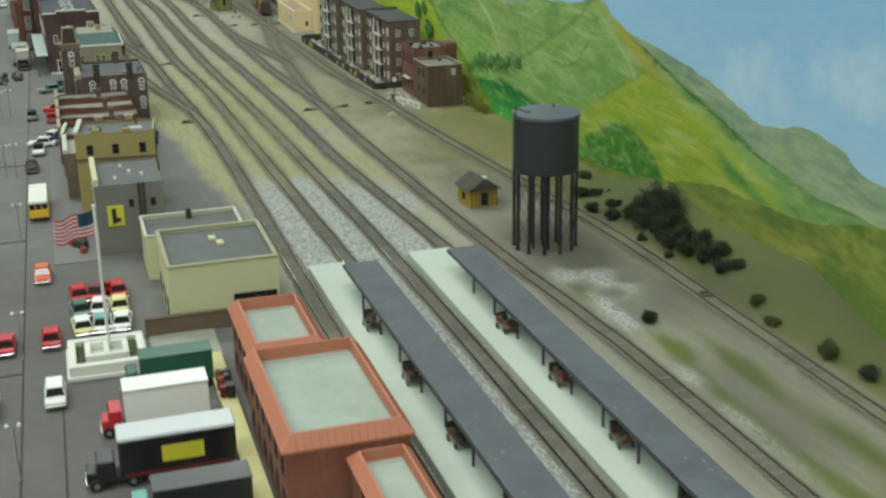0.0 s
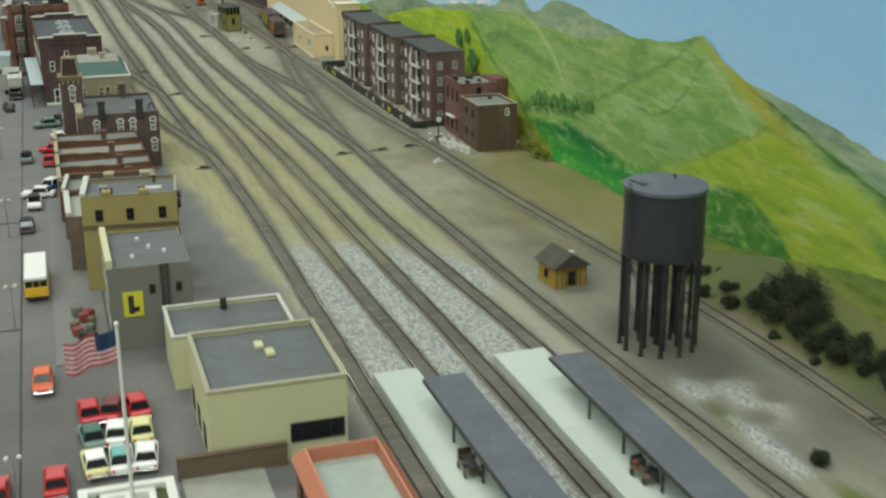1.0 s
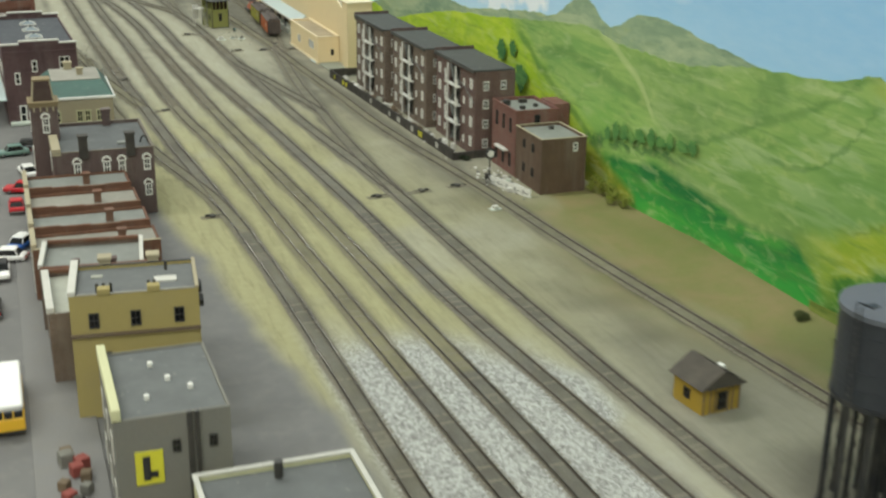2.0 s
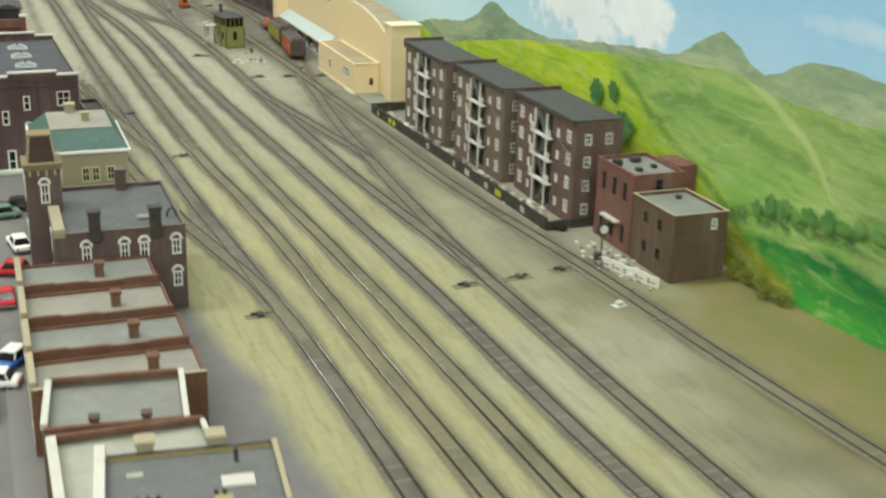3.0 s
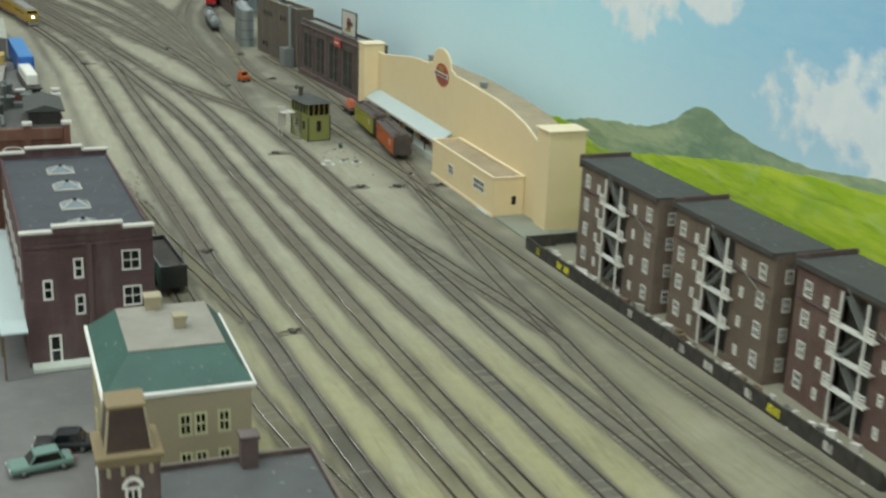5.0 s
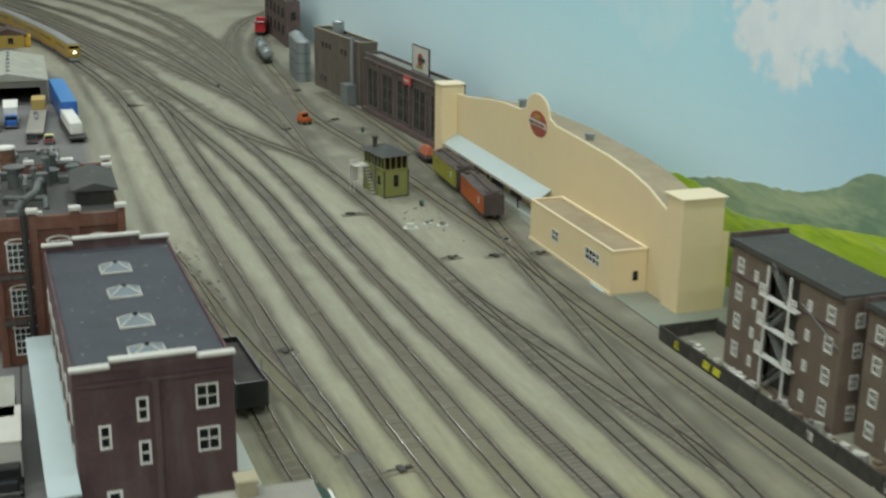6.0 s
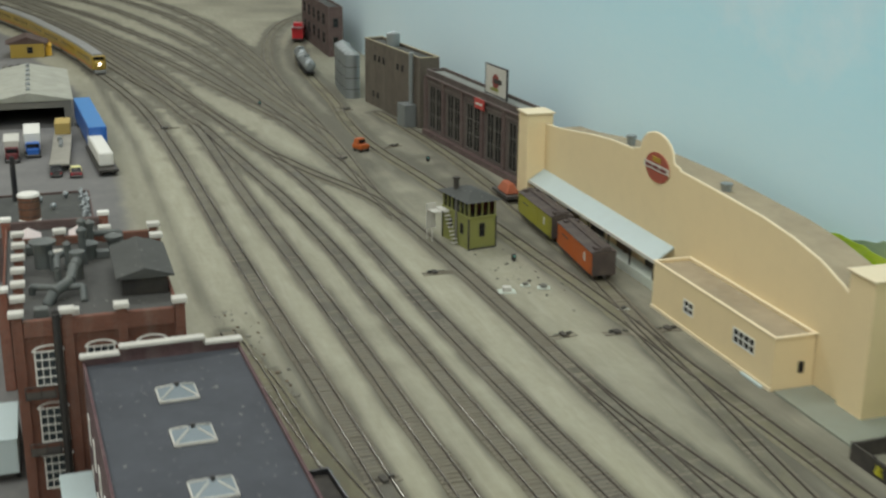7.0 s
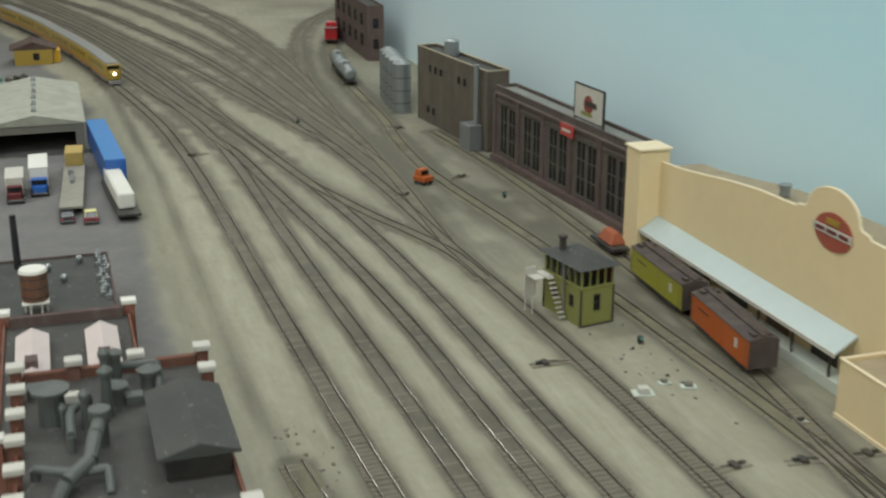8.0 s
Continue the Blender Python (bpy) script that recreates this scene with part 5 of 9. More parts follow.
chimney(dk, 0.018, 0.076, 0.092, 0.0115, 0.019, M["brick_dark"])
dk.add("roof_hatch", boxes((0.022, 0.036, -0.046, -0.034, 0.0895, 0.0925)), M["roof_grey"], "grey roof hatch", 0.0005)
bm = BM()
for i in range(10):
    a0, a1 = math.pi * i / 10, math.pi * (i + 1) / 10
    rod(bm, (0.058 + 0.005 * math.cos(a0), -0.04, 0.0895 + 0.009 * math.sin(a0)), (0.058 + 0.005 * math.cos(a1), -0.04, 0.0895 + 0.009 * math.sin(a1)), 0.0012)
dk.add("roof_pipe", bm, M["dark_iron"], "curved dark roof pipe")
tw = Building("brick_clock_tower", "square dark brick tower with stone cornice and mansard cap", "tower", 0.009, 0.045, 2.414, 2.450, 0.136, M["brick_dark"])
tw.windows("S", [0.019], [0.100], 0.0085, 0.021, "arch").windows("E", [0.016], [0.1], 0.0085, 0.021, "arch").windows("W", [0.016], [0.1, 0.05], 0.0085, 0.021, "arch")
tw.done(M["roof_dark"], 0.135)
for z0, z1, r in ((0.1361, 0.140, 0.0190), (0.1401, 0.144, 0.0206)):
    tw.add("cornice", boxes((-r, r, -r, r, z0, z1)), M["tower_stone"], "brown stone cornice", 0.0006)
for u in (-0.013, -0.0045, 0.004, 0.0125):
    tw.add("bracket", boxes((u - 0.0012, u + 0.0012, -0.0205, -0.0183, 0.1305, 0.1360)), M["stone"])
bm = BM()
frustum(bm, -0.0140, 0.0140, -0.0140, 0.0140, 0.1441, -0.0108, 0.0108, -0.0108, 0.0108, 0.171)
tw.add("mansard", bm, painted("dark_brown_shingle", "46352f", 0.85, 0.3), "dark brown mansard roof")
for sx in (-1, 1):
    for sy in (-1, 1):
        bm = BM()
        rod(bm, (sx * 0.0140, sy * 0.0140, 0.1441), (sx * 0.0108, sy * 0.0108, 0.171), 0.0010, 6)
        tw.add("hip_rib", bm, M["stone"])
tw.add("cap", boxes((-0.0120, 0.0120, -0.0120, 0.0120, 0.1711, 0.1738)), M["tower_stone"], "weathered stone cap", 0.0006)

# stone house with green hipped roof
gr = Building("green_roofed_house", "buff stone house with green hipped roof and white eaves", "house", 0.026, 0.132, 2.562, 2.710, 0.112, M["stone"])
gr.windows("S", [0.024, 0.056, 0.0675, 0.085], [0.078, 0.046], 0.0088, 0.0175, "cream_pair").windows("E", [0.03, 0.07, 0.11], [0.075, 0.04], 0.0095, 0.018, "cream_pair").windows("W", [0.04, 0.1], [0.075, 0.04], 0.0095, 0.018, "cream_pair")
gr.done(M["roof_pale"], 0.1110)
gr.add("eave_board", boxes((-0.0570, 0.0570, -0.0765, 0.0765, 0.1120, 0.1160)), M["white"], "white moulded eave board", 0.0008)
bm = BM()
frustum(bm, -0.0545, 0.0545, -0.0735, 0.0735, 0.1161, -0.033, 0.041, -0.038, 0.058, 0.1340)
gr.add("hipped_roof", bm, M["roof_green"], "dark green hipped roof")
gr.add("flat_roof", boxes((-0.0325, 0.0405, -0.0375, 0.0575, 0.1341, 0.1352)), M["roof_stone"], "pale flat roof top")
chimney(gr, 0.012, 0.004, 0.1350, 0.009, 0.008, M["stone"])
chimney(gr, -0.003, 0.052, 0.1350, 0.012, 0.009, M["stone"])
gr.add("belt_course", boxes((-0.0540, 0.0540, -0.0734, -0.0721, 0.068, 0.0715)), M["white_dull"], "pale belt course")

# plum brick warehouse with four skylights
bb = Building("brick_freight_house", "plum brick freight house with white copings and four skylights", "warehouse", -0.026, 0.099, 2.912, 3.254, 0.1350, M["brick_plum"], 2.0)
bb.windows("S", [0.022], [0.070], 0.0085, 0.020).windows("S", [0.052], [0.090, 0.052], 0.0085, 0.020).windows("S", [0.103], [0.094, 0.056], 0.0175, 0.0205, "pair").windows("S", [0.026], [0.0], 0.011, 0.032, "door").windows("W", [0.03 + 0.045 * i for i in range(7)], [0.08, 0.035], 0.011, 0.022).windows("E", [0.04 + 0.06 * i for i in range(5)], [0.08], 0.011, 0.022)
bb.done(roofing("blue_black_felt_roof", "44474c"), 0.1320)
w, d = bb.w, bb.d
for s in (-1, 1):
    y = s * d / 2
    bb.add("gable_parapet", boxes((-w / 2, w / 2, y - 0.0022, y + 0.0022, 0.1350, 0.1380), (-w / 2 + 0.03, w / 2 - 0.03, y - 0.002, y + 0.002, 0.1380, 0.1430)), M["brick_plum"], "stepped brick parapet")
    for x0, x1, z in ((-w / 2 - 0.002, -w / 2 + 0.029, 0.1382), (-w / 2 + 0.0285, w / 2 - 0.0285, 0.1432), (w / 2 - 0.029, w / 2 + 0.002, 0.1382)):
        bb.add("coping", boxes((x0, x1, y - 0.0042, y + 0.0042, z, z + 0.003)), M["white_dull"], "white coping", 0.0006)
    bb.add("brick_band", boxes((-w / 2 + 0.003, w / 2 - 0.003, y - 0.003, y + 0.003, 0.1240, 0.1270)), M["brick_plum"])
    bb.add("pilaster", boxes((-0.0025, 0.0025, y - 0.0035, y + 0.0035, 0.0, 0.1240)), M["brick_plum"])
for y in (-0.135, -0.062, 0.018, 0.092):
    sl = boxes((-0.0150, 0.0150, y - 0.013, y + 0.013, 0.1320, 0.1342))
    fr = bb.add("skylight", sl, M["white_dull"], "pale framed hipped skylight", 0.0004)
    bm = BM()
    frustum(bm, -0.0138, 0.0138, y - 0.0118, y + 0.0118, 0.1343, -0.003, 0.003, y - 0.002, y + 0.002, 0.1395)
    part("glazing", bm, M["skylight_glass"], fr, "hazy blue-grey glazing")
    bm = BM()
    for cx in (-1, 1):
        for cy in (-1, 1):
            rod(bm, (cx * 0.0138, y + cy * 0.0118, 0.1345), (cx * 0.003, y + cy * 0.002, 0.1397), 0.0007, 6)
    part("hip_bar", bm, M["white_dull"], fr)
    bm = BM()
    cyl(bm, 0, y, 0.1395, 0.1425, 0.0016, 0.0016, 8)
    part("vent", bm, M["dark_iron"], fr)
aw = boxes((-w / 2 - 0.026, -w / 2 - 0.0005, -d / 2 - 0.03, d / 2 - 0.02, 0.048, 0.0505))
bb.add("loading_canopy", aw, M["awning"], "pale sheet metal loading canopy", 0.0005)
for i in range(6):
    y = -d / 2 - 0.025 + i * 0.062
    bb.add("canopy_post", boxes((-w / 2 - 0.0245, -w / 2 - 0.0225, y, y + 0.002, 0.0, 0.048)), M["brown_wood"])
bb.add("loading_dock", boxes((w / 2 + 0.001, w / 2 + 0.022, -d / 2 + 0.01, d / 2, 0.0, 0.012)), M["platform"], "pale concrete loading dock", 0.0006)
bb.add("front_step", boxes((-0.06, 0.0, -d / 2 - 0.018, -d / 2 - 0.001, 0.0, 0.005)), M["platform"], "concrete front step", 0.0006)

# red brick factory with white-capped piers
fa = Building("brick_factory", "red brick factory with white-capped piers and rooftop ducts", "factory", -0.079, 0.049, 3.284, 3.512, 0.160, M["brick_mill"])
fa.windows("S", [0.022, 0.063, 0.104], [0.105, 0.055, 0.012], 0.022, 0.030, "arch_grid").windows("W", [0.02, 0.058, 0.096, 0.134, 0.172, 0.205], [0.105, 0.055, 0.012], 0.02, 0.034, "grid").windows("E", [0.02, 0.058, 0.096, 0.134, 0.172, 0.205], [0.105, 0.055], 0.02, 0.034, "grid")
fa.done(M["roof_soot"], 0.155)
w, d = fa.w, fa.d
def pier(x, y):
    fa.add("pier", boxes((x - 0.004, x + 0.004, y - 0.004, y + 0.004, 0, 0.166)), M["brick_mill"])
    fa.add("pier_cap", boxes((x - 0.0062, x + 0.0062, y - 0.0052, y + 0.0052, 0.1661, 0.1705)), M["white_dull"], "weathered white stone cap", 0.0006)
for x in (-w / 2, -w / 6 - 0.004, w / 6 - 0.004, w / 2):
    pier(x, -d / 2 + 0.001), pier(x, d / 2 - 0.001)
for i in range(1, 6):
    pier(-w / 2 + 0.001, -d / 2 + i * d / 6)
for y in (-d / 2, d / 2):
    fa.add("brick_cornice", boxes((-w / 2 + 0.0045, w / 2 - 0.0045, y - 0.0025, y + 0.0025, 0.148, 0.1625)), M["brick_mill"], bevel=0.0005)
ph = boxes((0.022, 0.0605, -0.056, 0.028, 0.155, 0.172))
fa.add("penthouse", ph, M["dark_iron"], "dark rooftop penthouse")
bm = BM()
slab(bm, [(0.011, 0.172), (0.060, 0.172), (0.060, 0.1735), (0.0355, 0.181), (0.011, 0.1735)], -0.063, 0.034)
bmesh.ops.transform(bm, matrix=Matrix(((0, 1, 0, 0.006), (1, 0, 0, 0), (0, 0, 1, 0), (0, 0, 0, 1))), verts=bm.verts[:])
fa.add("penthouse_roof", bm, M["roof_dark"], "dark gabled penthouse roof")
def stack(x, y, r, h, cap=True):
    bm = BM()
    cyl(bm, x, y, 0.154, 0.155 + h, r, r, 14)
    tube = fa.add("flue_pipe", bm, M["duct"], "grey metal flue pipe", smooth=False)
    bm = BM()
    cyl(bm, x, y, 0.1551 + h, 0.158 + h, r * 1.4, r * 1.4, 14)
    part("stack_rim", bm, M["duct"], tube)
    bm = BM()
    cyl(bm, x, y, 0.1581 + h, 0.161 + h, r * 1.5, r * 0.3, 14)
    part("stack_cap", bm, M["duct"], tube)
stack(-0.041, 0.045, 0.0085, 0.022)
pier(w / 2 - 0.001, 0.075)
stack(-0.006, 0.045, 0.0035, 0.03), stack(0.0, 0.06, 0.006, 0.012), stack(-0.02, 0.03, 0.0028, 0.022), stack(-0.034, 0.03, 0.002, 0.014), stack(0.024, 0.085, 0.006, 0.01), stack(0.002, 0.085, 0.004, 0.025), stack(-0.005, 0.075, 0.003, 0.03)
bm = BM()
path = [(-0.012, 0.005, 0.155), (-0.012, 0.005, 0.172), (-0.016, -0.02, 0.174), (-0.02, -0.04, 0.168), (-0.034, -0.055, 0.164), (-0.04, -0.06, 0.155)]
for a, b in zip(path, path[1:]):
    rod(bm, a, b, 0.0048, 12)
fa.add("roof_duct", bm, M["duct"], "bent galvanised roof duct", smooth=False)
for run in (((-0.03, 0.0, 0.155), (-0.03, 0.0, 0.166), (-0.03, 0.03, 0.168), (-0.018, 0.05, 0.168), (-0.018, 0.05, 0.155)), ((-0.052, -0.03, 0.155), (-0.052, -0.03, 0.162), (-0.03, -0.045, 0.164), (-0.01, -0.045, 0.164), (-0.01, -0.06, 0.155)), ((0.0, 0.09, 0.155), (0.0, 0.09, 0.17), (0.03, 0.09, 0.17), (0.03, 0.075, 0.155))):
    bm = BM()
    for a, b in zip(run, run[1:]):
        rod(bm, a, b, 0.0030, 10)
    fa.add("roof_duct", bm, M["duct"], "bent galvanised roof duct")
for x, y, s in ((-0.045, -0.085, 0.006), (-0.02, -0.09, 0.005), (0.012, 0.06, 0.006), (-0.05, 0.09, 0.007), (-0.028, 0.075, 0.005)):
    fa.add("roof_box", boxes((x - s, x + s, y - s * 0.8, y + s * 0.8, 0.155, 0.155 + s * 1.2)), M["white_dull"] if s < 0.006 else M["duct"], "small rooftop box", 0.0006)
bm = BM()
cyl(bm, -0.012, 0.005, 0.172, 0.180, 0.007, 0.007, 14)
fa.add("fan_housing", bm, M["duct"], "fan housing")
bm = BM()
rod(bm, (-0.034, -d / 2 - 0.006, 0.0), (-0.034, -d / 2 - 0.006, 0.168), 0.0032), rod(bm, (-0.034, -d / 2 - 0.006, 0.168), (-0.034, -d / 2 + 0.02, 0.162), 0.0032)
fa.add("wall_duct", bm, M["dark_iron"], "dark duct running down the wall")
# pipework and landings on the south wall
for k, z in enumerate((0.05, 0.1)):
    bm = boxes((-0.062, -0.038, -d / 2 - 0.016, -d / 2 - 0.003, z, z + 0.0014))
    for x in (-0.062, -0.05, -0.039):
        rod(bm, (x, -d / 2 - 0.0155, z), (x, -d / 2 - 0.0155, z + 0.011), 0.0005, 6)
    rod(bm, (-0.062, -d / 2 - 0.0155, z + 0.011), (-0.038, -d / 2 - 0.0155, z + 0.011), 0.0005, 6)
    fa.add("fire_escape_landing", bm, M["dark_iron"], "dark iron landing")

# mill behind the factory, and the boiler house
ml = Building("brick_mill", "low brick mill with gabled pale monitors and white-capped piers", "factory", -0.100, 0.012, 3.53, 3.79, 0.098, M["brick_mill"])
ml.windows("E", [0.03 + 0.05 * i for i in range(5)], [0.05, 0.012], 0.018, 0.026, "grid").windows("W", [0.03 + 0.05 * i for i in range(5)], [0.05, 0.012], 0.018, 0.026, "grid")
ml.done(M["roof_soot"], 0.094)
for x in (-0.03, 0.028):
    bm = BM()
    slab(bm, [(x - 0.014, 0.094), (x + 0.014, 0.094), (x + 0.014, 0.103), (x, 0.110), (x - 0.014, 0.103)], -0.03, 0.075)
    bmesh.ops.transform(bm, matrix=Matrix(((0, 1, 0, 0), (1, 0, 0, 0), (0, 0, 1, 0), (0, 0, 0, 1))), verts=bm.verts[:])
    fa2 = ml.add("roof_monitor", bm, painted("pinkish_white_paint", "d2c4bf", 0.7, 0.2), "pinkish white gabled roof monitor")
    part("vent", boxes((x - 0.005, x + 0.005, -0.012, 0.002, 0.106, 0.1145)), M["brick_dark"], fa2)
for x in (-0.056, 0.056):
    for y in (-0.128, 0.128):
        ml.add("pier", boxes((x - 0.005, x + 0.005, y - 0.005, y + 0.005, 0, 0.104)), M["brick_red"])
        ml.add("pier_cap", boxes((x - 0.007, x + 0.007, y - 0.006, y + 0.006, 0.1041, 0.1085)), M["white"], "white stone cap", 0.0006)
ml.add("north_wall", boxes((-0.05, 0.05, 0.118, 0.124, 0.0, 0.104)), M["brick_dark"])
bo = Building("boiler_house", "grey flat-roofed boiler house with rooftop pipes", "boiler house", -0.120, 0.006, 3.880, 4.09, 0.058, M["brick_dark"])
bo.windows("E", [0.04 + 0.06 * i for i in range(4)], [0.018], 0.018, 0.024, "grid")
bo.done(M["roof_dark"], 0.055)
for x, y in ((-0.005, 0.06), (0.012, 0.02), (0.03, 0.08)):
    bm = BM()
    bmesh.ops.create_icosphere(bm, subdivisions=2, radius=0.0045, matrix=Matrix.Translation((x, y, 0.0605)))
    cyl(bm, x, y, 0.054, 0.059, 0.002, 0.002, 8)
    bo.add("roof_ventilator", bm, M["steel"], "round metal ventilator", smooth=True)
bm = BM()
for i in range(14):
    x, y = 0.052 + random.uniform(-0.006, 0.006), -0.05 + i * 0.011
    rod(bm, (x, y, 0.055), (x + random.uniform(-0.004, 0.004), y + 0.01, 0.062), 0.0016, 6)
    box(bm, x - 0.003, x + 0.003, y, y + 0.005, 0.055, 0.06)
bo.add("pipework", bm, M["steel"], "tangle of grey roof pipes")
bm = BM()
cyl(bm, -0.037, 0.082, 0.05, 0.118, 0.0042, 0.0036, 12)
bo.add("smokestack", bm, M["black"], "tall black smokestack")
wt = thing("roof_water_tank", "rust-red banded wooden tank on a white stand", "water tank", -0.074, 3.922, 0.055)
bm = BM()
cyl(bm, 0, 0, 0.014, 0.044, 0.0135, 0.0135, 20)
tk = part("tank", bm, M["brick_rust"], wt)
bm = BM()
for z in (0.018, 0.028, 0.038):
    cyl(bm, 0, 0, z, z + 0.001, 0.0139, 0.0139, 20)
part("hoop", bm, M["dark_iron"], tk)
bm = BM()
cyl(bm, 0, 0, 0.044, 0.047, 0.0145, 0.0135, 20)
part("lid", bm, M["white"], wt, "white tank lid")
for a in range(6):
    c, s = 0.011 * math.cos(a * math.pi / 3), 0.011 * math.sin(a * math.pi / 3)
    part("leg", boxes((c - 0.001, c + 0.001, s - 0.001, s + 0.001, 0, 0.014)), M["white_dull"], wt)
part("ring", boxes((-0.0135, 0.0135, -0.0135, 0.0135, 0.0115, 0.0138)), M["white"], wt, bevel=0.0006)

# open-fronted freight shed by the lorry park
fs = Building("freight_shed", "grey metal shed with pale low-pitched roof and open front", "shed", -0.155, 0.005, 4.835, 5.21, 0.052, M["concrete_grey"])
fs.done(M["roof_grey"], 0.050, walls="EWN")
fs.add("front_frame", boxes((-0.08, -0.066, -0.187, -0.184, 0, 0.052), (0.066, 0.08, -0.187, -0.184, 0, 0.052), (-0.066, 0.066, -0.187, -0.184, 0.038, 0.052)), M["concrete_grey"], "grey door surround")
bm = BM()
slab(bm, [(-0.084, 0.052), (0.084, 0.052), (0.084, 0.0535), (0.0, 0.070), (-0.084, 0.0535)], -0.19, 0.19)
bmesh.ops.transform(bm, matrix=Matrix(((0, 1, 0, 0), (1, 0, 0, 0), (0, 0, 1, 0), (0, 0, 0, 1))), verts=bm.verts[:])
fs.add("pitched_roof", bm, M["roof_pale"], "pale low-pitched roof")
for i in range(6):
    fs.add("ridge_vent", boxes((-0.004, 0.004, -0.16 + i * 0.06, -0.135 + i * 0.06, 0.068, 0.0735)), M["steel"], bevel=0.0005)
yo = Building("yard_office", "small yellow wooden yard office with brown roof", "hut", -0.122, -0.035, 5.76, 5.86, 0.036, M["loco_yellow"])
yo.windows("S", [0.05], [0.012], 0.014, 0.016, "dark").windows("E", [0.03, 0.06], [0.012], 0.012, 0.016, "dark")
yo.done(M["roof_grey"], 0.035)
bm = BM()
slab(bm, [(-0.055, 0.036), (0.055, 0.036), (0.0, 0.055)], -0.05, 0.05)
bmesh.ops.transform(bm, matrix=pose(0, 0, 0, 0, 0, 90), verts=bm.verts[:])
yo.add("gable_roof", bm, painted("dark_red_brown_roof", "4d3a33", 0.85, 0.3), "dark red-brown gabled roof")
yo.add("porch", boxes((0.046, 0.062, -0.03, 0.02, 0, 0.03)), M["car_yellow"], "yellow porch", 0.0008)


# ---- along the backdrop ----
# beige market hall with curved parapet
hall = Building("market_hall", "beige rendered warehouse with curved parapet and red emblem", "warehouse", 0.690, 0.750, 3.318, 4.062, 0.100, M["beige"])
hall.done(M["roof_tan"], 0.097, walls="EN")
hd = hall.d


front = [(3.215, 0.0), (3.215, 0.107), (3.245, 0.109), (3.27, 0.121), (3.31, 0.134), (3.36, 0.143), (3.42, 0.149), (3.52, 0.153), (3.603, 0.1555), (3.606, 0.1585), (3.618, 0.160)]
front += [(3.665 - 0.043 * math.cos(math.pi * i / 12), 0.164 + 0.026 * math.sin(math.pi * i / 12)) for i in range(13)]
front += [(3.712, 0.160), (3.724, 0.1585), (3.728, 0.1555), (3.80, 0.153), (3.86, 0.147), (3.92, 0.139), (3.98, 0.132), (4.03, 0.129), (4.062, 0.128), (4.062, 0.0)]
bm = BM()
slab(bm, [(y - 3.69, z) for y, z in front], -0.0325, -0.0298)
hall.add("front_wall", bm, M["beige"], "beige front wall with curved pediment", 0.0)
bm = BM()
for (y0, z0), (y1, z1) in zip(front[1:-1], front[2:-1]):
    rod(bm, (-0.0312, y0 - 3.69, z0), (-0.0312, y1 - 3.69, z1), 0.0017, 6)
hall.add("parapet_moulding", bm, M["beige_trim"], "pale parapet moulding")
# vaulted roof behind the parapet
bm = BM()
vault = [(y - 3.69, z - 0.008) for y, z in front[2:9]] + [(y - 3.69, z - 0.008) for y, z in front[-7:-2]]
vault = [(vault[0][0], 0.095)] + vault + [(vault[-1][0], 0.095)]
slab(bm, vault, -0.029, 0.0295)
hall.add("vaulted_roof", bm, M["roof_tan"], "tan vaulted felt roof")
for y, z in ((-0.15, 0.142), (0.10, 0.147)):
    bm = BM()
    cyl(bm, -0.005, y, z, z + 0.010, 0.006, 0.006, 12), cyl(bm, -0.005, y, z + 0.010, z + 0.013, 0.0075, 0.0075, 12)
    hall.add("roof_ventilator", bm, M["steel"], "grey roof ventilator")
hall.add("end_wall", boxes((0.0186, 0.0278, -0.475, -0.4728, 0, 0.100)), M["beige"])
for y0, y1, z in ((-0.4765, -0.437, 0.142),):
    hall.add("corner_pier", boxes((-0.038, 0.0185 if y0 < 0 else -0.027, y0, y1, 0, z)), M["beige"], "beige corner pier", 0.0006)
    hall.add("pier_cap", boxes((-0.0405, 0.021 if y0 < 0 else -0.0245, y0 - 0.0025, y1 + 0.0025, z + 0.0001, z + 0.003)), M["beige_trim"], "pale pier cap", 0.0006)
hall.add("corner_pier", boxes((-0.062, -0.020, 0.335, 0.373, 0.0, 0.1445)), M["beige"], bevel=0.0006)
hall.add("pier_cap", boxes((-0.0645, -0.0175, 0.3325, 0.3755, 0.1446, 0.1475)), M["beige_trim"], bevel=0.0006)
bm = BM()
cyl(bm, 0, 0, 0, 0.0012, 0.0195, 0.0195, 24, pose(-0.0337, -0.030, 0.147, 0, 90, 0) @ Matrix.Diagonal((1, 1.6, 1, 1)))
em = hall.add("emblem", bm, M["emblem_red"], "round red emblem")
part("emblem_band", boxes((-0.0353, -0.0342, -0.062, 0.002, 0.1435, 0.1515)), M["white_dull"], em, "pale band of plain bars")
part("emblem_top", boxes((-0.0353, -0.0342, -0.040, -0.020, 0.1545, 0.1605)), M["shed_yellow"], em)
for ya, yb in ((-0.057, -0.042), (-0.038, -0.022), (-0.018, -0.003)):
    part("emblem_bar", boxes((-0.0357, -0.0353, ya, yb, 0.1455, 0.1495)), M["car_maroon"], em)
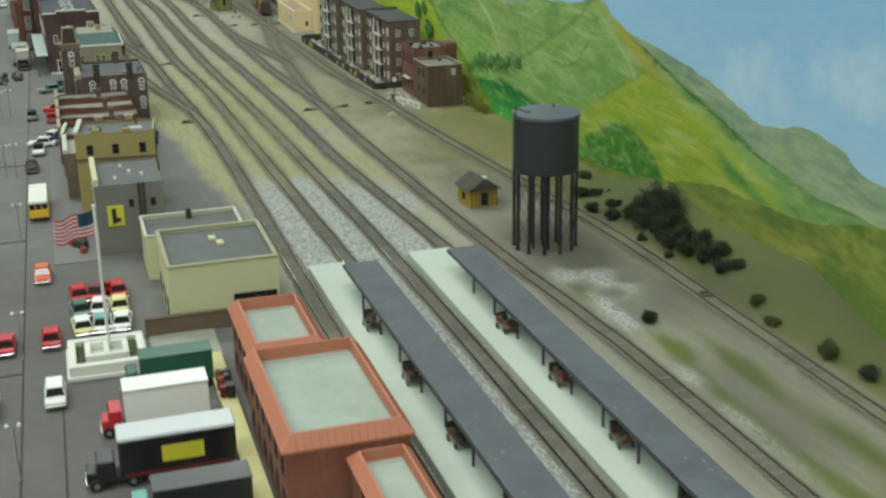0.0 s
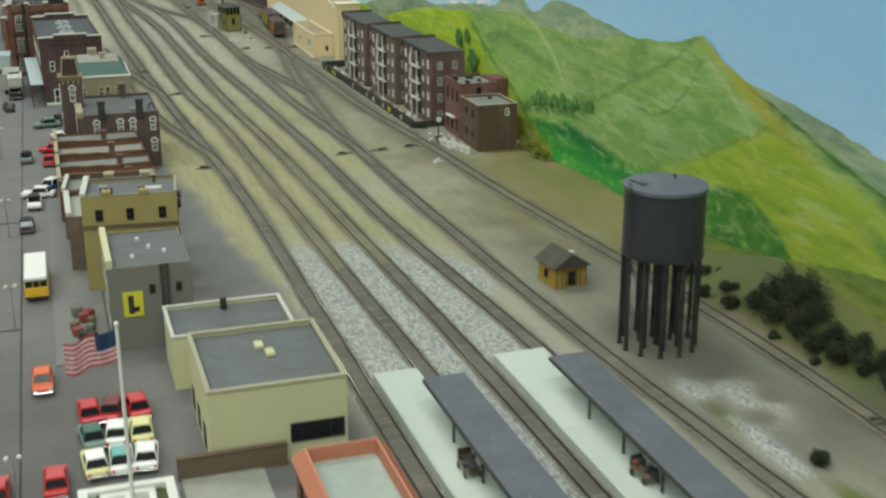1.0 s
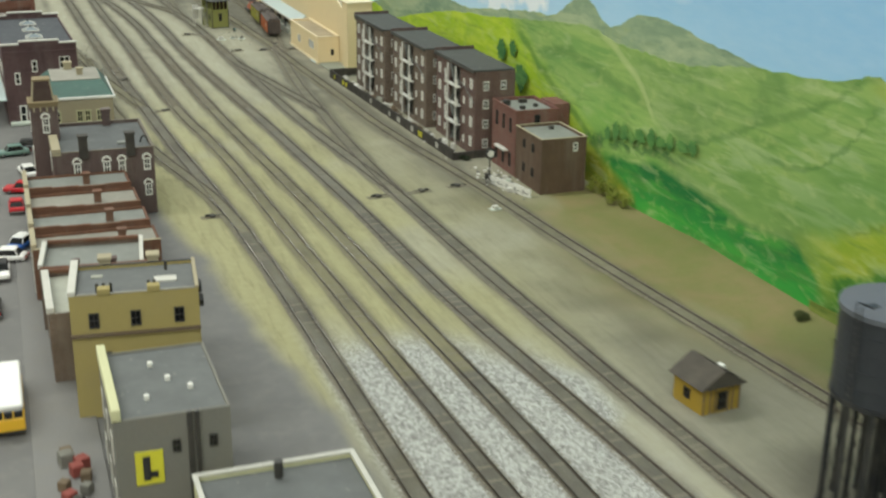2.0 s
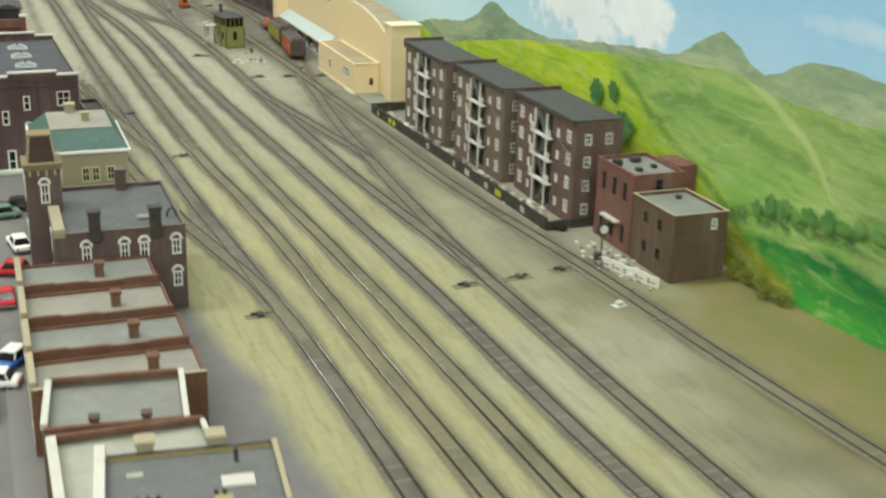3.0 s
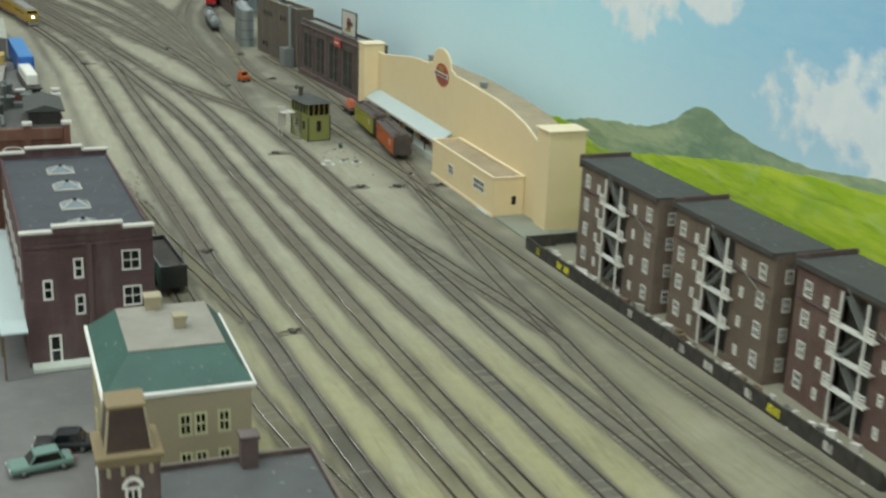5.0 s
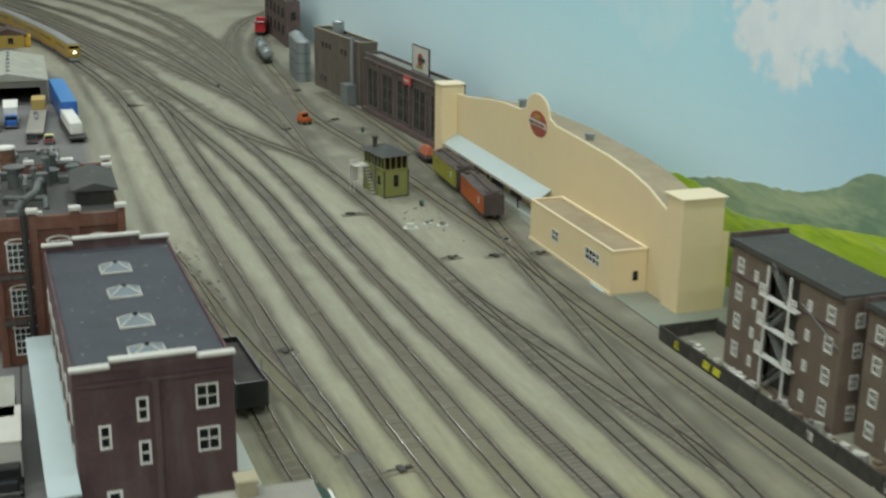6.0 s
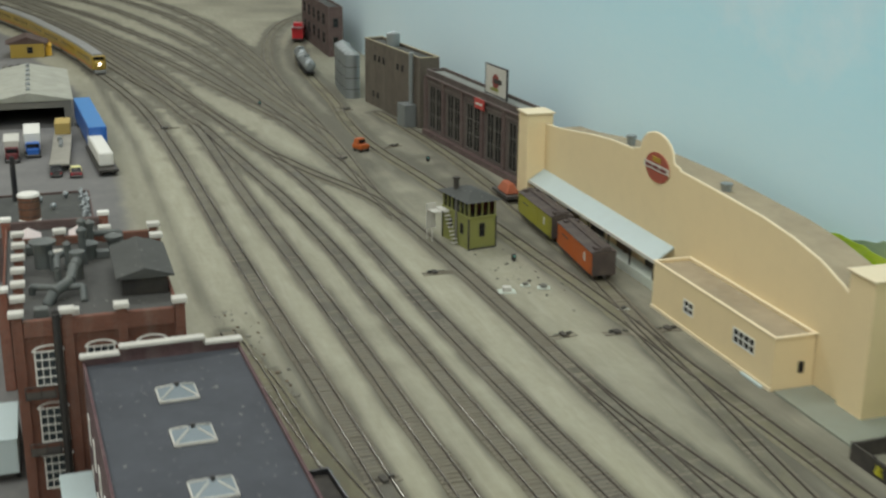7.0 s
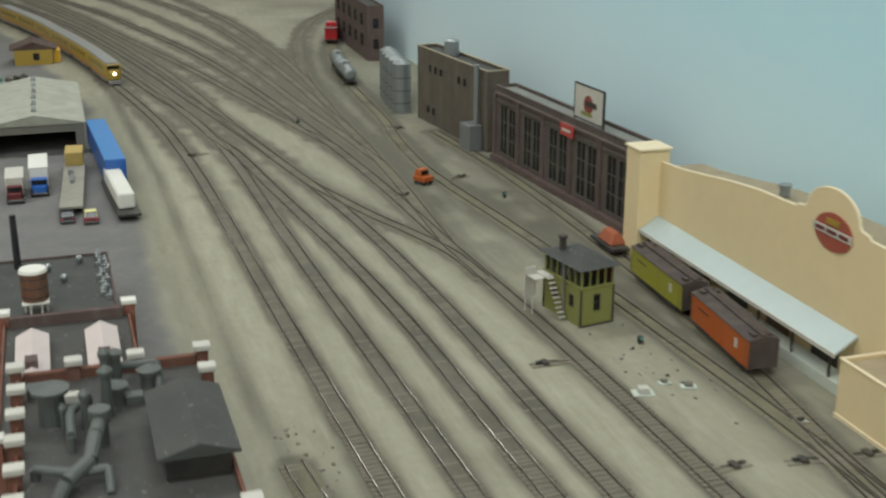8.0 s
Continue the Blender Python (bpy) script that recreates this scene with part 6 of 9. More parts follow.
# loading platform and its sloping roof
bm = BM()
slope = [(-0.0575, 0.0405), (-0.0330, 0.0565), (-0.0330, 0.0585), (-0.0575, 0.0425)]
a = [bm.verts.new((x, -0.086, z)) for x, z in slope]
b = [bm.verts.new((x, 0.334, z)) for x, z in slope]
bm.faces.new(a), bm.faces.new(b[::-1])
for i in range(4):
    bm.faces.new((a[(i + 1) % 4], a[i], b[i], b[(i + 1) % 4]))
hall.add("platform_roof", bm, M["awning"], "pale blue sheet platform roof")
hall.add("roof_edge", boxes((-0.0590, -0.0576, -0.087, 0.3345, 0.0385, 0.0430)), M["white_dull"], "pale eaves board")
hall.add("loading_platform", boxes((-0.055, -0.0328, -0.12, 0.3345, 0.0, 0.0125)), M["platform"], "pale concrete loading platform", 0.0005)
for i in range(7):
    y = -0.075 + i * 0.065
    hall.add("post", boxes((-0.0545, -0.0525, y, y + 0.0022, 0.0126, 0.0400)), M["dark_iron"])
for i in range(5):
    y = -0.06 + i * 0.085
    hall.add("sliding_door", boxes((-0.0345, -0.0331, y, y + 0.045, 0.0126, 0.0395)), M["brown_wood"] if i % 2 else M["wall_dark"], "weathered sliding door", 0.0003)
an = Building("market_hall_office", "beige single-storey office wing with tan roof", "office", 0.638, 0.6865, 3.300, 3.562, 0.058, M["beige"])
an.windows("W", [0.203], [0.026], 0.042, 0.017, "panes").windows("W", [0.085], [0.021], 0.022, 0.016, "pair").windows("S", [0.033], [0.018], 0.006, 0.012, "dark")
an.done(M["roof_tan"], 0.0555, M["beige_trim"], 0.0018, 0.0028)
an.add("plinth", boxes((-0.0262, -0.0244, -0.131, 0.131, 0.0, 0.004)), M["beige_trim"], "pale plinth")
for y in (-0.09,):
    an.add("low_step", boxes((-0.03, -0.0263, y - 0.03, y + 0.01, 0, 0.0025)), M["awning"], bevel=0.0003)
single("paved_apron", boxes((0.640, 0.7885, 3.150, 3.298, -0.001, 0.0022)), painted("mottled_concrete", "8b8f80", 0.9, 0.45), "mottled grey-green concrete apron beside the hall", "apron", kind="structure")


# apartment blocks with white fire escapes
def apartment(x0, y0, y1, label, brick):
    ap = Building("apartment_block", label, "apartment block", x0, x0 + 0.068, y0, y1, 0.138, brick, 0.0, group="row of apartment blocks")
    D, w = y1 - y0, 0.068
    vs = [0.014, 0.046, 0.078, 0.108]
    # seen from the tracks: W side, measured from its far end
    L = D - 0.0044
    for f, wd, st_ in ((0.09, 0.0108, "pair"), (0.245, 0.0056, "sash"), (0.735, 0.0056, "sash"), (0.91, 0.0108, "pair")):
        ap.windows("W", [L * f], vs, wd, 0.0160 if st_ == "pair" else 0.0104, st_)
    ap.windows("W", [L * 0.5], [0.006], L * 0.27, 0.126, "void")
    ap.windows("S", [0.018, 0.048], vs, 0.0088, 0.0142, "pair")
    ap.done(M["roof_dark"], 0.1355)
    ap.add("sloped_roof", boxes((-w / 2 - 0.003, w / 2, -D / 2 + 0.0005, D / 2 - 0.0005, 0.1382, 0.141)), M["roof_dark"], "dark grey felt roof", 0.0005)
    ap.add("end_parapet", boxes((-w / 2 - 0.003, w / 2 + 0.001, D / 2 + 0.0002, D / 2 + 0.003, 0.130, 0.146)), M["brick_dark"], "dark brick end parapet", 0.0004)
    ap.add("roof_edge", boxes((-w / 2 - 0.0045, -w / 2 - 0.003, -D / 2, D / 2, 0.1365, 0.142)), M["roof_soot"])
    for ca, cb in ((-D / 2 + 0.004, -D / 2 + D * 0.36), (D / 2 - D * 0.34, D / 2 - 0.004)):
        ap.add("belt_course", boxes((-w / 2 - 0.0016, -w / 2 - 0.0002, ca, cb, 0.1035, 0.1055)), M["brick_plum"])
    # dark sheet standing in for shade inside the open bay behind the fire escape
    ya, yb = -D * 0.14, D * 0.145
    ap.add("recess", boxes((-w / 2 + 0.010, -w / 2 + 0.011, ya - 0.001, yb + 0.001, 0.002, 0.134)), M["wall_dark"], "dark sheet as painted shade behind the fire escape")
    xo = -w / 2 - 0.0065
    for y in (ya + 0.007, yb - 0.009):
        ap.add("escape_post", boxes((xo - 0.0010, xo + 0.0008, y - 0.0010, y + 0.0010, 0.004, 0.134)), M["white"], "white fire escape post")
    for k, z in enumerate((0.038, 0.070, 0.101)):
        bm = boxes((xo, -w / 2 - 0.0005, ya - 0.005, yb + 0.003, z, z + 0.0012), (xo - 0.0012, xo, ya - 0.005, yb + 0.003, z - 0.0008, z + 0.0016))
        pl = ap.add("escape_landing", bm, M["white"], "white fire escape landing")
        for e0, e1 in ((ya - 0.005, ya + 0.009), (yb - 0.010, yb + 0.003)):
            bm, n = BM(), e1 - e0
            slots = [(u0, u1, v, v + 0.0022) for v in (0.0008, 0.0042, 0.0076) for u0, u1 in ((0.0011, n / 2 - 0.0005), (n / 2 + 0.0005, n - 0.0011))]
            wall_mesh(bm, n, 0.0112, 0.0011, slots, pose(xo - 0.0011, e1, z + 0.0013, 0, 0, -90))
            part("railing", bm, M["white"], pl)
    for k, z in enumerate((0.006, 0.039, 0.071, 0.102)):
        bm = BM()
        s = 1 if k % 2 else -1
        p, q = Vector((xo + 0.0016, s * (ya + 0.012), z)), Vector((xo + 0.0016, -s * (ya + 0.012), z + 0.029))
        for dx in (0.0, 0.0085):
            rod(bm, p + Vector((dx, 0, 0)), q + Vector((dx, 0, 0)), 0.0006, 6)
        rod(bm, p + Vector((0, 0, 0.008)), q + Vector((0, 0, 0.008)), 0.0005, 6)
        for i in range(12):
            c = p.lerp(q, (i + 0.5) / 12)
            box(bm, c.x, c.x + 0.0085, c.y - 0.0012, c.y + 0.0012, c.z - 0.0003, c.z + 0.0003)
        ap.add("escape_stair", bm, M["roof_grey"], "grey fire escape stair")
    bm = BM()
    rod(bm, (-w / 2 - 0.0015, -D / 2 + 0.003, 0.088), (-w / 2 - 0.0015, -D / 2 + D * 0.33, 0.112), 0.0007, 6)
    ap.add("drain_pipe", bm, M["roof_grey"], "slanting grey pipe")
    return ap


APT = "weathered brown brick apartment block with white fire escape"
apartment(0.684, 2.462, 2.648, APT + " and sash windows", brickwork("brick_weathered_red_brown", "63463e", "7d7068"))
apartment(0.672, 2.668, 2.858, APT + ", four storeys", M["brick_apt"])
apartment(0.662, 2.878, 3.072, APT + " beside the hall", M["brick_apt"])
for x, y0, y1 in ((0.703, 2.6505, 2.6655), (0.692, 2.8605, 2.8755)):
    single("link_wall", boxes((x, x + 0.05, y0, y1, 0, 0.130)), M["brick_dark"], "dark brick link between two apartment blocks", "wall")

# dark yard wall in front of the flats
yw = thing("yard_wall", "dark timber yard wall with yellow and white scrawls", "wall", 0, 0, 0)


def wall_run(p, q, h):
    p, q = Vector(p), Vector(q)
    d = q - p
    n = max(1, round(d.length / 0.032))
    a = math.degrees(math.atan2(d.y, d.x))
    for i in range(n):
        c = p.lerp(q, i / n)
        L = d.length / n
        bm = boxes((0.0004, L - 0.0004, -0.0012, 0.0012, 0, h + random.uniform(-0.0006, 0.0006)), (0, 0.0016, -0.0018, 0.0018, 0, h + 0.001))
        ob = part("panel", bm, M["wall_dark"], yw)
        ob.matrix_basis = pose(c.x, c.y, 0, 0, 0, a)
    return a


wall_run((0.644, 2.452), (0.626, 3.150), 0.0165)
wall_run((0.626, 3.150), (0.70, 3.152), 0.0165)
wall_run((0.700, 3.152), (0.700, 3.08), 0.0165)
wall_run((0.644, 2.452), (0.752, 2.455), 0.0125)
for y, c, ln in ((2.60, "sign_yellow", 0.022), (2.64, "white_dull", 0.012), (2.71, "white_dull", 0.018), (2.76, "white_dull", 0.010), (2.87, "white_dull", 0.008), (3.03, "sign_yellow", 0.014), (3.05, "sign_yellow", 0.012), (3.11, "sign_yellow", 0.010), (2.52, "white_dull", 0.012)):
    x = 0.644 + (y - 2.452) / (3.150 - 2.452) * (0.626 - 0.644) - 0.0021
    bm = BM()
    for i in range(4):
        a = random.uniform(-0.4, 0.4)
        box(bm, -0.0004, 0, -0.0016, 0.0016, 0.0, 0.009, pose(0, (i - 1.5) * ln / 4, 0.004, math.degrees(a), 0, 0))
    ob = part("painted_scrawl", bm, M[c], yw, "yellow scrawled paint" if c == "sign_yellow" else "white scrawled paint")
    ob.matrix_basis = pose(x, y, 0)
rng = random.Random(7)
for i in range(26):
    y = 2.48 + i * 0.0245
    x0 = 0.646 + (y - 2.452) * -0.026
    x = x0 + rng.uniform(0.008, 0.020)
    s = rng.uniform(0.004, 0.0085)
    bm = BM()
    box(bm, -s / 2, s / 2, -s * 0.8, s * 0.8, 0, s * rng.uniform(0.7, 1.4), pose(0, 0, 0, 0, 0, rng.uniform(0, 90)))
    if i % 2:
        box(bm, -s * 0.4, s * 0.4, -s * 0.4, s * 0.4, s * 0.9, s * 1.5, pose(0, s * 0.4, 0, 0, 0, rng.uniform(0, 90)))
    single("yard_clutter", bm, M[rng.choice(["white_dull", "concrete_grey", "brown_wood", "white_dull"])], "small pale crate in the backyard", "crate", pose(x, y, 0.0), 0.0004, group="backyard clutter")

for i in range(44):
    y = 2.47 + i * 0.0150
    x = 0.646 + (y - 2.452) * -0.026 + rng.uniform(0.004, 0.024)
    s = rng.uniform(0.0025, 0.0055)
    bm = BM()
    box(bm, -s / 2, s / 2, -s, s, 0, s * rng.uniform(0.8, 2.6), pose(0, 0, 0, rng.uniform(-8, 8), rng.uniform(-8, 8), rng.uniform(0, 90)))
    single("yard_scrap", bm, M[rng.choice(["white", "white_dull", "white_dull", "roof_pale"])], "small white scrap piece in the backyard", "scrap", pose(x, y, 0.0), 0.0003, group="backyard scrap")

# red brick works: a taller and a lower block
rb = Building("brick_works", "red brick works with flat grey roof and parapet", "factory", 0.700, 0.770, 2.334, 2.428, 0.102, M["brick_works"])
rb.windows("W", [0.018, 0.045, 0.072], [0.066, 0.012], 0.007, 0.022, "dark").windows("S", [0.035], [0.08], 0.009, 0.015, "dark")
rb.done(M["roof_grey"], 0.098, M["brick_works"], 0.001, 0.0025)
rb.add("loading_ledge", boxes((-0.043, -0.0352, -0.02, 0.02, 0.034, 0.037)), M["white_dull"], "pale ledge", 0.0004)
for q in ((-0.03, -0.02, 0.01, 0.02, 0.098, 0.106), (0.0, 0.012, 0.02, 0.03, 0.098, 0.104), (-0.015, -0.008, -0.02, -0.012, 0.098, 0.103), (0.012, 0.018, -0.01, -0.002, 0.098, 0.1025)):
    rb.add("roof_hatch", boxes(q), M["dark_iron"], "dark roof hatch", 0.0005)
rb.add("east_block", boxes((0.0355, 0.062, -0.03, 0.02, 0.0, 0.105)), M["brick_works"], "taller rear block")
rl = Building("brick_works_annex", "low brown brick annex with flat grey roof", "factory", 0.699, 0.771, 2.236, 2.330, 0.082, brickwork("brick_annex_brown", "5d4736", "6c5a4a"))
rl.windows("W", [0.03, 0.062], [0.056, 0.02], 0.0075, 0.013, "dark").windows("S", [0.054], [0.062], 0.0065, 0.012, "sash")
rl.done(M["roof_grey"], 0.0785, M["stone"], 0.0010, 0.0022)
rl.add("roof_vent", boxes((0.008, 0.014, 0.02, 0.026, 0.0785, 0.083)), M["dark_iron"], bevel=0.0004)
bw = thing("board_fence", "low white scribbled board fence by the works", "fence", 0, 0, 0)
for i in range(5):
    t = i / 5
    ob = part("board", boxes((-0.001, 0.001, 0.0006, 0.0205, 0, 0.0125 + 0.001 * (i % 2))), M["white"], bw)
    part("painted_scrawl", boxes((0.0011, 0.0014, 0.004, 0.0065, 0.003, 0.009), (0.0011, 0.0014, 0.009, 0.016, 0.0045, 0.0060)), M["concrete_grey"], ob)
    ob.matrix_basis = pose(0.650 + 0.028 * t, 2.315 - 0.090 * t, 0, 0, 0, 198)
for i in range(7):
    bm = BM()
    s = rng.uniform(0.002, 0.004)
    box(bm, -s, s, -s, s, 0, s * 1.6, pose(0, 0, 0, 0, 0, rng.uniform(0, 90)))
    single("scrap_block", bm, M[rng.choice(["white_dull", "platform"])], "white scrap block beside the works", "scrap", pose(0.672 + rng.uniform(-0.012, 0.012), 2.30 + rng.uniform(-0.04, 0.05), 0), 0.0005, group="scrap by the works")
# signal by the track
sg = thing("track_signal", "grey signal mast with white disc lamp", "signal", 0.650, 2.312, 0)
bm = BM()
cyl(bm, 0, 0, 0, 0.050, 0.0011, 0.0011, 8)
part("mast", bm, M["dark_iron"], sg)
part("base", boxes((-0.005, 0.005, -0.005, 0.005, 0, 0.006)), M["concrete_grey"], sg, bevel=0.0006)
bm = BM()
cyl(bm, 0, 0, 0, 0.002, 0.0085, 0.0085, 18, pose(0, -0.001, 0.047, 90, 0, 0))
hd_ = part("target", bm, M["black"], sg)
bm = BM()
cyl(bm, 0, 0, 0.002, 0.0032, 0.0052, 0.0052, 14, pose(0, -0.001, 0.047, 90, 0, 0))
part("lens", bm, M["white"], hd_, "white signal lens")
part("relay_box", boxes((-0.003, 0.003, 0.004, 0.012, 0, 0.014)), M["dark_iron"], sg, bevel=0.0005)

# brown brick factory, grey factory, silos
bf = Building("billboard_factory", "sooty grey-brown brick factory with tall dark bays and rooftop billboard", "factory", 0.685, 0.722, 4.121, 4.581, 0.126, M["brick_sooty"], 4.0)
for i in range(5):
    bf.windows("W", [0.031 + 0.091 * i, 0.064 + 0.091 * i], [0.016], 0.028, 0.082, "bay")
bf.done(M["roof_grey"], 0.122, M["brick_sooty"], 0.0015, 0.003)
for i in range(6):
    bf.add("pilaster", boxes((-0.0222, -0.0187, -0.2295 + i * 0.091, -0.2185 + i * 0.091, 0, 0.112)), M["brick_dark"])
bf.add("plinth", boxes((-0.0285, -0.0187, -0.229, 0.229, 0, 0.010)), M["brick_dark"])
bf.add("lintel_band", boxes((-0.0205, -0.0187, -0.229, 0.229, 0.100, 0.105)), M["brick_sooty"], bevel=0.0004)
bf.add("cornice", boxes((-0.0225, -0.0187, -0.229, 0.229, 0.1125, 0.1165)), M["brick_dark"], bevel=0.0004)
sb = bf.add("wall_sign", boxes((-0.0250, -0.0228, -0.058, -0.018, 0.098, 0.116)), M["sign_red"], "red wall sign with plain bars", 0.0003)
part("sign_bar", boxes((-0.0258, -0.0251, -0.051, -0.025, 0.105, 0.109)), M["white_dull"], sb)
bl = thing("billboard", "white billboard with a dark patch on a black frame", "billboard", 0.697, 4.268, 0.1222, 4)
part("panel", boxes((-0.0012, 0.0012, -0.043, 0.043, 0.008, 0.056)), M["white_dull"], bl)
for y in (-0.044, 0.042):
    part("frame_post", boxes((-0.0016, 0.0016, y, y + 0.002, 0, 0.058)), M["black"], bl)
for z in (0.006, 0.056):
    part("frame_rail", boxes((-0.0016, 0.0016, -0.042, 0.042, z, z + 0.002)), M["black"], bl)
bm = BM()
cyl(bm, 0, 0, 0, 0.0006, 0.0135, 0.0135, 20, pose(-0.0013, 0.0, 0.031, 0, -90, 0))
part("picture_patch", bm, M["crate_red"], bl, "brown-red picture patch")
part("picture_patch", boxes((-0.0022, -0.0013, -0.024, 0.008, 0.028, 0.036)), M["wall_dark"], bl, "dark picture patch")
part("picture_patch", boxes((-0.0022, -0.0013, -0.012, 0.020, 0.014, 0.0198)), M["tower_green"], bl)
gf = Building("grey_factory", "dark grey rendered factory with small windows and roof tank", "factory", 0.652, 0.694, 4.623, 4.933, 0.141, M["brick_olive"], 6.0)
gf.windows("W", [0.06, 0.085, 0.11, 0.19, 0.215], [0.100], 0.010, 0.013, "dark").windows("W", [0.05, 0.075], [0.02], 0.010, 0.013, "dark")
gf.done(M["roof_dark"], 0.136, M["stone"], 0.0015, 0.003)
bm = BM()
cyl(bm, 0.002, 0.045, 0.135, 0.164, 0.014, 0.014, 18), cyl(bm, 0.002, 0.045, 0.164, 0.168, 0.015, 0.002, 18)
gf.add("roof_tank", bm, M["steel"], "grey metal roof tank")
bm = BM()
cyl(bm, -0.030, -0.130, 0.0, 0.150, 0.0045, 0.0045, 12)
gf.add("flue", bm, M["steel"], "pale metal flue")
gf.add("boiler_box", boxes((-0.048, -0.0225, -0.140, -0.100, 0, 0.046)), M["steel"], "grey box at the flue foot", 0.001)
for i, (x, y) in enumerate(((0.619, 4.985), (0.622, 5.025), (0.625, 5.065), (0.630, 5.105), (0.636, 5.145))):
    si = thing("storage_silo", "weathered grey metal storage silo", "silo", x, y, 0, group="row of silos")
    bm = BM()
    cyl(bm, 0, 0, 0, 0.098, 0.0185, 0.0185, 20), 
    part("drum", bm, M["steel"], si)
    bm = BM()
    cyl(bm, 0, 0, 0.098, 0.106, 0.019, 0.004, 20)
    part("roof", bm, M["steel"], si)
    bm = BM()
    for z in (0.02, 0.045, 0.07):
        cyl(bm, 0, 0, z, z + 0.0012, 0.0189, 0.0189, 20)
    part("band", bm, M["dark_iron"], si)
fb = Building("far_brick_mill", "far dark brown brick mill against the backdrop", "factory", 0.708, 0.748, 5.57, 5.99, 0.135, M["brick_dark"], -2.0)
fb.windows("W", [0.05 + 0.075 * i for i in range(5)], [0.03, 0.08], 0.03, 0.03, "dark").windows("S", [0.02], [0.03, 0.08], 0.014, 0.024, "dark")
fb.done(M["roof_dark"], 0.13)

# black-painted water tower
wtw = thing("water_tower", "charcoal black railway water tower on tall legs", "water tower", 0.592, 1.358, 0)
TR = 0.0425
bm = BM()
cyl(bm, 0, 0, 0.1091, 0.1782, TR, TR, 40)
tk = part("tank", bm, M["tank_black"], wtw, "charcoal tank")
bm = BM()
cyl(bm, 0, 0, 0.1760, 0.1801, TR + 0.0016, TR + 0.0016, 40), cyl(bm, 0, 0, 0.1801, 0.1847, TR + 0.0005, TR * 0.25, 40)
part("lid", bm, painted("slate_grey_lid", "5d6167", 0.6, 0.2), wtw, "slate grey lid")
bm = BM()
for z in (0.1210, 0.1350, 0.1490, 0.1631):
    cyl(bm, 0, 0, z, z + 0.0007, TR + 0.0004, TR + 0.0004, 40)
part("hoop", bm, M["tank_black"], tk)
bm = BM()
cyl(bm, 0, 0, 0.1053, 0.1091, TR + 0.001, TR + 0.001, 40)
part("deck", bm, M["black"], wtw)
for i in range(12):
    a = 2 * math.pi * i / 12 + 0.13
    x, y = (TR - 0.002) * math.cos(a), (TR - 0.002) * math.sin(a)
    bm = BM()
    cyl(bm, x, y, 0.0, 0.1058, 0.0023, 0.0021, 8), cyl(bm, x, y, 0.0, 0.003, 0.0036, 0.0026, 8)
    part("leg", bm, M["black"], wtw)
for i in range(6):
    a = 2 * math.pi * i / 6 + 0.35
    x, y = TR * 0.48 * math.cos(a), TR * 0.48 * math.sin(a)
    bm = BM()
    cyl(bm, x, y, 0.0, 0.1058, 0.0021, 0.0021, 8)
    part("leg", bm, M["black"], wtw)
for i in range(12):
    a, b = 2 * math.pi * i / 12 + 0.13, 2 * math.pi * (i + 1) / 12 + 0.13
    r = TR - 0.002
    bm = BM()
    for z0, z1 in ((0.012, 0.052), (0.052, 0.1015)):
        rod(bm, (r * math.cos(a), r * math.sin(a), z0), (r * math.cos(b), r * math.sin(b), z1), 0.00035, 5)
        rod(bm, (r * math.cos(a), r * math.sin(a), z1), (r * math.cos(b), r * math.sin(b), z0), 0.00035, 5)
    part("brace", bm, M["dark_iron"], wtw)
bm = BM()
cyl(bm, 0, 0, 0, 0.1069, 0.005, 0.005, 14)
part("riser_pipe", bm, M["black"], wtw)
bm = BM()
for dx in (-0.003, 0.003):
    rod(bm, (-TR - 0.003, dx - 0.01, 0.1080), (-TR - 0.003, dx - 0.01, 0.1901), 0.0005, 6), rod(bm, (-TR - 0.003, dx - 0.01, 0.1901), (-TR + 0.008, dx - 0.01, 0.1858), 0.0005, 6)
for i in range(14):
    rod(bm, (-TR - 0.003, -0.013, 0.1112 + i * 0.0054), (-TR - 0.003, -0.007, 0.1112 + i * 0.0054), 0.0004, 5)
part("ladder", bm, M["black"], wtw)
bm = BM()
cyl(bm, 0.01, 0.0, 0.1836, 0.1901, 0.0012, 0.0012, 8), box(bm, -0.03, -0.022, -0.006, 0.002, 0.1798, 0.1831)
part("roof_fitting", bm, M["tank_black"], wtw)

# mustard shed
ms = Building("tool_shed", "small mustard board shed with dark shingle roof", "shed", 0.551, 0.594, 1.550, 1.594, 0.027, M["shed_yellow"], 6.0)
ms.windows("S", [0.022], [0.003], 0.010, 0.018, "dark").windows("W", [0.018], [0.009], 0.009, 0.010, "dark")
ms.done(M["roof_dark"], 0.026)
SHINGLE = painted("dark_shingle", "4a443c", 0.9, 0.4)
bm = BM()
slab(bm, [(-0.0255, 0.0262), (0.0255, 0.0262), (0.0, 0.0430)], -0.0255, 0.0255)
bmesh.ops.transform(bm, matrix=pose(0, 0, 0, 0, 0, 90), verts=bm.verts[:])
ms.add("gable_roof", bm, SHINGLE, "dark shingle roof")
for sx in (-1, 1):
    for k in range(4):
        bm = BM()
        x0, z0 = sx * (0.0258 - 0.0062 * k), 0.0266 + 0.0041 * k
        box(bm, -0.0040, 0.0040, -0.0258, 0.0258, 0, 0.0007, pose(x0 - sx * 0.0030, 0, z0 + 0.0020, 0, sx * 33.4, 0))
        ms.add("shingle_course", bm, SHINGLE)
ms.add("roof_patch", boxes((0.004, 0.010, -0.012, -0.005, 0.0360, 0.0420)), M["white"], "white roof patch", 0.0005)
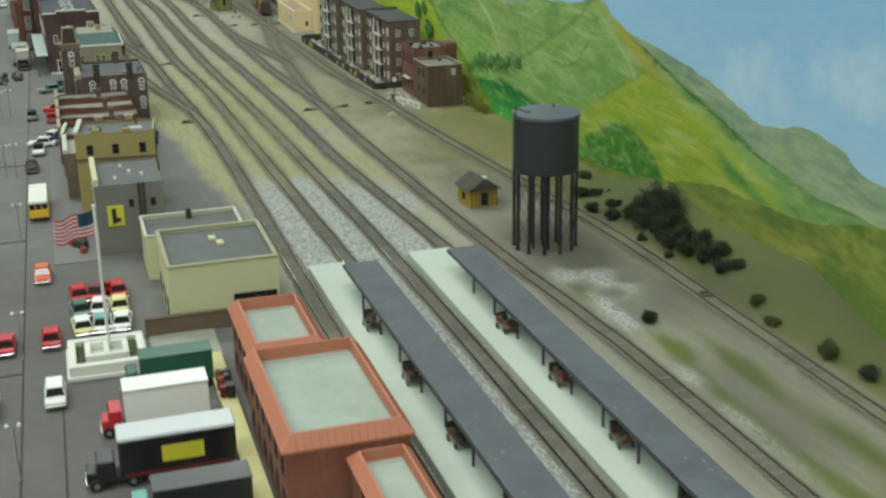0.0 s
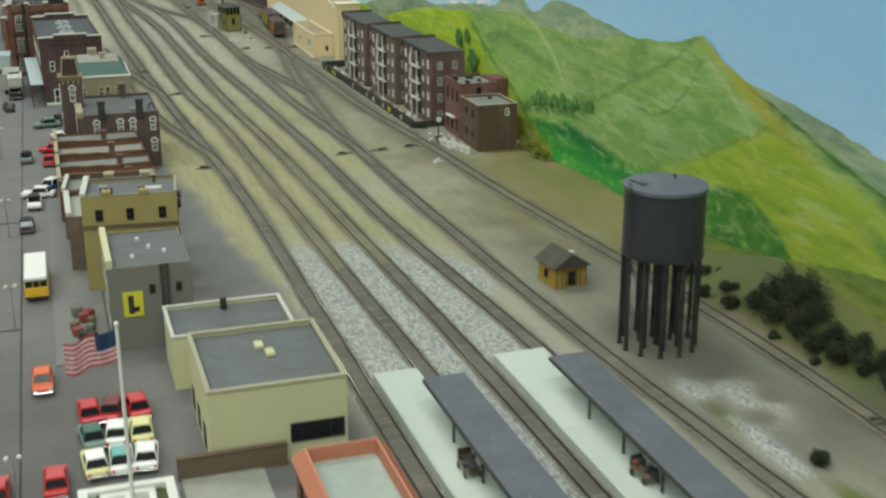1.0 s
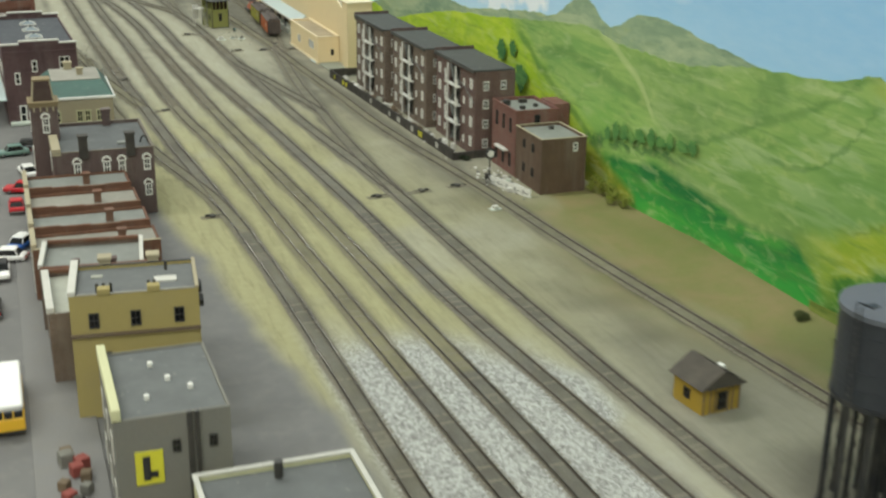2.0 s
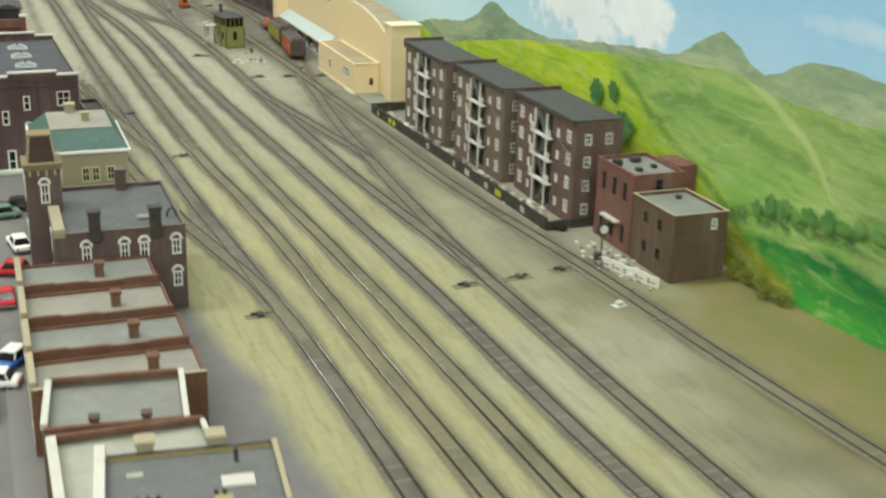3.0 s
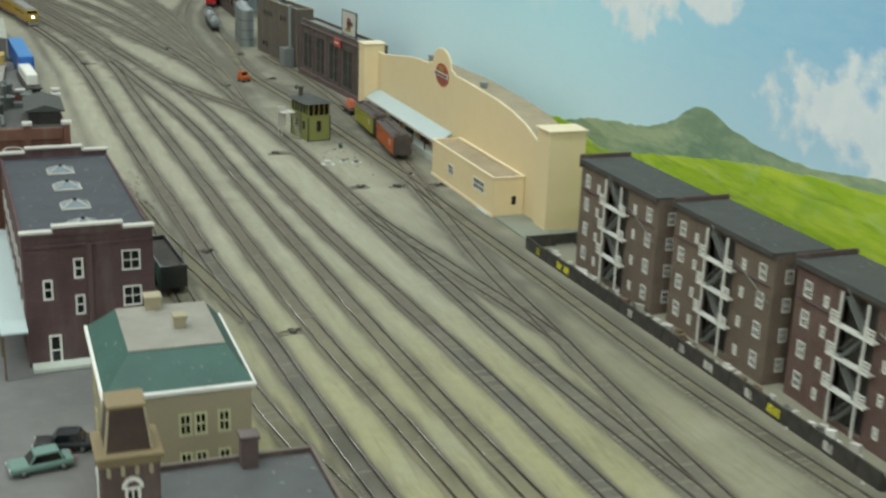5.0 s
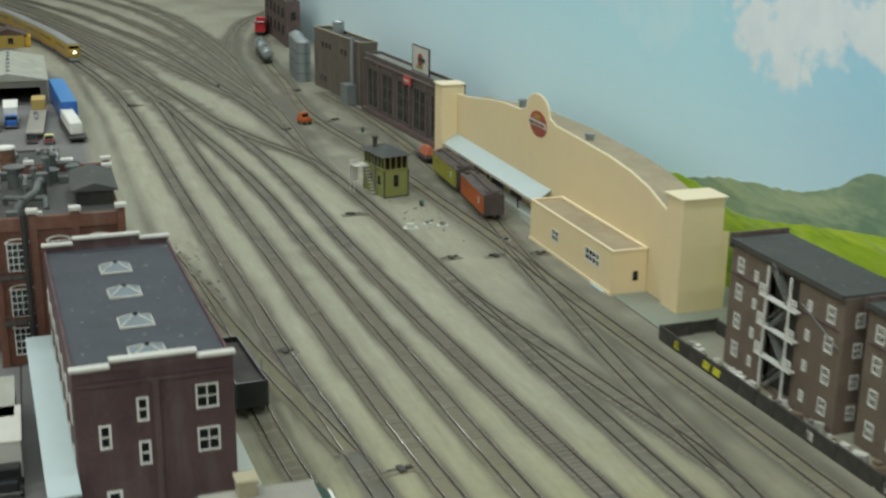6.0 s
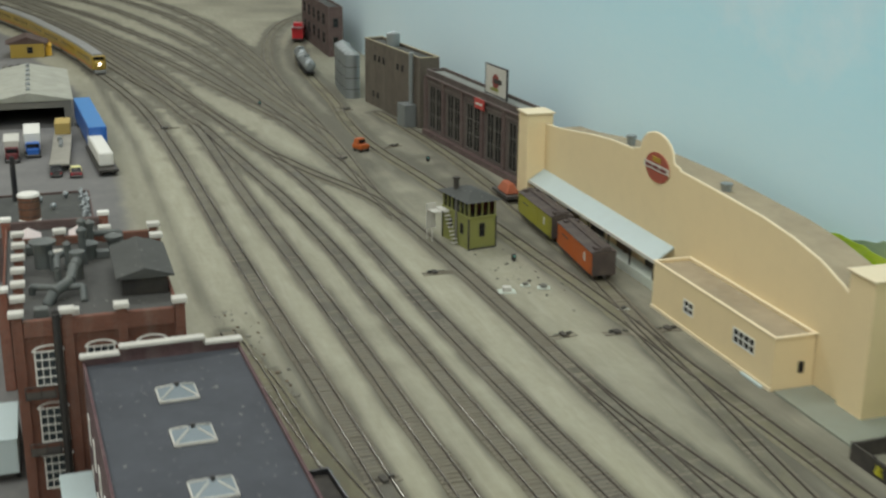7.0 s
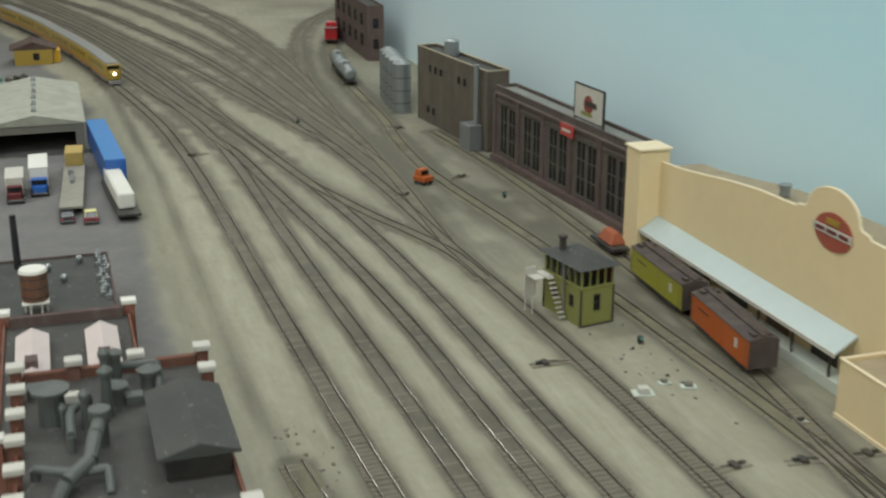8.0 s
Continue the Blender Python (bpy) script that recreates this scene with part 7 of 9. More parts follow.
for x in (-0.0205, -0.0125, -0.0075, 0.0075, 0.0125, 0.0205):
    ms.add("board_batten", boxes((x - 0.0007, x + 0.0007, -0.0228, -0.0220, 0, 0.0265)), M["brown_wood"])

# control tower
ct = Building("switch_tower", "two-storey olive green switch tower with grey hipped roof", "signal box", 0.490, 0.533, 3.838, 3.914, 0.047, M["tower_green"], 10.0)
ct.windows("S", [0.021], [0.018], 0.008, 0.019, "dark").windows("W", [0.022, 0.055], [0.02], 0.008, 0.014, "dark")
ct.done(M["roof_grey"], 0.045)
ct.add("window_band", boxes((-0.0195, 0.0195, -0.0362, 0.0362, 0.0462, 0.067)), M["glass"], "dark upper glazing band")
for i in range(5):
    x = -0.0205 + i * 0.01025
    ct.add("mullion", boxes((x - 0.0008, x + 0.0008, -0.0382, -0.0363, 0.0472, 0.067)), M["tower_green"])
for i in range(7):
    y = -0.0370 + i * 0.01235
    ct.add("mullion", boxes((-0.0216, -0.0196, y - 0.0008, y + 0.0008, 0.0472, 0.067)), M["tower_green"])
ct.add("sill_band", boxes((-0.0228, 0.0228, -0.0392, 0.0392, 0.0450, 0.0471)), M["tower_green"], bevel=0.0004)
ct.add("eaves_board", boxes((-0.0222, 0.0222, -0.0388, 0.0388, 0.0671, 0.0686)), M["dark_iron"])
bm = BM()
frustum(bm, -0.0285, 0.0285, -0.045, 0.045, 0.0687, -0.004, 0.004, -0.014, 0.014, 0.0790)
ct.add("hipped_roof", bm, M["roof_dark"], "dark grey hipped roof", 0.0004)
chimney(ct, -0.012, 0.016, 0.070, 0.006, 0.019, M["wall_dark"])
for sx, sy in ((-1, -1), (1, -1), (-1, 1)):
    ct.add("corner_board", boxes((sx * 0.0216 - 0.0009, sx * 0.0216 + 0.0009, sy * 0.0381 - 0.0009, sy * 0.0381 + 0.0009, 0, 0.0448)), M["dark_iron"])
ct.add("base_trim", boxes((-0.0220, 0.0220, -0.0392, -0.0382, 0, 0.002)), M["dark_iron"])
bm = BM()
rod(bm, (-0.0240, -0.006, 0), (-0.0240, -0.006, 0.066), 0.0016, 10)
ct.add("downpipe", bm, M["concrete_grey"], "pale grey downpipe")
stair = ct.add("outside_stair", boxes((-0.0335, -0.0232, 0.016, 0.038, 0.0440, 0.0455)), M["white_dull"], "pale landing and outside stair")
for i in range(9):
    part("step", boxes((-0.0325, -0.0240, 0.0160 - 0.0032 * (i + 1), 0.0160 - 0.0032 * i, 0.0430 - 0.0048 * i, 0.0440 - 0.0048 * i)), M["white_dull"], stair)
part("landing_screen", boxes((-0.0480, -0.0338, 0.0365, 0.0380, 0.016, 0.052)), M["white_dull"], stair, "white boarded landing screen")
part("landing_floor", boxes((-0.0468, -0.0336, 0.018, 0.0364, 0.0425, 0.0438)), M["white_dull"], stair)
for y in (0.0215, 0.0372):
    part("stair_post", boxes((-0.0478, -0.0468, y - 0.0007, y + 0.0007, 0, 0.0438)), M["white_dull"], stair)


# ---- station yard ----
for x0, x1, y1, lab in ((0.273, 0.319, 1.358, "pale concrete station platform beside the station"), (0.405, 0.462, 1.366, "pale concrete island platform between tracks")):
    pf = thing("platform", lab, "platform", 0, 0, 0)
    n = 12
    for k in range(n):
        ya, yb = -0.8 + (y1 + 0.8) * k / n, -0.8 + (y1 + 0.8) * (k + 1) / n
        part("slab", boxes((x0 + 0.0022, x1 - 0.0022, ya, yb - 0.0002, 0.0, 0.010)), M["platform"], pf)
    for xa in (x0, x1 - 0.002):
        part("edge_kerb", boxes((xa, xa + 0.002, -0.8, y1, 0.0, 0.0104)), M["platform"], pf, bevel=0.0004)
for xp, x0, x1, y1, ys in ((0.303, 0.2995, 0.341, 1.272, [1.191 - 0.0765 * i for i in range(25)]), (0.437, 0.4325, 0.473, 1.282, [1.196 - 0.0715 * i for i in range(26)])):
    cn = thing("platform_canopy", "slate grey flat platform canopy on thin dark posts", "canopy", 0, 0, 0.010, group="platform canopies")
    part("roof", boxes((x0, x1, -0.8, y1, 0.0265, 0.0285)), M["canopy"], cn, "slate grey canopy roof", 0.0005)
    part("edge_beam", boxes((x0 - 0.001, x0 + 0.0015, -0.8, y1, 0.0243, 0.0264)), M["dark_iron"], cn)
    for y in ys:
        part("post", boxes((xp - 0.001, xp + 0.001, y - 0.001, y + 0.001, 0.0, 0.0264)), M["dark_iron"], cn)
rng = random.Random(11)
for n, (x, y) in enumerate(((0.302, 1.136), (0.305, 0.989), (0.308, 0.851), (0.438, 1.079), (0.441, 0.937), (0.443, 0.804), (0.311, 0.72), (0.447, 0.68))):
    ca = thing("luggage_cart", "iron-wheeled platform cart piled with mixed luggage", "cart", x - 0.004, y, 0.010, rng.uniform(-12, 12), group="luggage carts")
    part("bed", boxes((-0.006, 0.006, -0.013, 0.013, 0.0065, 0.0078)), M["brown_wood"], ca)
    for sx in (-0.0066, 0.0066):
        for sy in (-0.009, 0.009):
            bm = BM()
            cyl(bm, 0, 0, -0.0005, 0.0005, 0.0034, 0.0034, 12, pose(sx, sy, 0.0034, 0, 90, 0))
            part("wheel", bm, M["dark_iron"], ca)
    pole_between((0, -0.013, 0.006), (0, -0.018, 0.014), 0.0005, M["dark_iron"], "handle", ca)
    part("headboard", boxes((-0.006, 0.006, 0.0125, 0.0133, 0.0078, 0.017)), M["dark_iron"], ca)
    for i in range(7):
        bm = BM()
        a, b, c = rng.uniform(0.002, 0.004), rng.uniform(0.0015, 0.003), rng.uniform(0.003, 0.0065)
        box(bm, -a, a, -b, b, 0, c, pose(rng.uniform(-0.003, 0.003), -0.0105 + i * 0.0036, 0.0078 + (0.003 if i % 3 == 1 else 0), rng.uniform(-12, 12), rng.uniform(-14, 14), rng.uniform(-40, 40)))
        part("suitcase", bm, M[rng.choice(["crate", "crate_red", "dark_iron", "black", "brown_wood", "car_maroon"] if n in (3, 4) else ["dark_iron", "black", "crate", "wall_dark"])], ca, bevel=0.0004)

dock = boxes((0.117, 0.1335, 0.60, 1.13, 0, 0.0095))
single("loading_dock", dock, M["dock"], "pale yellow concrete loading dock along the station", "loading dock", None, 0.0006)
for i, (x, y, c) in enumerate(((0.1225, 1.06, "crate"), (0.128, 1.045, "black"), (0.121, 1.035, "crate_red"), (0.127, 1.03, "dark_iron"), (0.1215, 1.018, "car_maroon"), (0.128, 1.015, "black"), (0.130, 1.06, "dark_iron"))):
    bm = BM()
    cyl(bm, 0, 0, 0, 0.009 + 0.002 * (i % 3), 0.0042, 0.0038, 12), cyl(bm, 0, 0, 0.004, 0.0048, 0.0045, 0.0045, 12)
    single("goods_barrel", bm, M[c], "small dark goods barrel standing on the dock", "barrel", pose(x, y, 0.0095), group="goods on the dock")
bm = boxes((0.063, 0.158, 1.2160, 1.2195, 0, 0.020), (0.0625, 0.1585, 1.2152, 1.2203, 0.020, 0.0215))
single("brown_wall", bm, M["brown_wood"], "low brown yard wall in front of the cream depot", "wall")
single("paved_strip", boxes((0.066, 0.1365, 1.135, 1.2155, -0.001, 0.0012)), M["roof_pale"], "pale concrete paving behind the loading dock", "pavement", kind="structure")
single("kerbed_sidewalk", boxes((-0.030, 0.028, 1.50, 2.30, -0.001, 0.0016)), painted("sidewalk_concrete", "7d7b78", 0.9, 0.3), "grey kerbed sidewalk along the shop fronts", "sidewalk", None, 0.0005, kind="structure")
for x, y0, y1 in ((-0.0655, 0.2, 4.2), (-0.028, 0.2, 1.12)):
    single("street_joint", boxes((x - 0.0007, x + 0.0007, y0, y1, -0.001, 0.0006)), M["wall_dark"], "dark tar joint in the grey street", "street joint", kind="structure")
for y in (1.16, 1.62, 2.05):
    single("street_joint", boxes((-0.5, -0.0665, y, y + 0.001, -0.001, 0.0006)), M["wall_dark"], "dark tar joint in the grey street", "street joint", kind="structure")
for x, y in ((-0.0655, 0.93), (-0.0655, 1.20), (-0.0715, 1.62), (-0.0975, 1.98), (-0.082, 1.985), (-0.115, 2.45), (-0.099, 2.46)):
    sl = thing("street_lamp", "thin grey street lamp with two white globes", "street lamp", x, y, 0, group="street lamps")
    bm = BM()
    cyl(bm, 0, 0, 0, 0.052, 0.0009, 0.0006, 8), cyl(bm, 0, 0, 0, 0.003, 0.002, 0.0014, 8)
    part("post", bm, M["loco_grey"], sl)
    bm = BM()
    rod(bm, (-0.005, 0, 0.050), (0.005, 0, 0.050), 0.0005, 6)
    part("arm", bm, M["loco_grey"], sl)
    for dx in (-0.005, 0.005):
        bm = BM()
        bmesh.ops.create_icosphere(bm, subdivisions=2, radius=0.0021, matrix=Matrix.Translation((dx, 0, 0.0525)))
        part("globe", bm, M["white"], sl, smooth=True)

# flagpole on its white plinth
mo = thing("flag_monument", "white stepped plinth with hedges under the flagpole", "monument", 0.0195, 1.161, 0)
part("base", boxes((-0.0415, 0.0415, -0.040, 0.040, 0, 0.005)), M["white"], mo, bevel=0.0008)
for s in ((-0.039, 0.039, -0.038, -0.030, 0.005, 0.016), (-0.039, 0.039, 0.030, 0.038, 0.005, 0.016), (-0.039, -0.031, -0.0299, 0.0299, 0.005, 0.016), (0.031, 0.039, -0.0299, 0.0299, 0.005, 0.016)):
    part("kerb_wall", boxes(s), M["white"], mo, bevel=0.0008)
hb = BM()
rng2 = random.Random(3)
for i in range(420):
    s = rng2.choice(((-0.0305, -0.0225, -0.029, 0.029), (0.0225, 0.0305, -0.029, 0.029), (-0.03, 0.03, -0.029, -0.0215), (-0.03, 0.03, 0.0215, 0.029)))
    p = Vector((rng2.uniform(*s[:2]), rng2.uniform(*s[2:]), 0.009 + rng2.uniform(0, 0.004)))
    r = 0.0016
    q = [p + Vector((rng2.uniform(-r, r), rng2.uniform(-r, r), rng2.uniform(-r, r))) for _ in range(3)]
    hb.faces.new([hb.verts.new(v) for v in q])
for s in ((-0.0305, -0.0225, -0.029, 0.029), (0.0225, 0.0305, -0.029, 0.029), (-0.0224, 0.0224, -0.029, -0.0215), (-0.0224, 0.0224, 0.0215, 0.029)):
    box(hb, *s, 0.005, 0.0105)
part("hedge", hb, M["hedge"], mo, "olive clipped hedge")
for s in ((-0.022, 0.022, -0.021, -0.015, 0.005, 0.019), (-0.022, 0.022, 0.013, 0.019, 0.005, 0.019), (-0.022, -0.016, -0.0149, 0.0129, 0.005, 0.019), (0.016, 0.022, -0.0149, 0.0129, 0.005, 0.019), (-0.003, 0.003, -0.0149, 0.0129, 0.005, 0.019)):
    part("inner_wall", boxes(s), M["white"], mo, bevel=0.0008)
part("basin_floor", boxes((-0.0159, 0.0159, -0.0149, 0.0129, 0.005, 0.011)), M["platform"], mo)
fp = thing("flagpole", "white flagpole flying a red, white and blue flag", "flagpole", 0.0225, 1.163, 0.019)
bm = BM()
cyl(bm, 0, 0, 0, 0.150, 0.0018, 0.0013, 12)
part("pole", bm, M["white"], fp)
bm = BM()
bmesh.ops.create_icosphere(bm, subdivisions=2, radius=0.0022, matrix=Matrix.Translation((0, 0, 0.1515)))
part("finial", bm, M["white"], fp, smooth=True)


def cloth(u0, u1, v0, v1, nu=12):
    """A strip of the flag: u away from the pole, v down from its top."""
    bm = BM()
    row = []
    for i in range(nu + 1):
        u = u0 + (u1 - u0) * i / nu
        wave = 0.0022 * math.sin(u * 330) * min(1, u / 0.012)
        drop = 0.22 * u + 0.0012 * math.sin(u * 260)
        row.append([bm.verts.new((-u * 0.98 - 0.001, wave, 0.148 - v - drop)) for v in (v0, v1)])
    for a, b in zip(row, row[1:]):
        bm.faces.new((a[0], b[0], b[1], a[1]))
    bmesh.ops.solidify(bm, geom=bm.faces[:], thickness=0.0003)
    return bm


FL, FH = 0.040, 0.026
for i in range(13):
    u0 = 0.4 * FL if i < 7 else 0.0
    part("stripe", cloth(u0, FL, FH * i / 13, FH * (i + 1) / 13), M["flag_red"] if i % 2 == 0 else M["flag_white"], fp)
part("canton", cloth(0.0, 0.4 * FL, 0.0, FH * 7 / 13), M["flag_blue"], fp, "blue flag canton")


# ---- road vehicles ----
def wheels(v, xs, ys, r, w):
    for x in xs:
        for y in ys:
            bm = BM()
            cyl(bm, 0, 0, -w / 2, w / 2, r, r, 14, pose(x, y, r, 0, 90, 0))
            wh = part("wheel", bm, M["rubber"], v)
            bm = BM()
            cyl(bm, 0, 0, -w / 2 - 0.0002, w / 2 + 0.0002, r * 0.5, r * 0.5, 10, pose(x, y, r, 0, 90, 0))
            part("hub", bm, M["chrome"], wh)


def rounded(bm, x0, x1, y0, y1, z0, z1, r, seg=3):
    vs = box(bm, x0, x1, y0, y1, z0, z1)
    es = list({e for v in vs for e in v.link_edges})
    bmesh.ops.bevel(bm, geom=es, offset=r, segments=seg, affect="EDGES", profile=0.5)


def car(x, y, rz, paint, label, roof=None, L=0.050, W=0.0205, H=0.0175, kind="sedan"):
    v = thing("car", label, "car", x, y, 0.0003, rz, group="cars in the street")
    bm = BM()
    rounded(bm, -W / 2, W / 2, -L / 2, L / 2, 0.0026, H * 0.56, 0.0026)
    part("body", bm, M[paint], v, smooth=False)
    y0, y1 = (-L * 0.30, L * 0.16) if kind == "sedan" else (-L * 0.40, L * 0.20)
    bm = BM()
    frustum(bm, -W * 0.44, W * 0.44, y0 - 0.003, y1 + 0.003, H * 0.55, -W * 0.36, W * 0.36, y0 + 0.002, y1 - 0.003, H * 0.93)
    part("glasshouse", bm, M["glass"], v, "dark windows")
    bm = BM()
    rounded(bm, -W * 0.385, W * 0.385, y0 + 0.001, y1 - 0.002, H * 0.90, H, 0.0014, 2)
    part("roof", bm, M[roof or paint], v)
    for sx in (-1, 1):
        bm = BM()
        rod(bm, (sx * W * 0.43, y0 - 0.001, H * 0.56), (sx * W * 0.365, y0 + 0.002, H * 0.92), 0.0008, 6)
        rod(bm, (sx * W * 0.43, y1 + 0.002, H * 0.56), (sx * W * 0.365, y1 - 0.003, H * 0.92), 0.0006, 6)
        part("pillar", bm, M[roof or paint], v)
    for s in (-1, 1):
        bm = BM()
        rounded(bm, -W * 0.47, W * 0.47, s * L / 2 - 0.0008, s * L / 2 + 0.0008, 0.003, 0.0052, 0.0005, 1)
        part("bumper", bm, M["chrome"], v)
        for sx in (-1, 1):
            bm = BM()
            cyl(bm, 0, 0, 0, 0.0007, 0.0014, 0.0014, 10, pose(sx * W * 0.36, s * L / 2, 0.0072, -90 * s, 0, 0))
            part("headlight" if s > 0 else "tail_light", bm, M["white"] if s > 0 else M["car_red"], v)
    wheels(v, (-W * 0.43, W * 0.43), (-L * 0.31, L * 0.31), 0.0037, 0.0024)
    return v


def lorry(x, y, rz, cab, box_paint, label, L=0.085, W=0.028, H=0.044, tank=False, roof=None, trim=None):
    v = thing("lorry", label, "truck", x, y, 0.0003, rz, group="parked lorries")
    y0 = -L / 2
    bm = BM()
    rounded(bm, -W / 2 + 0.001, W / 2 - 0.001, y0, y0 + L * 0.78, 0.009, H - 0.001, 0.0030 if tank else 0.0008, 3)
    bx = part("cargo_box", bm, M[box_paint], v)
    bm = BM()
    rounded(bm, -W / 2, W / 2, y0 - 0.0006, y0 + L * 0.78 + 0.0006, H - 0.004 if tank else H - 0.0015, H, 0.0018 if tank else 0.0007, 2)
    part("box_roof", bm, M[roof or box_paint], v)
    part("chassis", boxes((-W * 0.30, W * 0.30, y0 + 0.003, L / 2 - 0.003, 0.0045, 0.0085)), M["dark_iron"], v)
    bm = BM()
    rounded(bm, -W * 0.42, W * 0.42, y0 + L * 0.81, y0 + L * 0.93, 0.0055, 0.026, 0.0018)
    part("cab", bm, M[cab], v)
    bm = BM()
    rounded(bm, -W * 0.34, W * 0.34, y0 + L * 0.92, L / 2, 0.0055, 0.0165, 0.0018)
    part("hood", bm, M[cab], v)
    part("windscreen", boxes((-W * 0.36, W * 0.36, y0 + L * 0.925, y0 + L * 0.936, 0.0175, 0.0245)), M["glass"], v)
    part("bumper", boxes((-W * 0.42, W * 0.42, L / 2 - 0.0003, L / 2 + 0.001, 0.0045, 0.0068)), M["chrome"], v)
    if trim:
        for sx in (-1, 1):
            part("side_panel", boxes((sx * (W / 2 - 0.0008) - 0.0004, sx * (W / 2 - 0.0008) + 0.0004, y0 + L * 0.22, y0 + L * 0.50, H * 0.42, H * 0.74)), M[trim], bx)
    if tank:
        for sx in (-1, 1):
            part("stripe", boxes((sx * (W / 2 - 0.0008) - 0.0005, sx * (W / 2 - 0.0008) + 0.0005, y0 + L * 0.03, y0 + L * 0.75, 0.0095, 0.0125)), M["car_maroon"], bx, "dark red stripe")
    wheels(v, (-W * 0.40, W * 0.40), (y0 + L * 0.10, y0 + L * 0.20, y0 + L * 0.70, y0 + L * 0.94), 0.0052, 0.0036)
    return v


car(-0.034, 1.085, 180, "car_white", "white rounded two-door car on the street", kind="coupe")
car(-0.044, 1.452, 180, "car_orange", "orange car with chrome bumper on the street")
car(-0.036, 1.236, 0, "car_red", "bright red car on the street")
car(-0.083, 1.232, 0, "car_red", "red car across the street joint")
car(-0.096, 1.075, 0, "car_white", "white car near the street lamp")
for i, (px, c, r) in enumerate(((-0.003, "car_red", None), (0.0195, "car_red", "car_maroon"), (0.041, "car_red", None))):
    car(px, 1.366, rng.uniform(-14, 14), c, "red car parked in a row behind the plinth", r)
for px, py, c, r in ((-0.003, 1.313, "car_sage", "car_green"), (0.0195, 1.314, "car_white", None), (0.041, 1.313, "car_cream", None), (-0.003, 1.260, "car_cream", "car_white"), (0.0195, 1.260, "car_white", "car_teal"), (0.041, 1.260, "car_white", None)):
    car(px, py, rng.uniform(-9, 9), c, "pale two-tone car parked in a row behind the plinth", r, L=0.047)
car(-0.058, 2.012, 0, "car_black", "black sedan parked on the street")
car(-0.047, 2.128, 180, "car_white", "white sedan with black roof on the street", "car_black")
car(-0.022, 2.222, 150, "car_blue", "blue car with white roof turning to the kerb", "car_white", L=0.054)
car(-0.040, 2.180, 75, "car_white", "white car standing across the street")
car(-0.058, 2.425, 0, "car_sage", "grey-green sedan on the street", "car_black")
car(-0.022, 2.388, 0, "car_red", "red pickup beside the terrace", L=0.046)
car(-0.012, 2.474, 70, "car_red", "red car pulling away from the hall")
car(-0.020, 2.690, 100, "car_sage", "grey-green sedan on the open lot", L=0.052)
car(0.001, 2.722, 80, "car_black", "black sedan beside the stone house")
car(-0.001, 2.565, 10, "car_white", "white sedan beside the hall tower", L=0.052)
car(-0.150, 4.235, 0, "car_white", "white van far along the street", kind="coupe", H=0.022)
car(-0.036, 4.425, 0, "car_black", "dark car in the lorry park", L=0.036)
car(-0.004, 4.412, 0, "car_maroon", "maroon car in the lorry park", "car_cream", L=0.036)
lorry(-0.078, 3.03, 180, "car_black", "white_dull", "black lorry with pale canvas box on the street", L=0.095, W=0.030)
lorry(-0.086, 3.115, 0, "car_sage", "roof_pale", "pale grey box lorry beside the freight house", L=0.12, W=0.036)
lorry(-0.104, 3.375, 0, "car_teal", "awning", "pale mint box lorry beside the brick factory", L=0.10, W=0.030, H=0.042)
lorry(0.055, 0.997, 90, "car_red", "car_white", "red lorry with plain white box at the dock", L=0.098, W=0.030, H=0.046)
lorry(0.052, 0.902, 90, "car_black", "car_black", "black lorry with silver roof and yellow panel", L=0.126, W=0.032, H=0.046, tank=True, roof="silver", trim="sign_yellow")
lorry(0.073, 1.078, 90, "car_green", "car_green", "dark green lorry parked at the dock", L=0.090, W=0.028, H=0.040)
lorry(0.066, 0.822, 90, "car_teal", "car_black", "black lorry with teal cab at the dock", L=0.10, W=0.030, H=0.036)
lorry(-0.107, 4.575, 180, "car_maroon", "white_dull", "maroon and white lorry in the lorry park", L=0.085, W=0.027, H=0.036)
lorry(-0.072, 4.62, 180, "car_blue", "white", "blue lorry with white box in the lorry park", L=0.115, W=0.029, H=0.040)

# school bus
bu = thing("school_bus", "yellow school bus with white roof", "bus", -0.0465, 1.762, 0.0003, 0)
bm = BM()
rounded(bm, -0.0135, 0.0135, -0.056, 0.042, 0.004, 0.018, 0.0015)
part("body", bm, M["car_yellow"], bu)
bm = BM()
rounded(bm, -0.0130, 0.0130, -0.0555, 0.0415, 0.0172, 0.0255, 0.001, 1)
part("window_band", bm, M["glass"], bu)
bm = BM()
rounded(bm, -0.0135, 0.0135, -0.056, 0.042, 0.025, 0.0315, 0.0030)
part("roof", bm, M["car_white"], bu, "white bus roof")
bm = BM()
rounded(bm, -0.0095, 0.0095, 0.0415, 0.056, 0.004, 0.015, 0.002)
part("hood", bm, M["car_yellow"], bu)
for i in range(4):
    part("window_post", boxes((-0.0131 + i * 0.0084, -0.0121 + i * 0.0084, -0.0562, -0.0553, 0.0172, 0.0255)), M["car_yellow"], bu)
part("bumper", boxes((-0.0135, 0.0135, -0.0572, -0.0558, 0.004, 0.0062)), M["black"], bu)
wheels(bu, (-0.0115, 0.0115), (-0.035, 0.045), 0.0056, 0.0035)

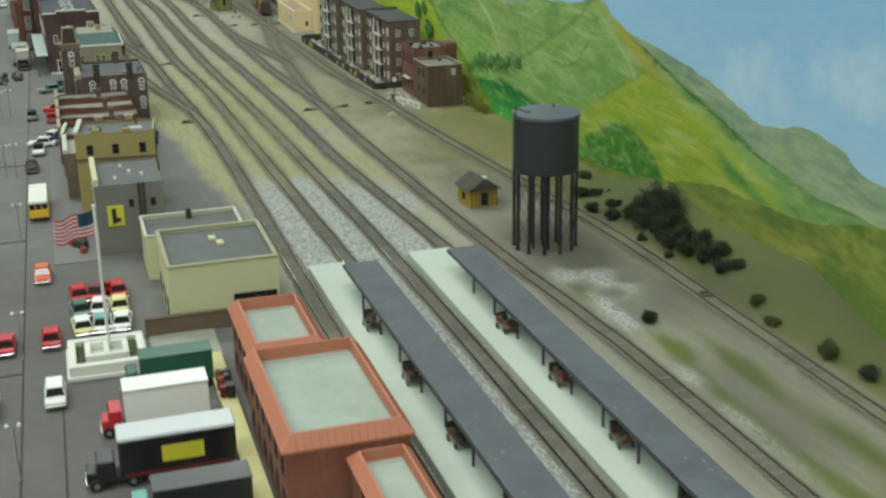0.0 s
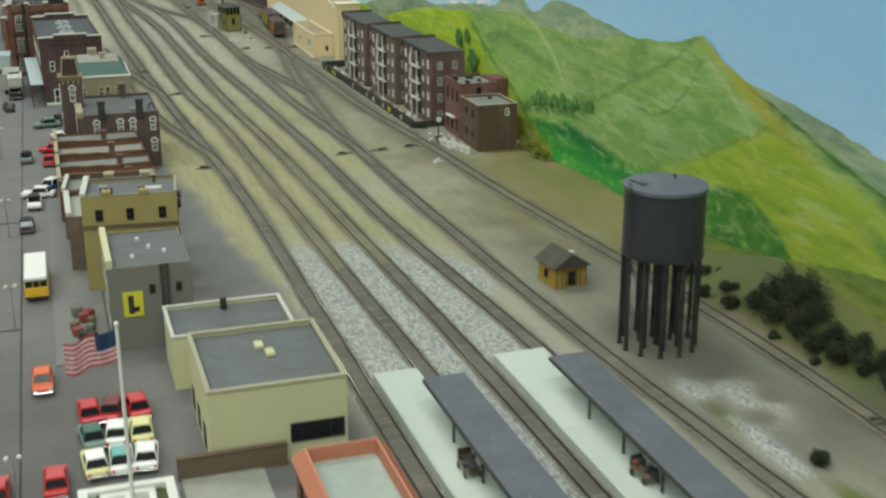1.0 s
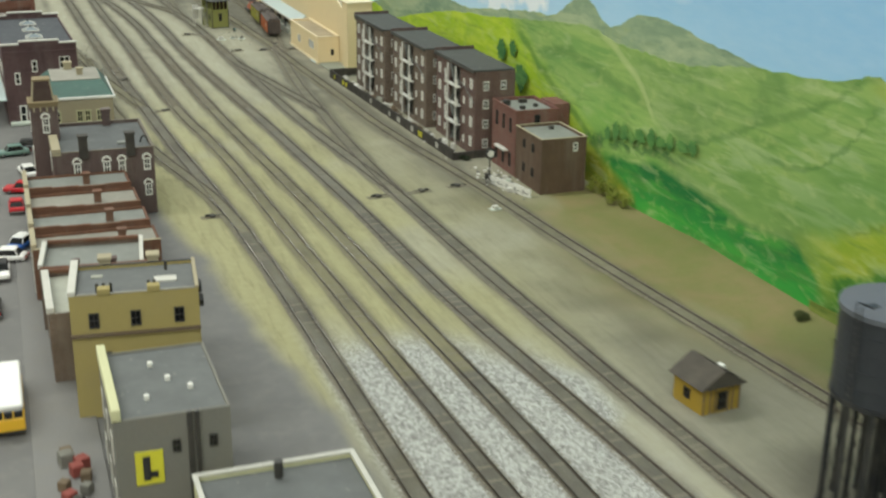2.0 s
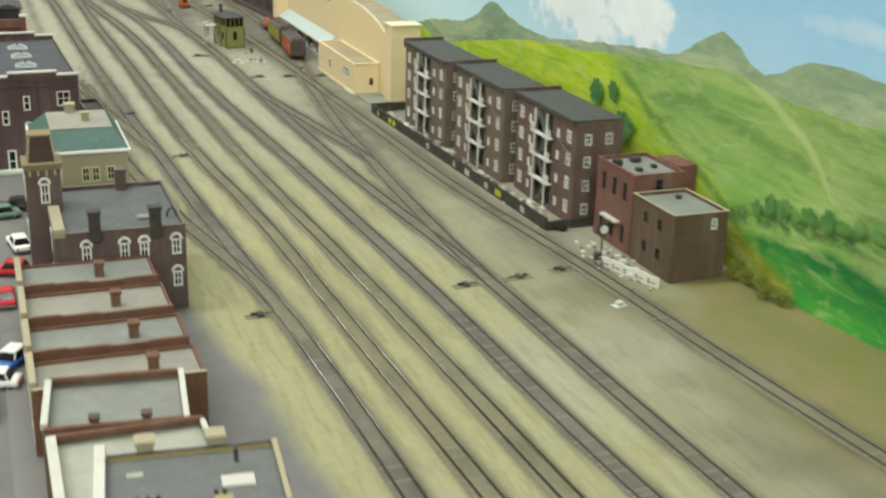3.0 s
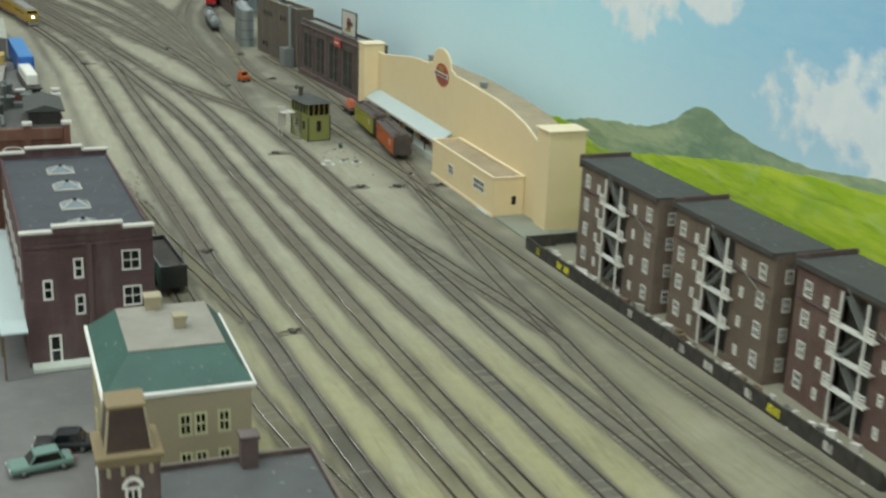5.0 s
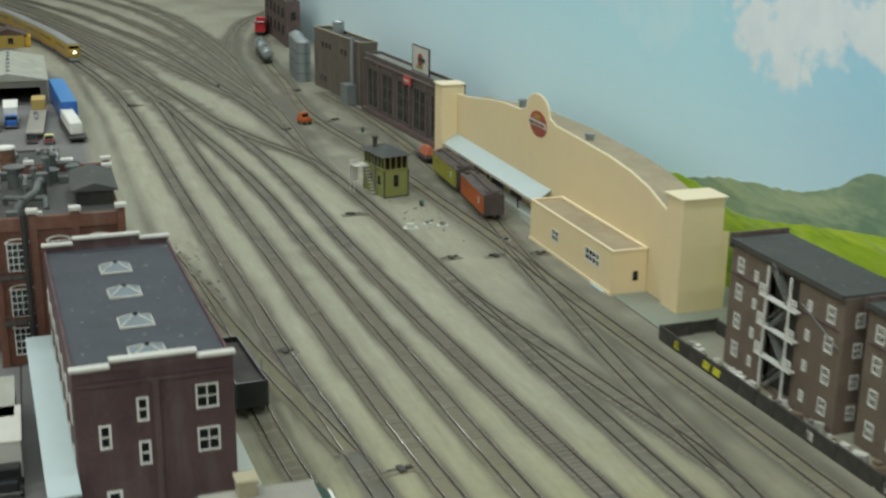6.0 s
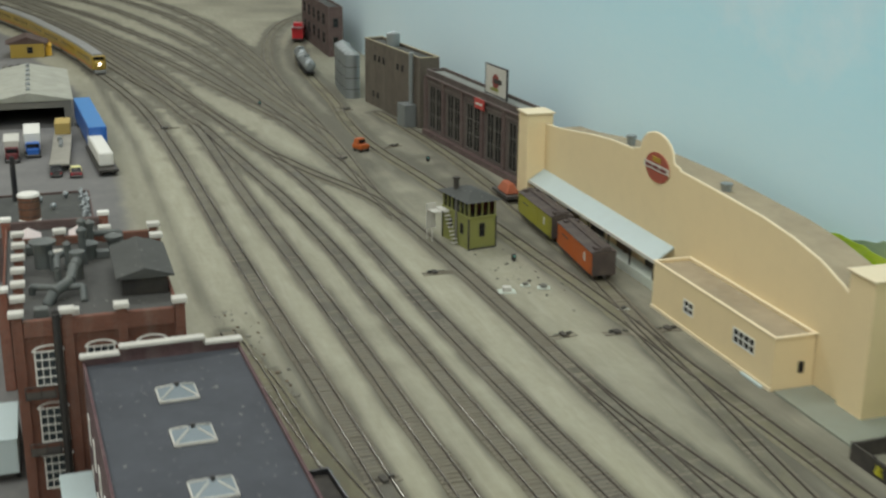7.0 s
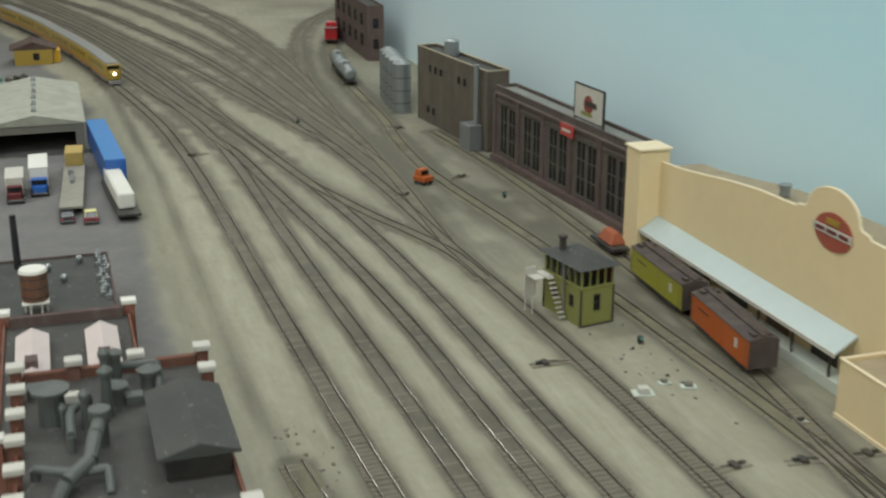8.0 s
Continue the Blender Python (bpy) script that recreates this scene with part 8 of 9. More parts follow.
# flatbed, blue van trailer and white load in the lorry park
fl = thing("flatbed_trailer", "grey flatbed trailer carrying a tan crate", "trailer", -0.022, 4.595, 0, -3)
part("deck", boxes((-0.0165, 0.0165, -0.15, 0.15, 0.011, 0.0145)), M["roof_stone"], fl, bevel=0.0004)
part("crate", boxes((-0.014, 0.014, 0.09, 0.145, 0.0146, 0.036)), painted("tan_crate", "b39a58", 0.8, 0.2), fl, "tan crate", 0.0006)
part("load", boxes((-0.004, 0.002, -0.02, 0.02, 0.0146, 0.020), (-0.008, 0.0, 0.03, 0.042, 0.0146, 0.022)), M["steel"], fl, "grey metal load", 0.0005)
wheels(fl, (-0.0135, 0.0135), (-0.125, -0.11, 0.11, 0.125), 0.0052, 0.0035)
bt = thing("blue_van_trailer", "bright blue van trailer in the lorry park", "trailer", 0.034, 4.712, 0, 3)
bm = BM()
rounded(bm, -0.016, 0.016, -0.15, 0.15, 0.010, 0.050, 0.001, 1)
part("body", bm, M["car_blue"], bt)
part("roof_panel", boxes((-0.0155, 0.0155, -0.149, 0.149, 0.0501, 0.0508)), painted("pale_blue_roof", "3a82c0", 0.45, 0.2), bt)
part("door_panel", boxes((-0.013, 0.013, -0.1512, -0.1502, 0.013, 0.047)), M["car_blue"], bt)
wheels(bt, (-0.013, 0.013), (-0.125, -0.11, 0.11, 0.125), 0.0052, 0.0035)
wl = thing("flatcar_load", "dark flat wagon carrying a white sheeted load", "wagon", 0.042, 4.492, 0, 4)
part("deck", boxes((-0.0165, 0.0165, -0.10, 0.10, 0.008, 0.0115)), M["dark_iron"], wl)
bm = BM()
rounded(bm, -0.0125, 0.0125, -0.075, 0.09, 0.0116, 0.036, 0.004)
part("load", bm, M["white"], wl, "white sheeted load")
wheels(wl, (-0.0115, 0.0115), (-0.08, -0.065, 0.065, 0.08), 0.0046, 0.003)
rng3 = random.Random(21)
for i in range(14):
    bm = BM()
    bmesh.ops.create_icosphere(bm, subdivisions=1, radius=rng3.uniform(0.006, 0.012))
    for v in bm.verts:
        v.co *= rng3.uniform(0.7, 1.25)
    single("scrap_mound", bm, M[rng3.choice(["car_sage", "concrete_grey", "wall_dark"])], "grey-green heap of scrap beside the yard office", "scrap heap", pose(-0.075 - rng3.uniform(0, 0.11), 5.52 + rng3.uniform(-0.05, 0.05), 0.004), group="scrap heaps")
for i in range(16):
    bm = BM()
    bmesh.ops.create_icosphere(bm, subdivisions=1, radius=rng3.uniform(0.005, 0.010))
    for v in bm.verts:
        v.co *= rng3.uniform(0.7, 1.3)
    single("scrap_mound", bm, M[rng3.choice(["black", "wall_dark", "dark_iron", "concrete_grey"])], "dark heap of discarded parts by the sidewalk", "scrap heap", pose(-0.085 - rng3.uniform(0, 0.06), 2.86 + rng3.uniform(-0.06, 0.06), 0.004), group="scrap heaps")
for i in range(12):
    bm = BM()
    s = rng3.uniform(0.003, 0.006)
    rounded(bm, -s, s, -s, s, 0, s * 2, 0.0008, 1)
    single("street_crate", bm, M[rng3.choice(["white_dull", "brown_wood", "crate_red", "concrete_grey", "wall_dark"])], "small crate stacked on the shop sidewalk", "crate", pose(0.004 + rng3.uniform(-0.012, 0.012), 1.535 + i * 0.0105, 0.0016, 0, 0, rng3.uniform(0, 90)), group="crates by the shop")


# ---- rolling stock ----
def on_track(pts, y):
    line = catmull(pts, 0.01)
    k = min(range(1, len(line) - 1), key=lambda i: abs(line[i].y - y))
    d = line[k + 1] - line[k - 1]
    return line[k].x, line[k].y, math.degrees(math.atan2(-d.x, d.y))


def bogie(v, y):
    bo_ = part("bogie", boxes((-0.0125, -0.0105, y - 0.014, y + 0.014, 0.0055, 0.0088), (0.0105, 0.0125, y - 0.014, y + 0.014, 0.0055, 0.0088), (-0.0105, 0.0105, y - 0.003, y + 0.003, 0.0062, 0.0095)), M["dark_iron"], v)
    for dy in (-0.0095, 0.0095):
        for sx in (-0.0083, 0.0083):
            bm = BM()
            cyl(bm, 0, 0, -0.001, 0.001, 0.0052, 0.0052, 16, pose(sx, y + dy, 0.0088, 0, 90, 0))
            part("wheel", bm, M["rail_side"], bo_)


def reefer(pts, y, paint, label, L=0.142):
    x, yy, a = on_track(pts, y)
    v = thing("refrigerator_car", label, "railway wagon", x, yy, 0, a, group="wagons at the hall")
    W = 0.033
    bd = part("body", boxes((-W / 2, W / 2, -L / 2, L / 2, 0.0105, 0.0405)), M[paint], v, bevel=0.0004)
    bm = BM()
    slab(bm, [(-W / 2 - 0.001, 0.0406), (W / 2 + 0.001, 0.0406), (W / 2 + 0.001, 0.0415), (0, 0.0455), (-W / 2 - 0.001, 0.0415)], -L / 2 - 0.001, L / 2 + 0.001)
    bmesh.ops.transform(bm, matrix=pose(0, 0, 0, 0, 0, 90), verts=bm.verts[:])
    part("roof", bm, M["car_roof"], v, "dusty brown roof")
    part("running_board", boxes((-0.0035, 0.0035, -L / 2, L / 2, 0.0460, 0.0468)), M["car_roof"], v)
    for s in (-1, 1):
        part("end_panel", boxes((-W / 2 + 0.0005, W / 2 - 0.0005, s * (L / 2 + 0.0002), s * (L / 2 + 0.0012), 0.0108, 0.0403)) if s > 0 else boxes((-W / 2 + 0.0005, W / 2 - 0.0005, -L / 2 - 0.0012, -L / 2 - 0.0002, 0.0108, 0.0403)), M["car_roof"], v, "dark brown end")
        for k in range(2):
            part("roof_hatch", boxes((-0.011 if k else 0.005, -0.005 if k else 0.011, s * L * 0.44 - 0.005, s * L * 0.44 + 0.005, 0.0435, 0.0462)), M["car_roof"], v, bevel=0.0003)
        bm = BM()
        for i in range(7):
            rod(bm, (-W / 2 - 0.0008, s * (L / 2 - 0.007), 0.012 + i * 0.004), (-W / 2 - 0.0008, s * (L / 2 - 0.002), 0.012 + i * 0.004), 0.0003, 5)
        part("ladder", bm, M["dark_iron"], v)
    for sx in (-1, 1):
        part("door", boxes((sx * W / 2 - 0.0005, sx * W / 2 + 0.0005, -0.009, 0.009, 0.0115, 0.0395)), M[paint], bd)
        part("herald", boxes((sx * (W / 2 + 0.0003) - 0.0003, sx * (W / 2 + 0.0003) + 0.0003, -L * 0.32, -L * 0.28, 0.023, 0.033)), M["white_dull"], bd, "pale round herald as a plain bar")
        part("data_bar", boxes((sx * (W / 2 + 0.0003) - 0.0003, sx * (W / 2 + 0.0003) + 0.0003, L * 0.18, L * 0.36, 0.030, 0.0315)), M["black"], bd)
        part("side_sill", boxes((sx * W / 2 - 0.0006, sx * W / 2 + 0.0006, -L * 0.42, L * 0.42, 0.0082, 0.0104)), M["dark_iron"], v)
    bogie(v, -L * 0.36), bogie(v, L * 0.36)
    for s in (-1, 1):
        part("coupler", boxes((-0.0015, 0.0015, s * L / 2 - 0.001, s * L / 2 + 0.007, 0.0085, 0.0108)) if s > 0 else boxes((-0.0015, 0.0015, -L / 2 - 0.007, -L / 2 + 0.001, 0.0085, 0.0108)), M["dark_iron"], v)
    return v


reefer(T6, 3.733, "reefer_orange", "orange refrigerator car with dusty brown roof")
reefer(T6, 3.890, "reefer_yellow", "yellow-green refrigerator car with dusty brown roof")
hb_ = thing("tarpaulin_load", "orange tarpaulin-covered wagon load behind the wagons", "wagon", 0.648, 4.075, 0, 0)
bm = BM()
frustum(bm, -0.012, 0.012, -0.022, 0.022, 0.012, -0.005, 0.005, -0.014, 0.014, 0.028)
part("tarpaulin", bm, painted("faded_orange_canvas", "a3583a", 0.8, 0.2), hb_, bevel=0.002)
part("deck", boxes((-0.015, 0.015, -0.035, 0.035, 0.008, 0.012)), M["dark_iron"], hb_)
part("axle_block", boxes((-0.009, 0.009, -0.022, -0.016, 0.0, 0.008), (-0.009, 0.009, 0.016, 0.022, 0.0, 0.008)), M["dark_iron"], hb_)
# dark hopper beside the freight house
x, y, a = on_track(SPUR, 3.14)
hp = thing("hopper_wagon", "black open hopper wagon beside the freight house", "railway wagon", 0.143, 3.142, 0, 4)
bm = boxes((-0.0155, -0.0140, -0.062, 0.062, 0.011, 0.038), (0.0140, 0.0155, -0.062, 0.062, 0.011, 0.038), (-0.0139, 0.0139, -0.062, -0.0605, 0.011, 0.038), (-0.0139, 0.0139, 0.0605, 0.062, 0.011, 0.038), (-0.0139, 0.0139, -0.0604, 0.0604, 0.011, 0.014))
part("body", bm, M["car_black"], hp)
part("load", boxes((-0.0138, 0.0138, -0.060, 0.060, 0.0141, 0.0325)), M["wall_dark"], hp, "dark load")
for i in range(7):
    for sx in (-1, 1):
        part("rib", boxes((sx * 0.0162 - 0.0006, sx * 0.0162 + 0.0006, -0.056 + i * 0.0185, -0.054 + i * 0.0185, 0.0105, 0.0375)), M["car_green"], hp)
bogie(hp, -0.044), bogie(hp, 0.044)
# silver tank wagon and red caboose on the curve
def tank_wagon(at):
    x, y, a = on_track(T6X, at)
    tc = thing("tank_wagon", "silver grey tank wagon on the curved siding", "railway wagon", x, y, 0, a, group="silver tank wagons")
    bm = BM()
    cyl(bm, 0, 0, -0.055, 0.055, 0.0145, 0.0145, 20, pose(0, 0, 0.0265, 90, 0, 0)), cyl(bm, 0, 0, 0.055, 0.059, 0.0145, 0.008, 20, pose(0, 0, 0.0265, 90, 0, 0)), cyl(bm, 0, 0, -0.059, -0.055, 0.008, 0.0145, 20, pose(0, 0, 0.0265, 90, 0, 0))
    part("tank", bm, M["steel"], tc, "silver tank")
    bm = BM()
    cyl(bm, 0, 0, 0.039, 0.047, 0.007, 0.007, 14)
    part("dome", bm, M["steel"], tc)
    part("frame", boxes((-0.012, 0.012, -0.063, 0.063, 0.0095, 0.012)), M["black"], tc)
    bogie(tc, -0.045), bogie(tc, 0.045)
    part("walkway", boxes((-0.0165, -0.0150, -0.050, 0.050, 0.0255, 0.0265), (0.0150, 0.0165, -0.050, 0.050, 0.0255, 0.0265)), M["black"], tc)


for at in (5.33, 5.47):
    tank_wagon(at)
x, y, a = on_track(T6X, 5.90)
cb = thing("caboose", "red caboose on the curved siding", "railway wagon", x, y, 0, a)
part("body", boxes((-0.0165, 0.0165, -0.045, 0.045, 0.012, 0.041)), M["car_red"], cb, bevel=0.0005)
part("roof", boxes((-0.018, 0.018, -0.055, 0.055, 0.0411, 0.0435)), M["car_maroon"], cb, bevel=0.0008)
part("cupola", boxes((-0.013, 0.013, -0.012, 0.014, 0.0436, 0.053)), M["car_red"], cb, bevel=0.0005)
part("frame", boxes((-0.016, 0.016, -0.056, 0.056, 0.0095, 0.012)), M["black"], cb)
bogie(cb, -0.035), bogie(cb, 0.035)


# yellow diesel train
def diesel(y, L, label, cab):
    x, yy, a = on_track(T1, y)
    v = thing("diesel_locomotive" if cab else "coach", label, "locomotive" if cab else "railway coach", x, yy, 0, a, group="yellow train")
    bm = BM()
    W = 0.034
    rounded(bm, -W / 2, W / 2, -L / 2 + (0.006 if cab else 0), L / 2, 0.012, 0.046, 0.0022)
    bd = part("body", bm, M["loco_yellow"], v)
    bm = BM()
    rounded(bm, -W / 2 + 0.002, W / 2 - 0.002, -L / 2 + (0.012 if cab else 0.001), L / 2 - 0.001, 0.044, 0.0505, 0.003)
    part("roof", bm, M["loco_grey"], v, "grey roof")
    part("skirt", boxes((-W / 2 + 0.001, W / 2 - 0.001, -L * 0.42, L * 0.42, 0.0075, 0.0119)), M["loco_grey"], v)
    for sx in (-1, 1):
        part("stripe", boxes((sx * (W / 2 + 0.0003) - 0.0003, sx * (W / 2 + 0.0003) + 0.0003, -L * 0.44, L * 0.47, 0.0165, 0.0178)), M["car_red"], bd)
        for i in range(6):
            yy_ = -L * 0.30 + i * L * 0.13
            part("window" if not cab else "vent", boxes((sx * (W / 2 + 0.0002) - 0.0002, sx * (W / 2 + 0.0002) + 0.0002, yy_, yy_ + 0.009, 0.030, 0.038)), M["glass"], bd)
    if cab:
        bm = BM()
        rounded(bm, -0.0125, 0.0125, -L / 2 - 0.004, -L / 2 + 0.012, 0.012, 0.034, 0.005)
        part("nose", bm, M["loco_yellow"], v)
        part("windscreen", boxes((-0.013, 0.013, -L / 2 + 0.0045, -L / 2 + 0.0058, 0.0365, 0.0435)), M["glass"], v)
        bm = BM()
        cyl(bm, 0, 0, 0, 0.0012, 0.0032, 0.0032, 14, pose(0, -L / 2 - 0.004, 0.027, 90, 0, 0))
        em_ = Mat("headlight_glow")
        em_.b.inputs["Emission Color"].default_value = (1, 0.93, 0.75, 1)
        em_.b.inputs["Emission Strength"].default_value = 6.0
        part("headlight", bm, em_.finish((1, 0.95, 0.85, 1), 0.3), v, "lit headlight")
        part("pilot", boxes((-0.014, 0.014, -L / 2 - 0.005, -L / 2 + 0.004, 0.004, 0.0118)), M["loco_grey"], v, bevel=0.0008)
    bogie(v, -L * 0.34), bogie(v, L * 0.34)


diesel(5.53, 0.20, "yellow diesel locomotive with grey roof and lit headlight", True)
diesel(5.725, 0.20, "yellow diesel booster unit with grey roof", False)
for yy in (5.915, 6.10, 6.28, 6.46):
    diesel(yy, 0.20, "yellow passenger coach with grey roof", False)

# orange track speeder
sp = thing("track_speeder", "small orange track maintenance speeder", "rail vehicle", 0.505, 4.462, 0, 25)
bm = BM()
rounded(bm, -0.011, 0.011, -0.013, 0.013, 0.005, 0.014, 0.002)
part("body", bm, M["reefer_orange"], sp)
bm = BM()
frustum(bm, -0.010, 0.010, -0.004, 0.011, 0.014, -0.008, 0.008, -0.002, 0.009, 0.024)
part("cab", bm, M["reefer_orange"], sp, bevel=0.001)
part("windscreen", boxes((-0.007, 0.007, -0.0042, -0.0032, 0.0155, 0.0215)), M["glass"], sp)
wheels(sp, (-0.0083, 0.0083), (-0.008, 0.008), 0.004, 0.002)

# ---- trackside ----
def switch_stand(x, y, side, rz=0):
    v = thing("switch_stand", "low dark switch stand on long ties", "switch stand", x, y, 0, rz, group="switch stands")
    for dy in (-0.004, 0.004):
        part("long_tie", boxes((min(0, side * 0.046), max(0, side * 0.046), dy - 0.0014, dy + 0.0014, -0.001, 0.0009)), M["tie"], v)
    part("machine", boxes((side * 0.030 - 0.0035, side * 0.030 + 0.0035, -0.006, 0.006, 0.0012, 0.0040)), M["wall_dark"], v, bevel=0.0008)
    pole_between((side * 0.016, 0, 0.0028), (side * 0.028, 0, 0.0036), 0.0006, M["dark_iron"], "throw_rod", v)
    part("lever", boxes((side * 0.034, side * 0.040, -0.001, 0.001, 0.0016, 0.0048)) if side > 0 else boxes((-0.040, -0.034, -0.001, 0.001, 0.0016, 0.0048)), M["dark_iron"], v)


for x, y, s, rz in ((0.509, 2.300, 1, 4), (0.500, 2.298, -1, 4), (0.628, 2.312, -1, 0), (0.258, 2.275, -1, 0), (0.588, 3.49, -1, -6), (0.590, 3.49, 1, -6), (0.466, 3.50, 1, 6), (0.452, 3.755, -1, 0), (0.545, 4.47, 1, 20), (0.207, 4.76, -1, 20), (0.425, 4.40, 1, 8), (0.222, 2.93, 1, 6), (0.54, 4.85, 1, -5), (0.18, 3.23, 1, 10)):
    switch_stand(x, y, s, rz)
dw = thing("dwarf_signal", "tiny black dwarf signal beside the tracks", "signal", 0.541, 3.775, 0, group="dwarf signals")
part("head", boxes((-0.003, 0.003, -0.002, 0.002, 0.002, 0.0095)), M["black"], dw, bevel=0.0008)
part("foot", boxes((-0.002, 0.002, -0.002, 0.002, 0, 0.002)), M["dark_iron"], dw)
bm = BM()
cyl(bm, 0, 0, 0, 0.0006, 0.0017, 0.0017, 10, pose(0, -0.002, 0.007, 90, 0, 0))
part("lens", bm, M["car_teal"], dw)
copy_thing(dw, pose(0.401, 4.945, 0))
copy_thing(dw, pose(0.60, 4.35, 0))
for x, y, c, s in ((0.487, 3.66, "white_dull", 0.011), (0.518, 3.675, "concrete_grey", 0.006), (0.537, 3.66, "concrete_grey", 0.008), (0.610, 2.19, "white_dull", 0.008), (0.60, 3.56, "dark_iron", 0.006)):
    tb = thing("relay_case", "weathered grey trackside relay case on slab", "relay case", x, y, 0, rng.uniform(-20, 20), group="relay cases")
    part("slab", boxes((-s, s, -s * 0.7, s * 0.7, 0, 0.0016)), M["platform"], tb, bevel=0.0003)
    part("case", boxes((-s * 0.5, s * 0.5, -s * 0.4, s * 0.4, 0.0017, 0.0017 + s * 0.55)), M[c], tb, bevel=0.0006)
cr = thing("signal_mast", "thin grey mast beside the freight house", "mast", 0.160, 3.10, 0)
bm = BM()
cyl(bm, 0, 0, 0, 0.055, 0.0011, 0.0008, 8)
part("pole", bm, M["loco_grey"], cr)
part("foot", boxes((-0.003, 0.003, -0.003, 0.003, 0, 0.002)), M["concrete_grey"], cr)


# ---- bushes at the foot of the backdrop ----
def bush(x, y, r, h, n, paint, label, seed):
    rg = random.Random(seed)
    v = thing("bush", label, "bush", x, y, max(0.0, (x - 0.722) * 0.55 * (1 if 1.0 < y < 1.5 else 0.2)) if y < 2 else 0.0, rg.uniform(0, 360), group="bushes along the backdrop")
    bm = BM()
    for i in range(5):
        a = rg.uniform(0, 6.28)
        rod(bm, (0, 0, 0), (r * 0.5 * math.cos(a), r * 0.5 * math.sin(a), h * 0.6), r * 0.03, 5)
    part("stem", bm, M["brown_wood"], v)
    bm = BM()
    lobes = [(rg.uniform(-0.5, 0.5) * r, rg.uniform(-0.5, 0.5) * r, rg.uniform(0.3, 0.7) * h, rg.uniform(0.35, 0.6)) for _ in range(7)]
    for i in range(n):
        lx, ly, lz, lr = rg.choice(lobes)
        d = Vector((rg.gauss(0, 1), rg.gauss(0, 1), rg.gauss(0, 1))).normalized() * (rg.random() ** 0.4)
        p = Vector((lx + d.x * lr * r, ly + d.y * lr * r, max(0.0005, lz + d.z * lr * h * 0.75)))
        s = rg.uniform(0.0007, 0.0017)
        q = [p + Vector((rg.uniform(-s, s), rg.uniform(-s, s), rg.uniform(-s, s))) for _ in range(4)]
        vs = [bm.verts.new(c) for c in q]
        bm.faces.new((vs[0], vs[1], vs[2])), bm.faces.new((vs[1], vs[2], vs[3])), bm.faces.new((vs[0], vs[2], vs[3]))
    me = mesh_of(bm, "crown", M[paint])
    tagged(part("crown", me, None, v), kind="stuff")


BUSHES = [(0.728, 1.545, 0.014, 0.014, 0), (0.745, 1.53, 0.016, 0.014, 0), (0.768, 1.51, 0.015, 0.014, 0), (0.712, 1.475, 0.013, 0.014, 0), (0.738, 1.455, 0.013, 0.012, 0), (0.722, 1.43, 0.014, 0.014, 0),
          (0.736, 1.392, 0.018, 0.026, 0), (0.752, 1.385, 0.020, 0.036, 0), (0.768, 1.372, 0.018, 0.044, 0), (0.736, 1.352, 0.019, 0.030, 0), (0.752, 1.345, 0.022, 0.040, 0), (0.768, 1.332, 0.020, 0.044, 0), (0.734, 1.312, 0.019, 0.030, 0), (0.750, 1.302, 0.021, 0.036, 0), (0.732, 1.275, 0.018, 0.026, 0), (0.746, 1.262, 0.020, 0.032, 0), (0.735, 1.236, 0.017, 0.028, 0), (0.749, 1.222, 0.019, 0.030, 0), (0.738, 1.198, 0.016, 0.026, 0), (0.750, 1.182, 0.017, 0.026, 0), (0.742, 1.160, 0.014, 0.020, 0), (0.752, 1.142, 0.013, 0.016, 0), (0.720, 1.330, 0.008, 0.010, 0), (0.722, 1.255, 0.007, 0.008, 0),
          (0.600, 1.068, 0.0125, 0.017, 0), (0.732, 1.063, 0.011, 0.013, 1), (0.722, 1.015, 0.011, 0.010, 1), (0.728, 0.918, 0.014, 0.020, 1), (0.735, 0.86, 0.014, 0.014, 0), (0.765, 1.62, 0.014, 0.016, 1), (0.77, 1.70, 0.010, 0.012, 1), (0.790, 2.44, 0.022, 0.052, 1), (0.662, 2.446, 0.010, 0.008, 0)]
for i, (x, y, r, h, k) in enumerate(BUSHES):
    bush(x, y, r, h, int(700 + 60000 * r), "bush" if not k else "bush_light", "dark green scrubby bush at the foot of the backdrop" if not k else "olive green small scrubby bush", 40 + i)


# loose debris on the worn ground beside the factory, and clods by the works
def debris(name, label, x0, x1, y0, y1, n, paints, seed, big=0.0026):
    rg = random.Random(seed)
    for k, paint in enumerate(paints):
        bm = BM()
        for i in range(n):
            s = rg.uniform(0.0007, big)
            x, y = rg.triangular(x0, x1), rg.triangular(y0, y1)
            box(bm, -s, s, -s * 0.7, s * 0.7, -0.0003, s * 0.9, pose(x, y, 0.0, 0, 0, rg.uniform(0, 180)))
        single(name, bm, M[paint], label, "debris", None, 0.0, kind="stuff")


